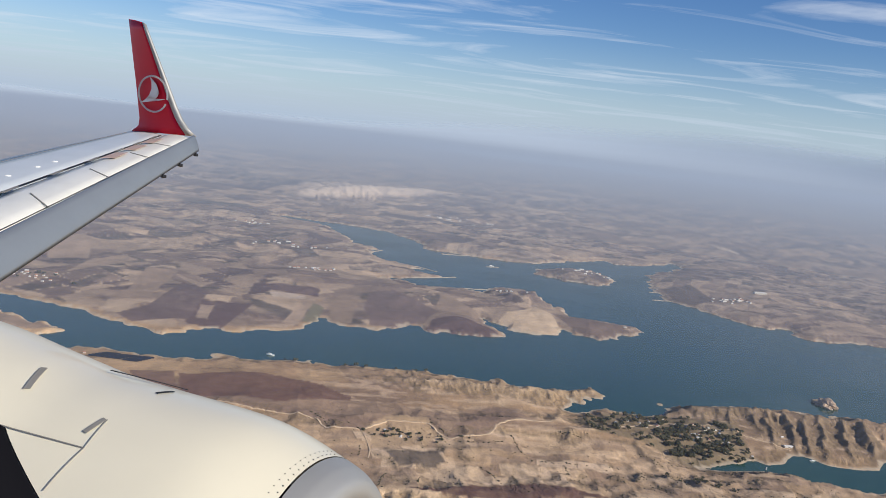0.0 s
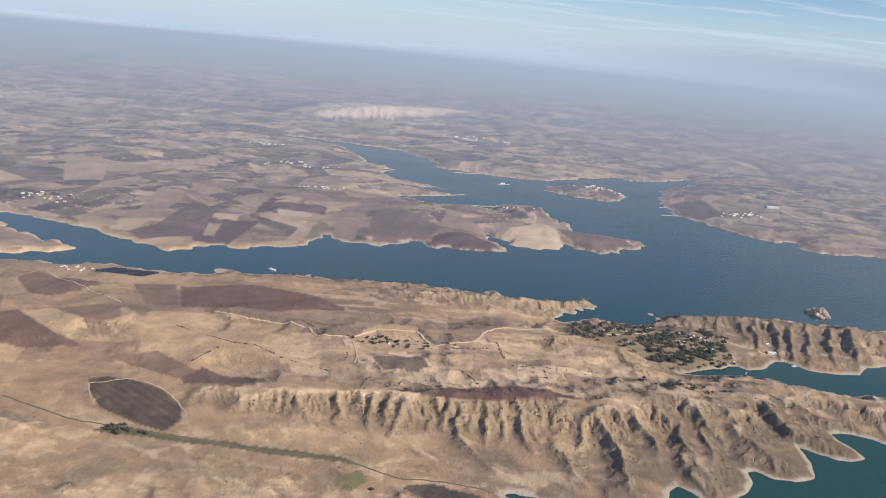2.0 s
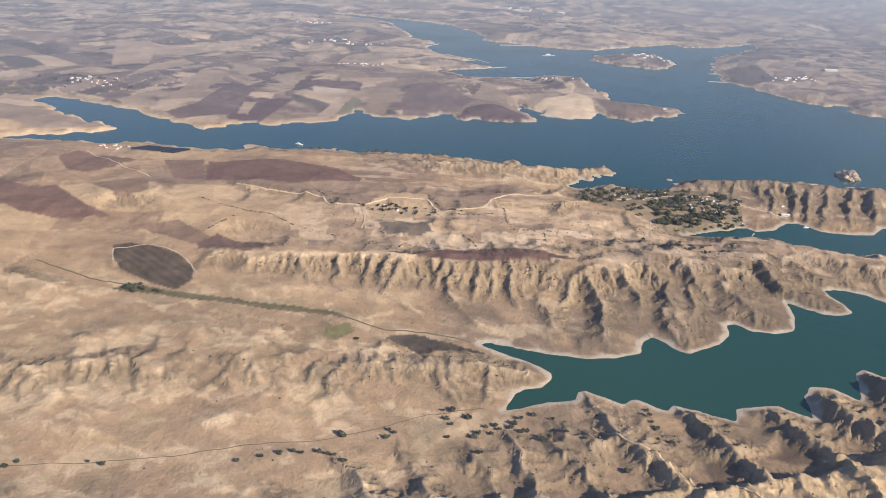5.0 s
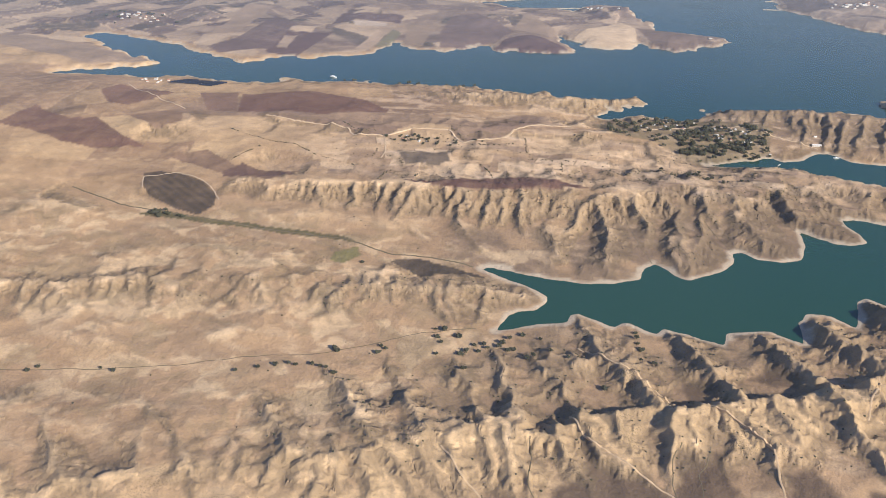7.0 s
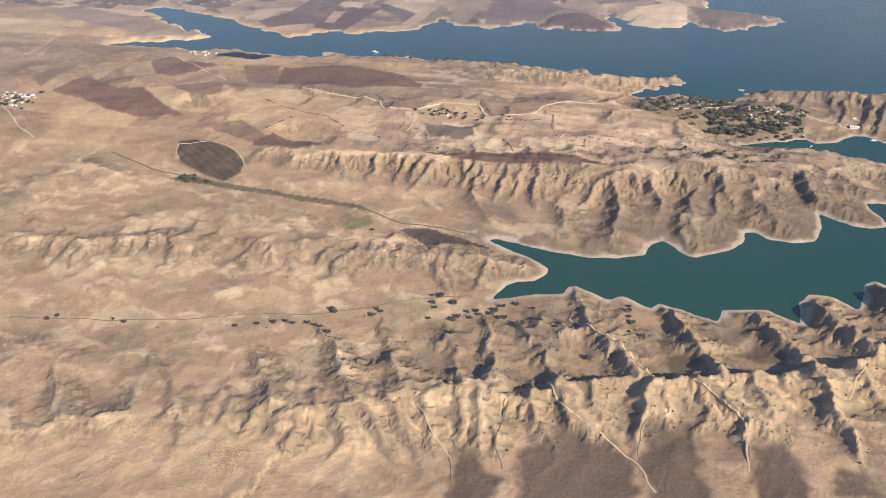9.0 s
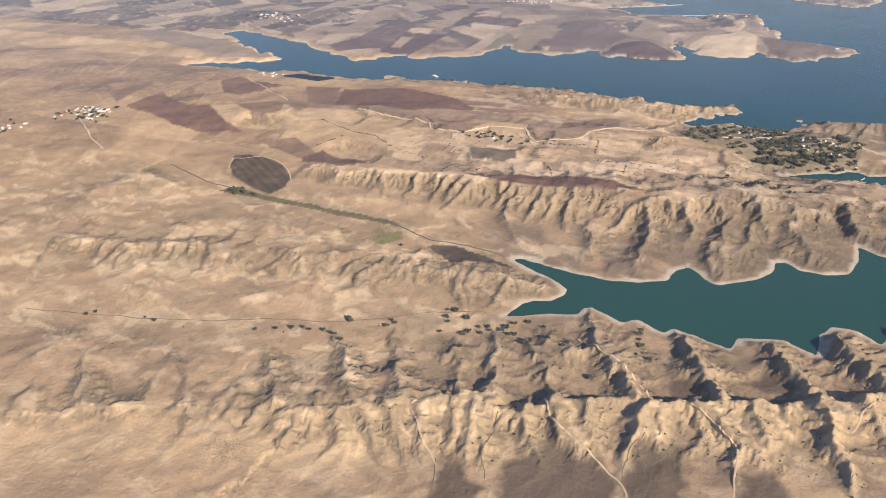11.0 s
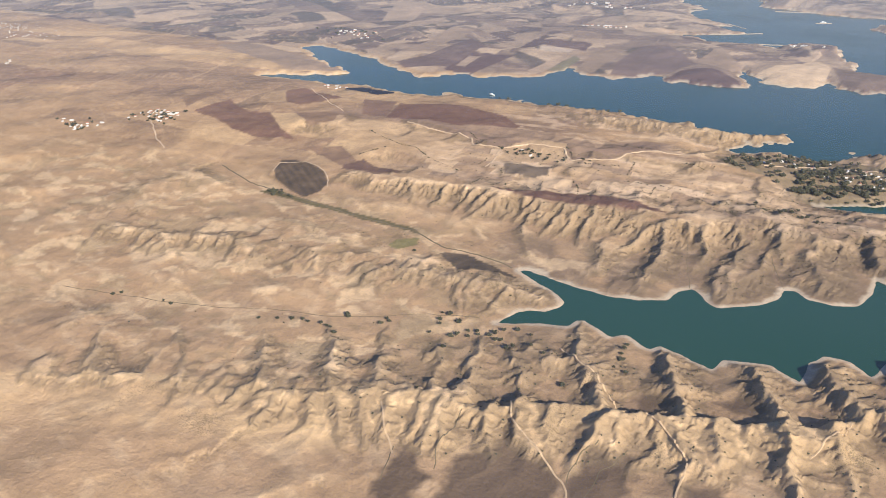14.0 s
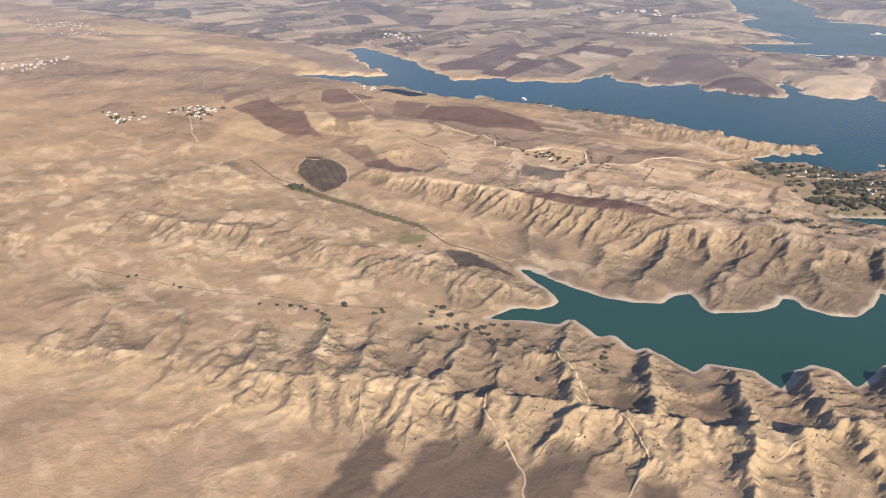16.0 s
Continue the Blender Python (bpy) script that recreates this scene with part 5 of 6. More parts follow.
def gable(bm, size, at, over=0.06):
    """A pitched roof with eaves: ridge along x."""
    w, d, h = size[0] / 2 + over, size[1] / 2 + over, size[2]
    x0, y0, z0 = at
    low = [bm.verts.new((x0 + sx * w, y0 + sy * d, z0 - 0.03)) for sx, sy in ((-1, -1), (1, -1), (1, 1), (-1, 1))]
    mid = [bm.verts.new((v.co.x, v.co.y, z0 + 0.03)) for v in low]
    top = [bm.verts.new((x0 - w, y0, z0 + h)), bm.verts.new((x0 + w, y0, z0 + h))]
    bm.faces.new(low[::-1])
    for k in range(4):
        bm.faces.new((low[k], low[(k + 1) % 4], mid[(k + 1) % 4], mid[k]))
    bm.faces.new((mid[0], mid[1], top[1], top[0])); bm.faces.new((mid[2], mid[3], top[0], top[1]))
    bm.faces.new((mid[1], mid[2], top[1])); bm.faces.new((mid[3], mid[0], top[0]))


rng = random.Random(7)
plaster = material("pale_plaster", (0.60, 0.56, 0.50), rough=0.9, grain=0.15, scale=3.0, random_shift=0.6)
roof_tin = material("roof_sheet", (0.62, 0.60, 0.58), rough=0.6, grain=0.2, scale=4.0, random_shift=0.5)
roof_tile = material("roof_tile", (0.38, 0.19, 0.13), rough=0.85, grain=0.25, scale=5.0, random_shift=0.5)
dark_wood = material("dark_opening", (0.05, 0.045, 0.04), rough=0.5)
bark = material("bark", (0.12, 0.085, 0.06), rough=0.95, grain=0.3, scale=6.0)
leaf_dark = material("dark_foliage", (0.064, 0.063, 0.042), rough=0.85, grain=0.4, scale=2.5, random_shift=0.8, spec=0.1)
road_dust = material("pale_dust_road", (0.53, 0.395, 0.27), rough=0.95, grain=0.15, scale=0.4)


def make_house(w, d, h, style):
    """Empty at the base; walls, roof, door and window panes as parts."""
    root = new("house")
    bm = bmesh.new(); block(bm, (w, d, h), (0, 0, -0.25)); part("wall", bm, plaster, root)
    bm = bmesh.new()
    if style == "flat":
        block(bm, (w + 0.08, d + 0.08, 0.1), (0, 0, h - 0.25))
        block(bm, (w * 0.3, d * 0.3, 0.22), (w * 0.2, d * 0.1, h - 0.16))
    else:
        gable(bm, (w, d, 0.34 * d), (0, 0, h - 0.22))
    part("roof", bm, roof_tile if style == "tile" else roof_tin, root)
    bm = bmesh.new(); block(bm, (0.10, 0.03, 0.21), (0.1 * w, -d / 2 - 0.01, 0.0)); part("door", bm, dark_wood, root)
    for k in (-0.32, 0.34):
        bm = bmesh.new(); block(bm, (0.13, 0.03, 0.13), (k * w, -d / 2 - 0.01, 0.08)); part("window", bm, dark_wood, root)
    return root


HOUSES = [make_house(1.5, 1.1, 0.6, "flat"), make_house(1.9, 1.2, 0.55, "tin"), make_house(1.4, 1.2, 0.85, "tile"), make_house(2.6, 1.2, 0.6, "tin"), make_house(1.2, 1.0, 0.6, "flat")]
HOUSE_LABELS = ["small flat-roofed village house with pale plaster walls", "low village house with a pale sheet-metal roof", "two-storey village house with a red-brown tile roof",
                "long farm shed with a pale sheet-metal roof", "small pale block-built house with a flat roof"]
for h_ob, text in zip(HOUSES, HOUSE_LABELS):
    tagged(h_ob, text, "house", "houses in the villages")


def village(cx, cy, spread, count, turn, size=1.0, styles=(0, 1, 2, 3, 4)):
    spots = []
    for k in range(count * 6):
        if len(spots) >= count:
            break
        x, y = cx + rng.gauss(0, spread), cy + rng.gauss(0, spread * 0.6)
        if all(math.hypot(x - a, y - b) > 2.6 * size for a, b in spots):
            spots.append((x, y))
    tops = height(spots)
    for (x, y), z in zip(spots, tops):
        if z < 0.35:
            continue
        src = HOUSES[rng.choice(styles)]
        src.scale = (size, size, size)
        copy_thing(src, pose(x, y, z, 0, 0, turn + rng.choice((0, 90)) + rng.uniform(-12, 12)))


for cx, cy, spread, count, turn, size in ((-272, 366, 9, 26, 20, 1.2), (-308, 324, 7, 14, 30, 1.3), (-226, 503, 5, 9, 10, 1.1), (-346, 690, 11, 16, 0, 1.5), (-183, 1000, 22, 16, 0, 2.0),
                                          (-123, 860, 12, 12, 10, 1.7), (-258, 1150, 16, 9, 0, 2.2), (192, 1055, 14, 14, 15, 2.0), (346, 955, 16, 16, 20, 2.0), (74, 858, 9, 8, 0, 1.6),
                                          (122, 850, 6, 4, 0, 1.5), (160, 488, 16, 22, 12, 1.0), (130, 495, 9, 10, 30, 1.0), (176, 478, 9, 8, 0, 1.1), (-10, 424, 5, 4, 0, 1.0), (18, 1460, 34, 16, 0, 3.0)):
    village(cx, cy, spread, count, turn, size)
for h_ob, (x, y) in zip(HOUSES, ((-276, 371), (-268, 362), (-280, 366), (-262, 372), (-266, 368))):
    h_ob.scale = (1.2, 1.2, 1.2)
    h_ob.matrix_basis = pose(x, y, float(height([(x, y)])[0]), 0, 0, rng.uniform(0, 90)) @ Matrix.Diagonal((1.2, 1.2, 1.2, 1))

# the long white building on the wooded point, and a big white shed across the lake
for x, y, w, d, hgt, text in ((224, 486, 5.2, 2.2, 1.3, "long white two-storey building beside the bay"), (397, 1018, 15, 5, 2.0, "large white sheds on the far lakeshore plain"), (180, 763, 3.0, 2.0, 1.0, "pale hut near the tip of the cape")):
    z = float(height([(x, y)])[0])
    hall = tagged(new("long_building"), text, "building")
    bm = bmesh.new(); block(bm, (w, d, hgt), (0, 0, -0.4)); part("wall", bm, plaster, hall)
    bm = bmesh.new(); gable(bm, (w, d, 0.2 * d), (0, 0, hgt - 0.37), 0.12); part("roof", bm, roof_tin, hall)
    for k in range(6):
        bm = bmesh.new(); block(bm, (w * 0.06, 0.04, hgt * 0.28), ((k - 2.5) * w / 6.5, -d / 2 - 0.01, hgt * 0.25)); part("window", bm, dark_wood, hall)
    hall.matrix_world = pose(x, y, z, 0, 0, 8)


unit = bmesh.new()
bmesh.ops.create_icosphere(unit, subdivisions=1, radius=1.0)
unit.verts.ensure_lookup_table()
BALL_V, BALL_F = np.array([v.co[:] for v in unit.verts]), np.array([[v.index for v in f.verts] for f in unit.faces])
unit.free()
BOX_V = np.array([(x, y, z) for z in (0, 1) for x, y in ((-0.5, -0.5), (0.5, -0.5), (0.5, 0.5), (-0.5, 0.5))])
BOX_F = np.array([(3, 2, 1, 0), (4, 5, 6, 7), (0, 1, 5, 4), (1, 2, 6, 5), (2, 3, 7, 6), (3, 0, 4, 7)])


def many(name, shape, faces, places, mat):
    """One mesh of many small lumps: each place is a centre, three sizes, a turn and a roughness."""
    r = np.random.RandomState(len(places))
    verts, polys = [], []
    for k, (c, size, turn, rough) in enumerate(places):
        v = shape * np.array(size) * (1 + rough * r.uniform(-1, 1, shape.shape))
        co, si = math.cos(turn), math.sin(turn)
        verts.append(np.stack([c[0] + v[:, 0] * co - v[:, 1] * si, c[1] + v[:, 0] * si + v[:, 1] * co, c[2] + v[:, 2]], 1))
        polys.append(faces + k * len(shape))
    me = bpy.data.meshes.new(name)
    me.from_pydata(np.concatenate(verts).tolist(), [], np.concatenate(polys).tolist())
    me.materials.append(mat)
    return me


dull_plaster = material("dull_plaster", (0.40, 0.355, 0.31), rough=0.9, grain=0.35, scale=0.3)


# ---- far towns, too many roofs to count
def town(name, label, centre, spread, count, size):
    spots = [(centre[0] + rng.gauss(0, spread[0]), centre[1] + rng.gauss(0, spread[1])) for _ in range(count)]
    tops = height(spots)
    places = []
    for (x, y), z in zip(spots, tops):
        if z > 0.3:
            w = size * rng.uniform(0.7, 1.6)
            places.append(((x, y, z - 1), (w, w * rng.uniform(0.6, 1.0), size * rng.uniform(0.5, 1.3) + 1), rng.uniform(0, 1.5), 0.0))
    me = many(name, BOX_V, BOX_F, places, dull_plaster)
    tagged(new(name, me), label, "town", kind="stuff")


town("far_town", "pale houses of a distant town on the plain", (-830, 1420), (120, 60), 1300, 1.35)
town("far_town", "scattered pale houses of a distant town edge", (-560, 1650), (70, 30), 240, 1.4)
town("roadside_village", "pale houses strung out along a plain road", (-675, 512), (34, 16), 110, 0.95)
town("greenhouse_rows", "long pale sheds and yards on the plain", (-520, 384), (9, 16), 34, 1.8)


# ---- trees
def make_tree(seed, wide, tall):
    """Tapered trunk with limbs, and a crown of many small leaf clumps with gaps."""
    r = random.Random(seed)
    root = new("tree")
    bm = bmesh.new()
    for k in range(4):
        lean = Vector((r.uniform(-0.5, 0.5) * wide * (k > 0), r.uniform(-0.5, 0.5) * wide * (k > 0), tall * r.uniform(0.5, 0.75)))
        foot = Vector((0, 0, -0.15 if k == 0 else tall * 0.25))
        radius = wide * (0.07 if k == 0 else 0.035)
        rings = []
        for share, rad in ((0, radius), (0.5, radius * 0.7), (1, radius * 0.3)):
            c = foot.lerp(lean, share)
            rings.append([bm.verts.new((c.x + rad * math.cos(a), c.y + rad * math.sin(a), c.z)) for a in (0, 1.26, 2.51, 3.77, 5.03)])
        for a, b in zip(rings, rings[1:]):
            for j in range(5):
                bm.faces.new((a[j], a[(j + 1) % 5], b[(j + 1) % 5], b[j]))
    part("trunk", bm, bark, root)
    places = []
    for k in range(46):
        a, b = r.uniform(0, 2 * math.pi), r.uniform(-0.5, 1)
        q = r.random() ** 0.45 * (1 + 0.25 * math.sin(3 * a + seed))
        c = (q * wide * 0.5 * math.cos(a) * math.sqrt(1 - 0.7 * b * b), q * wide * 0.5 * math.sin(a) * math.sqrt(1 - 0.7 * b * b), tall * (0.52 + 0.36 * b * q))
        size = wide * r.uniform(0.09, 0.19)
        places.append((c, (size, size, size * 0.75), r.uniform(0, 3), 0.35))
    crown = new("crown", many("crown", BALL_V, BALL_F, places, leaf_dark))
    crown.parent = root
    return root


TREES = [make_tree(1, 1.5, 1.3), make_tree(2, 1.9, 1.4), make_tree(3, 1.2, 1.5), make_tree(4, 2.1, 1.2)]
TREE_LABELS = ["small round-crowned dark green tree on dry ground", "broad dark green tree with an uneven crown", "slim dark green tree among others on a slope", "low spreading dark shrub-like tree on bare earth"]
for t_ob, text in zip(TREES, TREE_LABELS):
    tagged(t_ob, text, "tree", "trees on the hills")
VALLEY_TREES = [(13, 208), (29, 213), (29, 209), (47, 224), (49, 221), (55, 227), (49, 213), (58, 215), (59, 218), (62, 223), (64, 219), (66, 222), (70, 224), (74, 222), (71, 227), (78, 234),
                (73, 230), (96, 219), (81, 217), (84, 218), (85, 232), (89, 222), (119, 246), (120, 241), (121, 233), (121, 226), (126, 225), (109, 206), (61, 205), (4, 273)]
WEST_TREES = [(-84, 171), (-82, 173), (-61, 177), (-56, 177), (-8, 190), (-3, 193), (3, 194), (12, 196), (14, 195), (18, 193), (15, 207), (-15, 186), (1, 194), (46, 230), (49, 230), (9, 196)]


def plant(spots, low, high, sink=0.05):
    tops = height(spots)
    for (x, y), z in zip(spots, tops):
        if z < 0.2:
            continue
        src = rng.choice(TREES)
        s = rng.uniform(low, high)
        src.scale = (s, s, s * rng.uniform(0.85, 1.15))
        copy_thing(src, pose(x, y, float(z) - sink, 0, 0, rng.uniform(0, 360)))


plant([(x + rng.uniform(-0.6, 0.6), y + rng.uniform(-0.6, 0.6)) for x, y in VALLEY_TREES + WEST_TREES], 0.8, 1.4)
wood = []
while len(wood) < 270:
    x, y = rng.uniform(89, 200), rng.uniform(437, 517)
    dense = 1.0 if (140 < x < 195 and 446 < y < 490) else 0.35
    if rng.random() < dense and bool(inside(np.array([x]), np.array([y]), WOODS)[0]):
        wood.append((x, y))
plant(wood[:130], 1.2, 2.2)
# the rest of the wood, crown to crown
places = []
for (x, y), z in zip(wood[130:], height(wood[130:])):
    if z > 0.3:
        wide = rng.uniform(1.6, 3.2)
        for k in range(12):
            a, q = rng.uniform(0, 6.283), rng.random() ** 0.5
            size = wide * rng.uniform(0.14, 0.26)
            places.append(((x + q * wide * 0.5 * math.cos(a), y + q * wide * 0.5 * math.sin(a), z + wide * (0.35 + 0.3 * (1 - q) + rng.uniform(-0.12, 0.1))), (size, size, size * 0.8), a, 0.3))
me = many("woodland", BALL_V, BALL_F, places, leaf_dark)
tagged(new("woodland", me), "dense dark green trees between houses on the point", "woodland", kind="stuff")
# low bushes in the gullies and along the terrace
places = []
while len(places) < 1500:
    x, y = rng.uniform(-60, 235), rng.uniform(150, 470)
    if rng.random() < 0.4:
        x, y = rng.uniform(-60, 200), rng.uniform(385, 432)
    z, sd, worn, stand = (float(v[0]) for v in land(np.array([x]), np.array([y]), True))
    if z > 0.8 and sd > 4 and (worn < -0.7 or rng.random() < 0.06):
        size = rng.uniform(0.16, 0.42)
        places.append(((x, y, z + size * 0.3), (size, size, size * 0.7), rng.uniform(0, 3), 0.35))
me = many("scrub", BALL_V, BALL_F, places, leaf_dark)
tagged(new("scrub", me), "low dark bushes scattered in the dry gullies", "bushes", kind="stuff")
# bushes planted in rows along the contour on the scarp's western flanks
gy_rows, gx_rows = np.gradient(near_h, RSTEP)
rows_ok = (gx_rows > 0.30) & (near_h > 2.2) & (near_sd > 6) & (rgy > 300) & (rgy < 400) & (rgx > -60) & (rgx < 215) & (np.abs((near_h / 0.8) % 1 - 0.5) < 0.17)
rows_ok &= fbm(rgx, rgy, 17, 2, 321) > -0.02
planted = np.flatnonzero(rows_ok.ravel())
planted = planted[np.random.RandomState(4).permutation(len(planted))[:3200]]
places = []
for k in planted:
    size = rng.uniform(0.14, 0.3)
    places.append(((float(rgx.ravel()[k]), float(rgy.ravel()[k]), float(near_h.ravel()[k]) + size * 0.2), (size, size, size * 0.7), rng.uniform(0, 3), 0.35))
me = many("planted_rows", BALL_V, BALL_F, places, leaf_dark)
tagged(new("planted_rows", me), "dark bushes planted in contour rows on the scarp", "bushes", kind="stuff")
plant([(150 + rng.gauss(0, 9), 404 + rng.gauss(0, 4)) for _ in range(22)], 0.7, 1.2)
plant([(-10 + rng.gauss(0, 12), 423 + rng.gauss(0, 3)) for _ in range(20)], 0.8, 1.3)
plant([(-30 + k * 3.1 + rng.gauss(0, 1.5), 426 + 0.25 * k + rng.gauss(0, 1)) for k in range(20)], 0.5, 0.9)
plant([(-272 + rng.gauss(0, 13), 364 + rng.gauss(0, 6)) for _ in range(28)] + [(-308 + rng.gauss(0, 9), 322 + rng.gauss(0, 5)) for _ in range(14)], 0.9, 1.5)
plant([(-345 + rng.gauss(0, 18), 690 + rng.gauss(0, 9)) for _ in range(14)] + [(-60 + k * 3.4, 553 + 0.12 * k + rng.gauss(0, 3)) for k in range(-20, 20, 2)], 1.2, 2.0)
plant([(-106 + rng.gauss(0, 2.2), 300 + rng.gauss(0, 2.2)) for _ in range(9)], 0.9, 1.5)
plant([(-110 + k * 1.9 + rng.gauss(0, 1), 299 - 0.03 * k + rng.gauss(0, 1.2)) for k in range(10)], 0.8, 1.3)
for t_ob, (x, y) in zip(TREES, ((31, 212), (65, 224), (120, 237), (76, 223))):
    t_ob.matrix_basis = pose(x, y, float(height([(x, y)])[0]) - 0.05)


# ---- dark scrub hedges between the plots above the scarp
def hedge(line, size):
    spots = []
    for p, q in zip(line, line[1:]):
        n = max(2, int(math.hypot(q[0] - p[0], q[1] - p[1]) / (size * 0.9)))
        spots += [(p[0] + (q[0] - p[0]) * (k + rng.uniform(-0.4, 0.4)) / n + rng.gauss(0, size * 0.35), p[1] + (q[1] - p[1]) * (k + rng.uniform(-0.4, 0.4)) / n + rng.gauss(0, size * 0.35)) for k in range(n)]
    places = []
    for (x, y), z in zip(spots, height(spots)):
        if rng.random() < 0.45:
            continue
        s = size * rng.uniform(0.2, 0.8) ** 1.3
        places.append(((x, y, z + s * 0.35), (s, s, s * 0.7), rng.uniform(0, 3), 0.35))
    tagged(new("hedge", many("hedge", BALL_V, BALL_F, places, leaf_dark)), "ragged line of dark bushes between dry plots", "hedge", "hedges above the scarp")


for line in ([(-122, 412), (-108, 405), (-88, 397), (-74, 396)], [(-101, 362), (-94, 383), (-88, 395)], [(-74, 396), (-58, 385), (-43, 380), (-29, 375)],
             [(-27, 402), (-26, 390)], [(-14, 357), (-13, 367), (-11, 376)], [(32, 395), (40, 385), (44, 375)],
             [(52, 445), (56, 419)], [(-58, 438), (-51, 431), (-32, 429)], [(7, 445), (12, 438), (16, 432)],
             [(4, 365), (5, 374)], [(77, 407), (79, 389)], [(46, 465), (57, 471)],
             [(94, 449), (80, 453)], [(61, 408), (75, 409), (91, 411)], [(22, 423), (35, 424), (49, 432)]):
    hedge(line, 0.8)


# ---- roads and tracks, lying on the ground
def track(name, label, line, width, lift=0.16, mat=None):
    pts = []
    for p, q in zip(line, line[1:]):
        n = max(2, int(math.hypot(q[0] - p[0], q[1] - p[1]) / 0.9))
        pts += [(p[0] + (q[0] - p[0]) * k / n, p[1] + (q[1] - p[1]) * k / n) for k in range(n)]
    p = np.array(pts + [line[-1]], float)
    for _ in range(3):
        p[1:-1] = 0.25 * p[:-2] + 0.5 * p[1:-1] + 0.25 * p[2:]
    p[:, 0] += 0.7 * fbm(p[:, 0], p[:, 1], 9, 2, 301); p[:, 1] += 0.7 * fbm(p[:, 0], p[:, 1], 9, 2, 305)
    along_it = np.gradient(p, axis=0)
    side = np.stack([-along_it[:, 1], along_it[:, 0]], 1) / np.maximum(np.hypot(along_it[:, 0], along_it[:, 1]), 1e-6)[:, None]
    cols = [p + side * width * k for k in (-0.6, -0.5, -0.17, 0.17, 0.5, 0.6)]
    tops = np.stack([height(c) for c in cols], 1)
    crown = tops[:, 1:5].max(1) + lift
    bm = bmesh.new()
    rows = []
    for k in range(len(p)):
        zs = (tops[k, 0] - 0.05, crown[k] - 0.03, crown[k], crown[k], crown[k] - 0.03, tops[k, 5] - 0.05)
        rows.append([bm.verts.new((c[k, 0], c[k, 1], z)) for c, z in zip(cols, zs)])
    for a, b in zip(rows, rows[1:]):
        for j in range(5):
            bm.faces.new((a[j], a[j + 1], b[j + 1], b[j]))
    me = bpy.data.meshes.new(name); bm.to_mesh(me); bm.free()
    me.materials.append(mat or road_dust)
    return tagged(new(name, me), label, "road", kind="structure")


track_dust = material("worn_track_dust", (0.50, 0.36, 0.225), rough=0.95, grain=0.2, scale=0.6)
track("road", "pale dusty road along the terrace edge", TERRACE_ROAD, 1.0, 0.14)
track("road", "pale farm track down from the terrace road", [(-29, 424), (-24, 408), (-21, 398), (-22, 389)], 0.6)
track("road", "pale eroded track down the near ridge", [(99, 186), (103, 179), (107, 173), (112, 171), (117, 168), (126, 162), (133, 155), (137, 148)], 0.6, 0.05, track_dust)
track("road", "faint dirt track on the shore hill", [(99, 230), (110, 219), (117, 216), (127, 207), (130, 203)], 0.6, 0.05, track_dust)
track("road", "pale dirt track in the near gully", [(141, 200), (151, 194), (160, 185), (161, 175), (161, 164)], 0.6, 0.05, track_dust)
track("road", "faint dirt track on the near slope", [(201, 230), (199, 222), (194, 214), (192, 205)], 0.6, 0.05, track_dust)
track("road", "short pale track over the near ridge", [(62, 162), (67, 156), (71, 151), (79, 144)], 0.6, 0.05, track_dust)
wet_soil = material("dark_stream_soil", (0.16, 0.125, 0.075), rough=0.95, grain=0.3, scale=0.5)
track("stream_bed", "thin dark stream bed along the dry valley", [(-110, 165), (-62, 177), (-40, 184), (-12, 196), (11, 205), (23, 213), (41, 226), (60, 235)], 0.35, 0.05, wet_soil)
track("stream_bed", "dark winding stream bed leading to the inlet", [(-165, 318), (-130, 304), (-96, 300), (-54, 295), (-9, 294), (4, 288), (14, 285), (30, 287), (50, 285)], 0.9, 0.05, wet_soil)
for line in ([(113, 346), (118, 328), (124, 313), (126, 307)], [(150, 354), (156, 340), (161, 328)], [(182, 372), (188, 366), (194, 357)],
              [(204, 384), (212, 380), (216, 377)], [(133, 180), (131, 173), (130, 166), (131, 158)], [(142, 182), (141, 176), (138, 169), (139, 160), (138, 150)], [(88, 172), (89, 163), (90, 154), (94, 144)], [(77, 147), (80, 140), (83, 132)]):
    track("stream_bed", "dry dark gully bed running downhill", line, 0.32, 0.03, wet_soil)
track("road", "pale track round the dark ploughed field", [(-128, 322), (-136, 337), (-120, 345), (-102, 338), (-90, 327), (-84, 318)], 0.6, 0.08)
track("road", "pale farm road across the western plain", [(-277, 360), (-255, 345), (-236, 330), (-215, 318)], 0.9)
track("road", "straight farm road through stubble fields", [(-232, 486), (-195, 458), (-165, 440)], 0.7)
track("road", "pale road through the wooded point", [(120, 478), (150, 497), (180, 500), (205, 490), (224, 482)], 1.0)


# ---- dark panel rows by the lake, boats and a jetty on the water
panel = material("dark_panel", (0.02, 0.024, 0.04), rough=0.25, spec=0.5)
white = material("white_paint", (0.8, 0.8, 0.78), rough=0.5, grain=0.06, scale=4.0)
steel = material("grey_steel", (0.4, 0.4, 0.4), rough=0.5, metal=0.6)


def make_array():
    root = tagged(new("solar_array"), "row of dark tilted solar panels near the lakeshore", "solar panels", "solar rows by the lake")
    for k in range(4):
        bm = bmesh.new(); block(bm, (2.4, 1.6, 0.06), (0, 0, 0)); pn = part("panel", bm, panel, root)
        pn.matrix_basis = pose((k - 1.5) * 2.5, 0, 0.75, 24, 0, 0)
        bm = bmesh.new(); block(bm, (0.1, 0.1, 0.95), ((k - 1.5) * 2.5, 0.1, -0.2)); part("post", bm, steel, root)
    return root


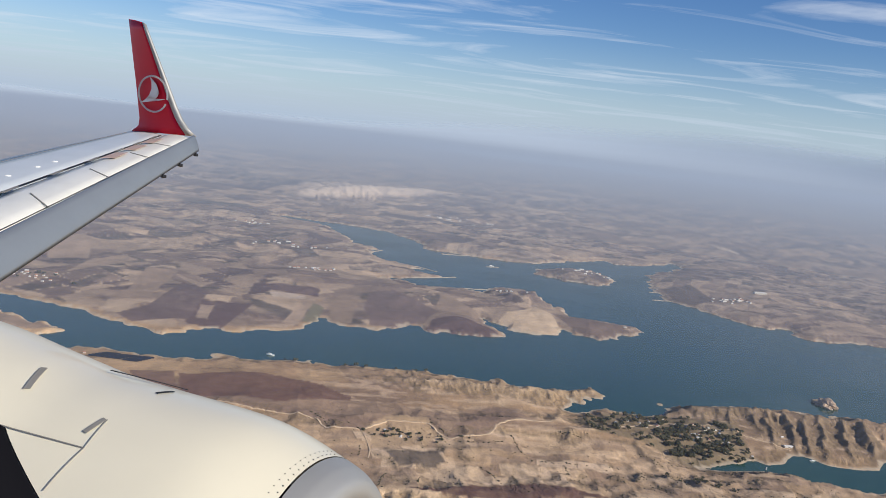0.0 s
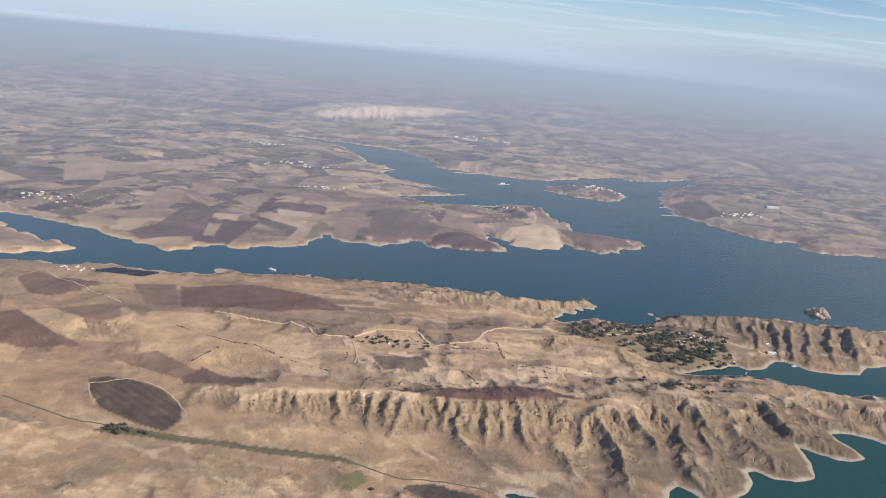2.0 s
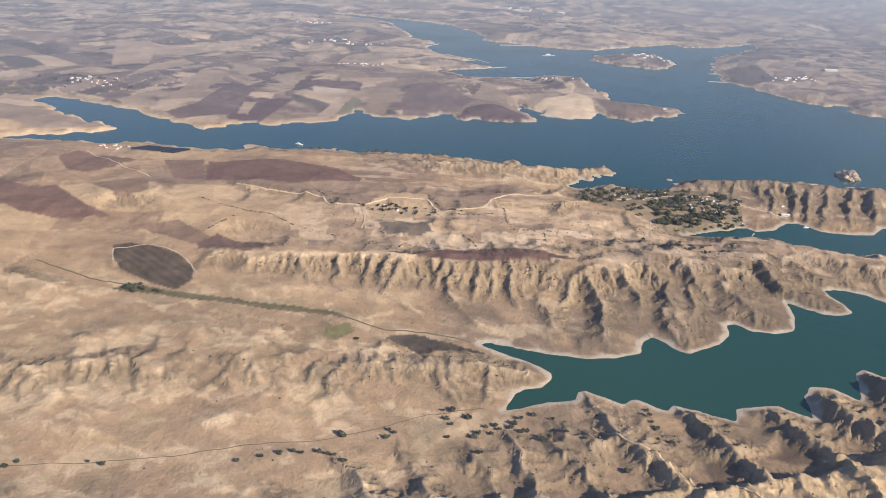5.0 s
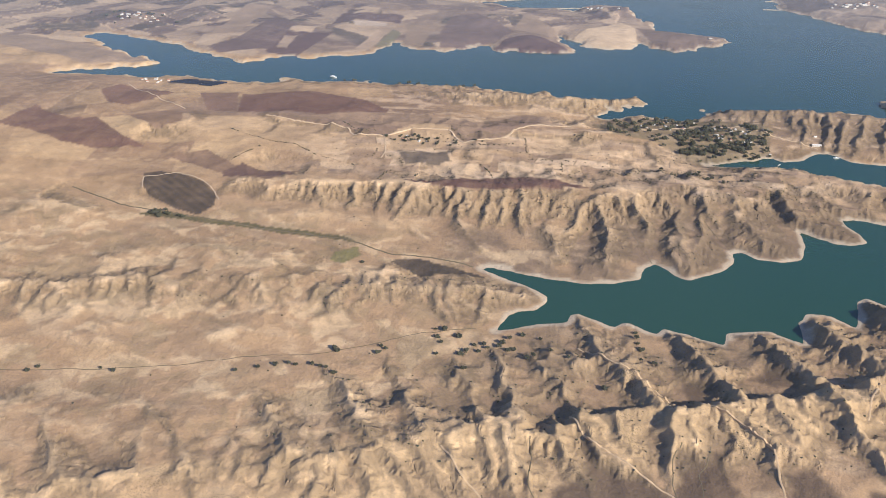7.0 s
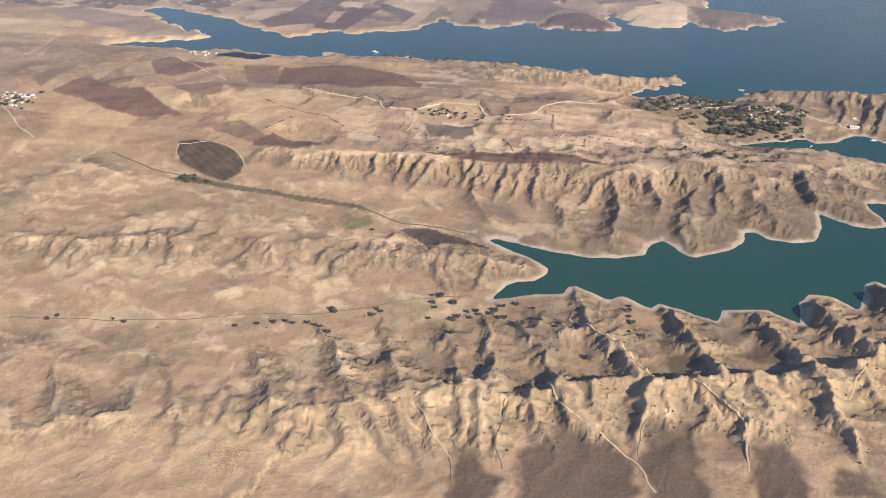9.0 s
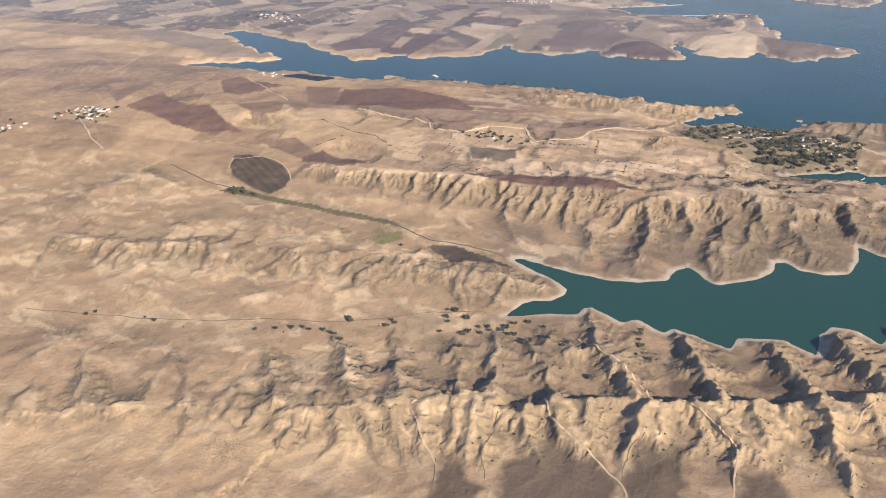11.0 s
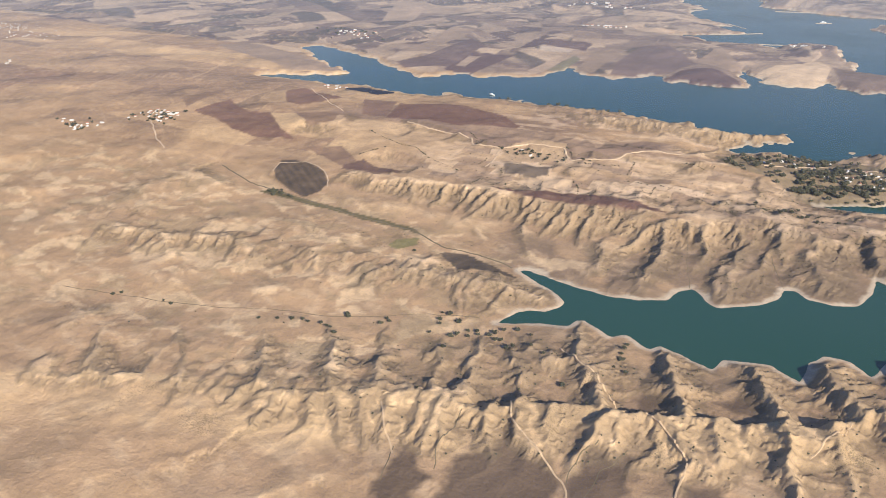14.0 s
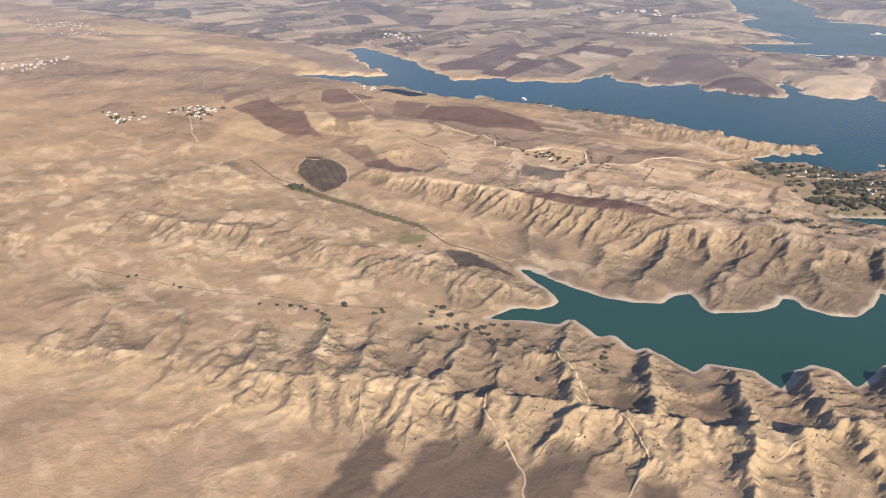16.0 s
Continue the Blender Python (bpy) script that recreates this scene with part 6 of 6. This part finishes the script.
array = make_array()
spots = [(-202 + i * 10.6 + j * 1.0, 499 + j * 2.6 + i * 0.4) for i in range(3) for j in range(6)]
for k, ((x, y), z) in enumerate(zip(spots, height(spots))):
    m = pose(x, y, float(z), 0, 0, 3)
    if k == 0:
        array.matrix_basis = m
    else:
        copy_thing(array, m)


def make_boat(length, label):
    root = tagged(new("boat"), label, "boat")
    bm = bmesh.new()
    rows = []
    for share, half, deck in ((-0.5, 0.13, 0.10), (-0.2, 0.16, 0.10), (0.2, 0.14, 0.11), (0.5, 0.01, 0.15)):
        rows.append([bm.verts.new((share * length, s * half * length * w, z * length)) for s, w, z in ((-1, 1, deck), (-1, 0.6, -0.02), (1, 0.6, -0.02), (1, 1, deck))])
    for a, b in zip(rows, rows[1:]):
        for j in range(4):
            bm.faces.new((a[j], a[(j + 1) % 4], b[(j + 1) % 4], b[j]))
    bm.faces.new(rows[0][::-1]); bm.faces.new(rows[-1])
    part("hull", bm, white, root)
    bm = bmesh.new(); block(bm, (length * 0.35, length * 0.18, length * 0.12), (-0.08 * length, 0, 0.1 * length)); part("cabin", bm, white, root)
    return root


for length, label, x, y, turn in ((6.0, "white barge on the lake near the shore", -106, 557, -15), (6.5, "white boat far out on the lake", 67, 1043, 20), (3.5, "small white boat moored in the bay", 233, 471, 12)):
    make_boat(length, label).matrix_world = pose(x, y, 0.0, 0, 0, turn)
jetty = tagged(new("jetty"), "small grey floating jetty at the bay shore", "jetty")
bm = bmesh.new(); block(bm, (0.6, 4.5, 0.25), (0, 0, -0.05)); part("deck", bm, plaster, jetty)
for k in (-1.6, 0, 1.6):
    bm = bmesh.new(); block(bm, (0.12, 0.12, 2.4), (0.28, k, -2.0)); part("post", bm, steel, jetty)
jetty.matrix_world = pose(198, 450, 0.0, 0, 0, -25)

# rock stack standing out of the lake off the point
stone = material("pale_rock", (0.40, 0.30, 0.22), rough=0.95, grain=0.3, scale=0.6, bump=0.6, bump_scale=2.0)
bm = bmesh.new()
bmesh.ops.create_icosphere(bm, subdivisions=4, radius=1.0)
for v in bm.verts:
    d = v.co.normalized()
    k = 1 + 0.35 * noise.fractal(d * 1.7, 0.6, 2.0, 4) + 0.12 * noise.noise(d * 6)
    v.co = Vector((d.x * 6.5 * k, d.y * 9.0 * k, max(d.z, -0.25) * 4.6 * k + d.x * 0.8))
me = bpy.data.meshes.new("rock_islet"); bm.to_mesh(me); bm.free(); me.materials.append(stone)
tagged(new("rock_islet", me), "bare pale rock islet standing in the lake", "rock").matrix_world = pose(292, 590, 0.0, 0, 0, 20)


# ---- low sand spits along the far arm of the lake
sand = material("bleached_sand", (0.44, 0.365, 0.28), rough=0.95, grain=0.15, scale=0.5)


def spit(line, width):
    """A low tapering bar of sand just above the water."""
    bm = bmesh.new()
    rows = []
    n = 14
    for k in range(n + 1):
        u = k / n * (len(line) - 1)
        i = min(int(u), len(line) - 2)
        a, b = Vector((*line[i], 0)), Vector((*line[i + 1], 0))
        c, d = a.lerp(b, u - i), (b - a).normalized()
        side = Vector((-d.y, d.x, 0))
        w = width * (1.1 - 0.85 * k / n) * (1 + 0.3 * noise.noise(c * 0.21))
        c = c + side * 1.6 * noise.noise(c * 0.13 + Vector((7, 1, 3)))
        rows.append([bm.verts.new(c + side * w * s + Vector((0, 0, z))) for s, z in ((-1, -0.2), (-0.6, 0.22), (0, 0.5), (0.6, 0.22), (1, -0.2))])
    for p, q in zip(rows, rows[1:]):
        for j in range(4):
            bm.faces.new((p[j], p[j + 1], q[j + 1], q[j])).smooth = True
    me = bpy.data.meshes.new("sand_spit"); bm.to_mesh(me); bm.free(); me.materials.append(sand)
    tagged(new("sand_spit", me), "low bleached sand spit running into the lake", "sand spit", "spits along the shore")


for line, width in (([(-46, 966), (-24, 978), (0, 957)], 3.0), ([(-64, 889), (-18, 908), (22, 937)], 2.6), ([(-98, 1024), (-74, 1070)], 5.0), ([(-114, 1086), (-88, 1095)], 5.0),
                    ([(3, 1096), (50, 1111)], 4.0), ([(274, 944), (246, 936)], 3.0), ([(276, 992), (254, 987)], 3.0), ([(60, 1034), (76, 1042)], 3.0), ([(30, 876), (58, 884)], 2.0)):
    spit(line, width)


# ---------------------------------------------------------------- the airliner's wing and engine beside the window, at the start of the flight
cream = material("cream_gloss_paint", (0.76, 0.705, 0.55), rough=0.35, grain=0.05, scale=1.2, coat=0.4)
wing_grey = material("wing_grey_paint", (0.54, 0.58, 0.61), rough=0.6, grain=0.08, scale=1.5, coat=0.2)
wing_white = material("wing_white_paint", (0.76, 0.75, 0.69), rough=0.55, grain=0.10, scale=1.8, coat=0.2)
bare_metal = material("polished_metal", (0.40, 0.395, 0.375), rough=0.5, metal=0.5, grain=0.06, scale=2.0)
dull_metal = material("slat_metal", (0.25, 0.275, 0.30), rough=0.5, metal=0.4, grain=0.08, scale=1.5)
red_paint = material("red_paint", (0.66, 0.006, 0.03), rough=0.5, grain=0.06, scale=1.0, spec=0.25)
emblem_white = material("emblem_white", (0.85, 0.84, 0.82), rough=0.4)
seam_dark = material("seam_rubber", (0.012, 0.012, 0.014), rough=0.7)
mark_grey = material("worn_marking", (0.22, 0.21, 0.19), rough=0.7, grain=0.2, scale=4.0)
stain = material("hydraulic_stain", (0.50, 0.36, 0.30), rough=0.6, grain=0.2, scale=2.0)

FOCUS = 1487.0


def at(px, py, depth):
    """A point of the aircraft, by its bearing from the window seat and its distance."""
    return Vector(((px - 784) / FOCUS * depth, (441 - py) / FOCUS * depth, -depth))


def solid(rows, thick, down=Vector((0, -1, 0)), smooth_it=True):
    """A skin through rows of points, given thickness downwards."""
    bm = bmesh.new()
    top = [[bm.verts.new(p) for p in r] for r in rows]
    low = [[bm.verts.new(p + down * thick) for p in r] for r in rows]
    n, m = len(rows), len(rows[0])
    for i in range(n - 1):
        for j in range(m - 1):
            bm.faces.new((top[i][j], top[i][j + 1], top[i + 1][j + 1], top[i + 1][j]))
            bm.faces.new((low[i][j], low[i + 1][j], low[i + 1][j + 1], low[i][j + 1]))
    for i in range(n - 1):
        for j, s in ((0, 1), (m - 1, -1)):
            q = (top[i][j], top[i + 1][j], low[i + 1][j], low[i][j])
            bm.faces.new(q if s > 0 else q[::-1])
    for j in range(m - 1):
        for i, s in ((0, -1), (n - 1, 1)):
            q = (top[i][j], top[i][j + 1], low[i][j + 1], low[i][j])
            bm.faces.new(q if s < 0 else q[::-1])
    bmesh.ops.recalc_face_normals(bm, faces=bm.faces)
    for f in bm.faces:
        f.smooth = smooth_it and len(rows) > 2
    return bm


def between(inner, outer, count):
    return [inner.lerp(outer, k / (count - 1)) for k in range(count)]


# chord lines of the wing, from the window side out to the tip
EDGE = {"back": (at(-70, 299, 11.4), at(236, 231, 18.2)), "seam": (at(-70, 371, 9.4), at(290, 240, 17.2)),
        "slat": (at(-70, 447, 8.0), at(337, 246, 16.6)), "front": (at(-70, 522, 7.4), at(352, 257, 16.4))}
wing = tagged(new("aircraft_wing"), "airliner wing with white upper panels and bare metal leading edge", "aircraft wing")
SPAN = 15


def chord(k, a, b, n, bulge):
    p, q = EDGE[a][0].lerp(EDGE[a][1], k), EDGE[b][0].lerp(EDGE[b][1], k)
    return [p.lerp(q, j / (n - 1)) + Vector((0, bulge * math.sin(math.pi * j / (n - 1)), 0)) for j in range(n)]


part("upper_skin", solid([chord(k / SPAN, "back", "seam", 5, 0.03) for k in range(SPAN + 1)], 0.12), wing_grey, wing, "pale blue-grey upper wing skin")
part("spoiler_panel", solid([chord(k / SPAN, "seam", "slat", 5, 0.05) for k in range(SPAN + 1)], 0.14), wing_white, wing, "stained white panel ahead of the seam")
bm = solid([[p + Vector((0.0, -0.06 * (j / 5) ** 2, 0.0)) for j, p in enumerate(chord(k / SPAN, "slat", "front", 6, 0.14))] for k in range(SPAN + 1)], 0.06)
part("slat", bm, dull_metal, wing, "bare metal leading-edge slat")


def strip(name, a, b, width, mat, parent, lift=0.012, label=""):
    """A thin straight strip lying on a skin."""
    side = (b - a).cross(Vector((0, 1, 0.35))).normalized() * width / 2
    up = Vector((0, lift, 0.004))
    return part(name, solid([[a - side + up, a + side + up], [b - side + up, b + side + up]], 0.006), mat, parent, label)


def on_wing(k, a, b, share, lift=0.05):
    p, q = EDGE[a][0].lerp(EDGE[a][1], k), EDGE[b][0].lerp(EDGE[b][1], k)
    return p.lerp(q, share) + Vector((0, lift, 0))


strip("seam", on_wing(0, "seam", "slat", 0.0, 0.01), on_wing(0.97, "seam", "slat", 0.0, 0.01), 0.05, seam_dark, wing, 0.02, "dark rubber seam along the span")
strip("seam", on_wing(0, "seam", "slat", 1.0, 0.01), on_wing(1.0, "seam", "slat", 1.0, 0.01), 0.015, seam_dark, wing, 0.02)
strip("seam", on_wing(0, "back", "seam", 0.16, 0.02), on_wing(0.9, "back", "seam", 0.16, 0.02), 0.02, mark_grey, wing, 0.02)
for k in (0.2, 0.44, 0.66, 0.82):
    strip("seam", on_wing(k, "seam", "slat", 0.45, 0.05), on_wing(k + 0.03, "slat", "front", 0.05, 0.02), 0.016, mark_grey, wing)
for k in (0.12, 0.3, 0.47, 0.62, 0.74, 0.86):
    strip("hinge_fairing", on_wing(k, "seam", "slat", 0.12, 0.05), on_wing(k + 0.05, "seam", "slat", 0.10, 0.05), 0.05, mark_grey, wing, 0.02, "small dark hinge fairing")
for k, s in ((0.55, 0.3), (0.68, 0.3), (0.8, 0.3)):
    strip("stain", on_wing(k, "seam", "slat", s, 0.055), on_wing(k + 0.08, "seam", "slat", s, 0.055), 0.22, stain, wing, 0.012, "reddish-brown fluid stain")
for k in (0.16, 0.28, 0.36):
    bm = bmesh.new(); bmesh.ops.create_uvsphere(bm, u_segments=8, v_segments=5, radius=0.05)
    for v in bm.verts:
        v.co = on_wing(k, "back", "seam", 0.62, 0.02) + Vector((v.co.x, v.co.y * 0.35, v.co.z))
    part("access_cap", bm, emblem_white, wing)
for k in (0.72, 0.84, 0.97):
    bm = bmesh.new(); block(bm, (0.05, 0.16, 0.05), (0, 0, 0))
    for v in bm.verts:
        v.co = on_wing(k, "slat", "front", 1.0, -0.12) + Vector((v.co.x, v.co.z - 0.05, v.co.y))
    part("static_wick", bm, seam_dark, wing)

# upturned winglet
OUTER = [(256, 41), (262, 58), (275, 92), (288, 126), (300, 158), (312, 190), (322, 212), (333, 228), (345, 241)]
INNER = [(228, 34), (230, 52), (234, 88), (238, 122), (242, 156), (245, 188), (247, 208), (245, 222), (234, 231)]
winglet = tagged(new("winglet"), "red upturned winglet with a white round bird emblem", "winglet")
rows, metal_rows = [], []
for (x0, y0), (x1, y1) in zip(INNER, OUTER):
    p, q = at(x0, y0, 17.9), at(x1, y1, 16.9)
    rows.append([p.lerp(q, k) + Vector((0, 0, 0.05 * math.sin(math.pi * k))) for k in (0, 0.25, 0.5, 0.75, 0.86)])
    metal_rows.append([p.lerp(q, k) + Vector((0, 0, 0.05 * math.sin(math.pi * k) - (0.10 if k == 1 else 0))) for k in (0.862, 0.9, 0.95, 1.0)])
part("fin", solid(rows, 0.10, Vector((-0.35, 0, -0.94))), red_paint, winglet)
part("leading_edge", solid(metal_rows, 0.09, Vector((-0.35, 0, -0.94))), bare_metal, winglet, "bare metal leading edge")


def face(px, py):
    """A point just proud of the winglet's face."""
    row = max(i for i in range(len(INNER) - 1) if INNER[i][1] <= py)
    f = (py - INNER[row][1]) / (INNER[row + 1][1] - INNER[row][1])
    x0 = INNER[row][0] + f * (INNER[row + 1][0] - INNER[row][0])
    x1 = OUTER[row][0] + f * (OUTER[row + 1][0] - OUTER[row][0])
    k = (px - x0) / (x1 - x0)
    return at(px, py, 17.9 - k - 0.05 * math.sin(math.pi * k) - 0.13)


bm = bmesh.new()
ring_in, ring_out = [], []
for k in range(41):
    a = math.radians(-20 + 345 * k / 40)
    ring_in.append(bm.verts.new(face(271 + 23.6 * math.cos(a) - 2.6 * math.sin(a), 166.5 - 30.0 * math.sin(a))))
    ring_out.append(bm.verts.new(face(271 + 27.0 * math.cos(a) - 2.6 * math.sin(a), 166.5 - 33.4 * math.sin(a))))
for k in range(40):
    bm.faces.new((ring_in[k], ring_out[k], ring_out[k + 1], ring_in[k + 1]))
made = bmesh.ops.solidify(bm, geom=bm.faces[:], thickness=0.01)
part("emblem_ring", bm, emblem_white, winglet, "white ring")
bm = bmesh.new()
bm.faces.new([bm.verts.new(face(x, y)) for x, y in ((265, 136), (271, 142), (277, 150), (280, 158), (281, 165), (279, 171), (275, 175), (293, 176), (280, 179), (264, 180), (248, 182), (257, 176), (264, 168), (268, 158), (268, 147))])
bmesh.ops.solidify(bm, geom=bm.faces[:], thickness=0.01)
part("emblem_bird", bm, emblem_white, winglet, "white bird-like shape")

# engine nacelle: turned about its own axis
NOSE, AXIS = Vector((-0.862, -2.236, -5.102)), Vector((0.85, -0.123, 0.302)).normalized()
UPWARD = (Vector((0, 1, 0)) - AXIS * AXIS.y).normalized()
SIDEWAYS = AXIS.cross(UPWARD)
PROFILE = [(-0.208, 0.790), (-0.194, 0.855), (-0.115, 0.919), (0.0, 0.965), (0.517, 1.104), (1.29, 1.149), (1.75, 1.175), (2.3, 1.25), (3.2, 1.36), (4.4, 1.3)]


def hull(s, degrees, lift=0.0):
    k = next(i for i in range(len(PROFILE) - 1) if s <= PROFILE[i + 1][0])
    (s0, r0), (s1, r1) = PROFILE[k], PROFILE[k + 1]
    r = r0 + (r1 - r0) * (s - s0) / (s1 - s0) + lift
    a = radians(degrees)
    return NOSE - AXIS * s + UPWARD * (r * math.cos(a)) + SIDEWAYS * (r * math.sin(a))


def turned(profile, segments=96):
    bm = bmesh.new()
    rings = []
    for s, r in profile:
        rings.append([bm.verts.new(NOSE - AXIS * s + UPWARD * (r * math.cos(a)) + SIDEWAYS * (r * math.sin(a))) for a in (2 * math.pi * k / segments for k in range(segments))])
    for p, q in zip(rings, rings[1:]):
        for k in range(segments):
            bm.faces.new((p[k], p[(k + 1) % segments], q[(k + 1) % segments], q[k])).smooth = True
    return bm


def eased(points, steps=6):
    """A rounder line through the profile's points."""
    out = []
    for i in range(len(points) - 1):
        p0, p1, p2, p3 = points[max(i - 1, 0)], points[i], points[i + 1], points[min(i + 2, len(points) - 1)]
        for k in range(steps):
            t = k / steps
            out.append(tuple(0.5 * (2 * p1[c] + (p2[c] - p0[c]) * t + (2 * p0[c] - 5 * p1[c] + 4 * p2[c] - p3[c]) * t * t + (3 * p1[c] - p0[c] - 3 * p2[c] + p3[c]) * t ** 3) for c in (0, 1)))
    return out + [points[-1]]


nacelle = tagged(new("engine_nacelle"), "large cream engine nacelle with a bare metal inlet lip", "aircraft engine")
part("cowl", turned(eased([(0.012, 0.968)] + PROFILE[4:])), cream, nacelle, "cream painted cowl")
part("inlet_lip", turned(eased([(0.0, 0.965), (-0.06, 0.944), (-0.115, 0.919), (-0.185, 0.868), (-0.208, 0.818), (-0.203, 0.772), (-0.166, 0.735), (-0.046, 0.717)])), bare_metal, nacelle, "polished metal inlet lip")
part("inlet_duct", turned([(-0.046, 0.717), (0.43, 0.735), (0.95, 0.735), (0.96, 0.02)]), seam_dark, nacelle, "dark inlet duct")


def patch_on(name, corners, mat, label="", lift=0.006):
    """A small curved patch on the cowl between two stations and angles."""
    (s0, a0), (s1, a1), half = corners
    bm = bmesh.new()
    d = Vector((s1 - s0, radians(a1 - a0), 0)); d.normalize()
    rows = []
    for k in range(7):
        s, a = s0 + (s1 - s0) * k / 6, a0 + (a1 - a0) * k / 6
        rows.append([bm.verts.new(hull(s + w * half * -d.y, a + math.degrees(w * half * d.x), lift)) for w in (-1, 1)])
    for p, q in zip(rows, rows[1:]):
        bm.faces.new((p[0], p[1], q[1], q[0]))
    bmesh.ops.recalc_face_normals(bm, faces=bm.faces)
    bmesh.ops.solidify(bm, geom=bm.faces[:], thickness=0.004)
    return part(name, bm, mat, nacelle, label)


patch_on("marking", ((1.87, 21), (1.98, 9), 0.02), mark_grey, "dark grey step marking")
patch_on("marking", ((1.26, 30), (1.23, 23), 0.016), mark_grey, "dark grey step marking")
patch_on("marking", ((1.21, 1), (1.18, -6), 0.010), seam_dark)
patch_on("seam", ((1.79, 36), (1.18, 35), 0.0028), mark_grey)
patch_on("seam", ((1.18, 35), (1.21, 23), 0.0015), mark_grey)
patch_on("seam", ((1.18, 35), (1.23, 50), 0.002), mark_grey)
patch_on("strake", ((1.71, -6), (1.18, -13), 0.008), seam_dark, "thin dark edge along the cowl's top", 0.02)
for k in range(30):
    bm = bmesh.new()
    bmesh.ops.create_icosphere(bm, subdivisions=1, radius=0.005)
    c = hull(0.035 + 0.04 * (k % 2), 32 - 1.7 * k, 0.001)
    for v in bm.verts:
        v.co = v.co + c
    part("rivet", bm, seam_dark, nacelle)

# dark edge of the cabin window
cabin_black = material("cabin_black", (0.006, 0.006, 0.008), rough=0.9, spec=0.05)
frame_edge = tagged(new("cabin_window_edge"), "dark rounded edge of the cabin window", "window edge")
rows = []
for k in range(13):
    a = k / 12
    p, q = at(2 + 74 * a ** 1.2, 752 + 150 * a, 0.30), at(-120, 760 + 190 * a, 0.28)
    rows.append([p, p.lerp(q, 0.3) + Vector((0, 0, 0.008)), q])
part("surround", solid(rows, 0.01, Vector((-0.3, -0.3, -0.9))), cabin_black, frame_edge)

SEAT = pose(2.853, -1.712, 170.074, 81.49, -6.528, 0.917) @ Matrix.Scale(0.1, 4)
for thing in (wing, winglet, nacelle, frame_edge):
    thing.matrix_world = SEAT
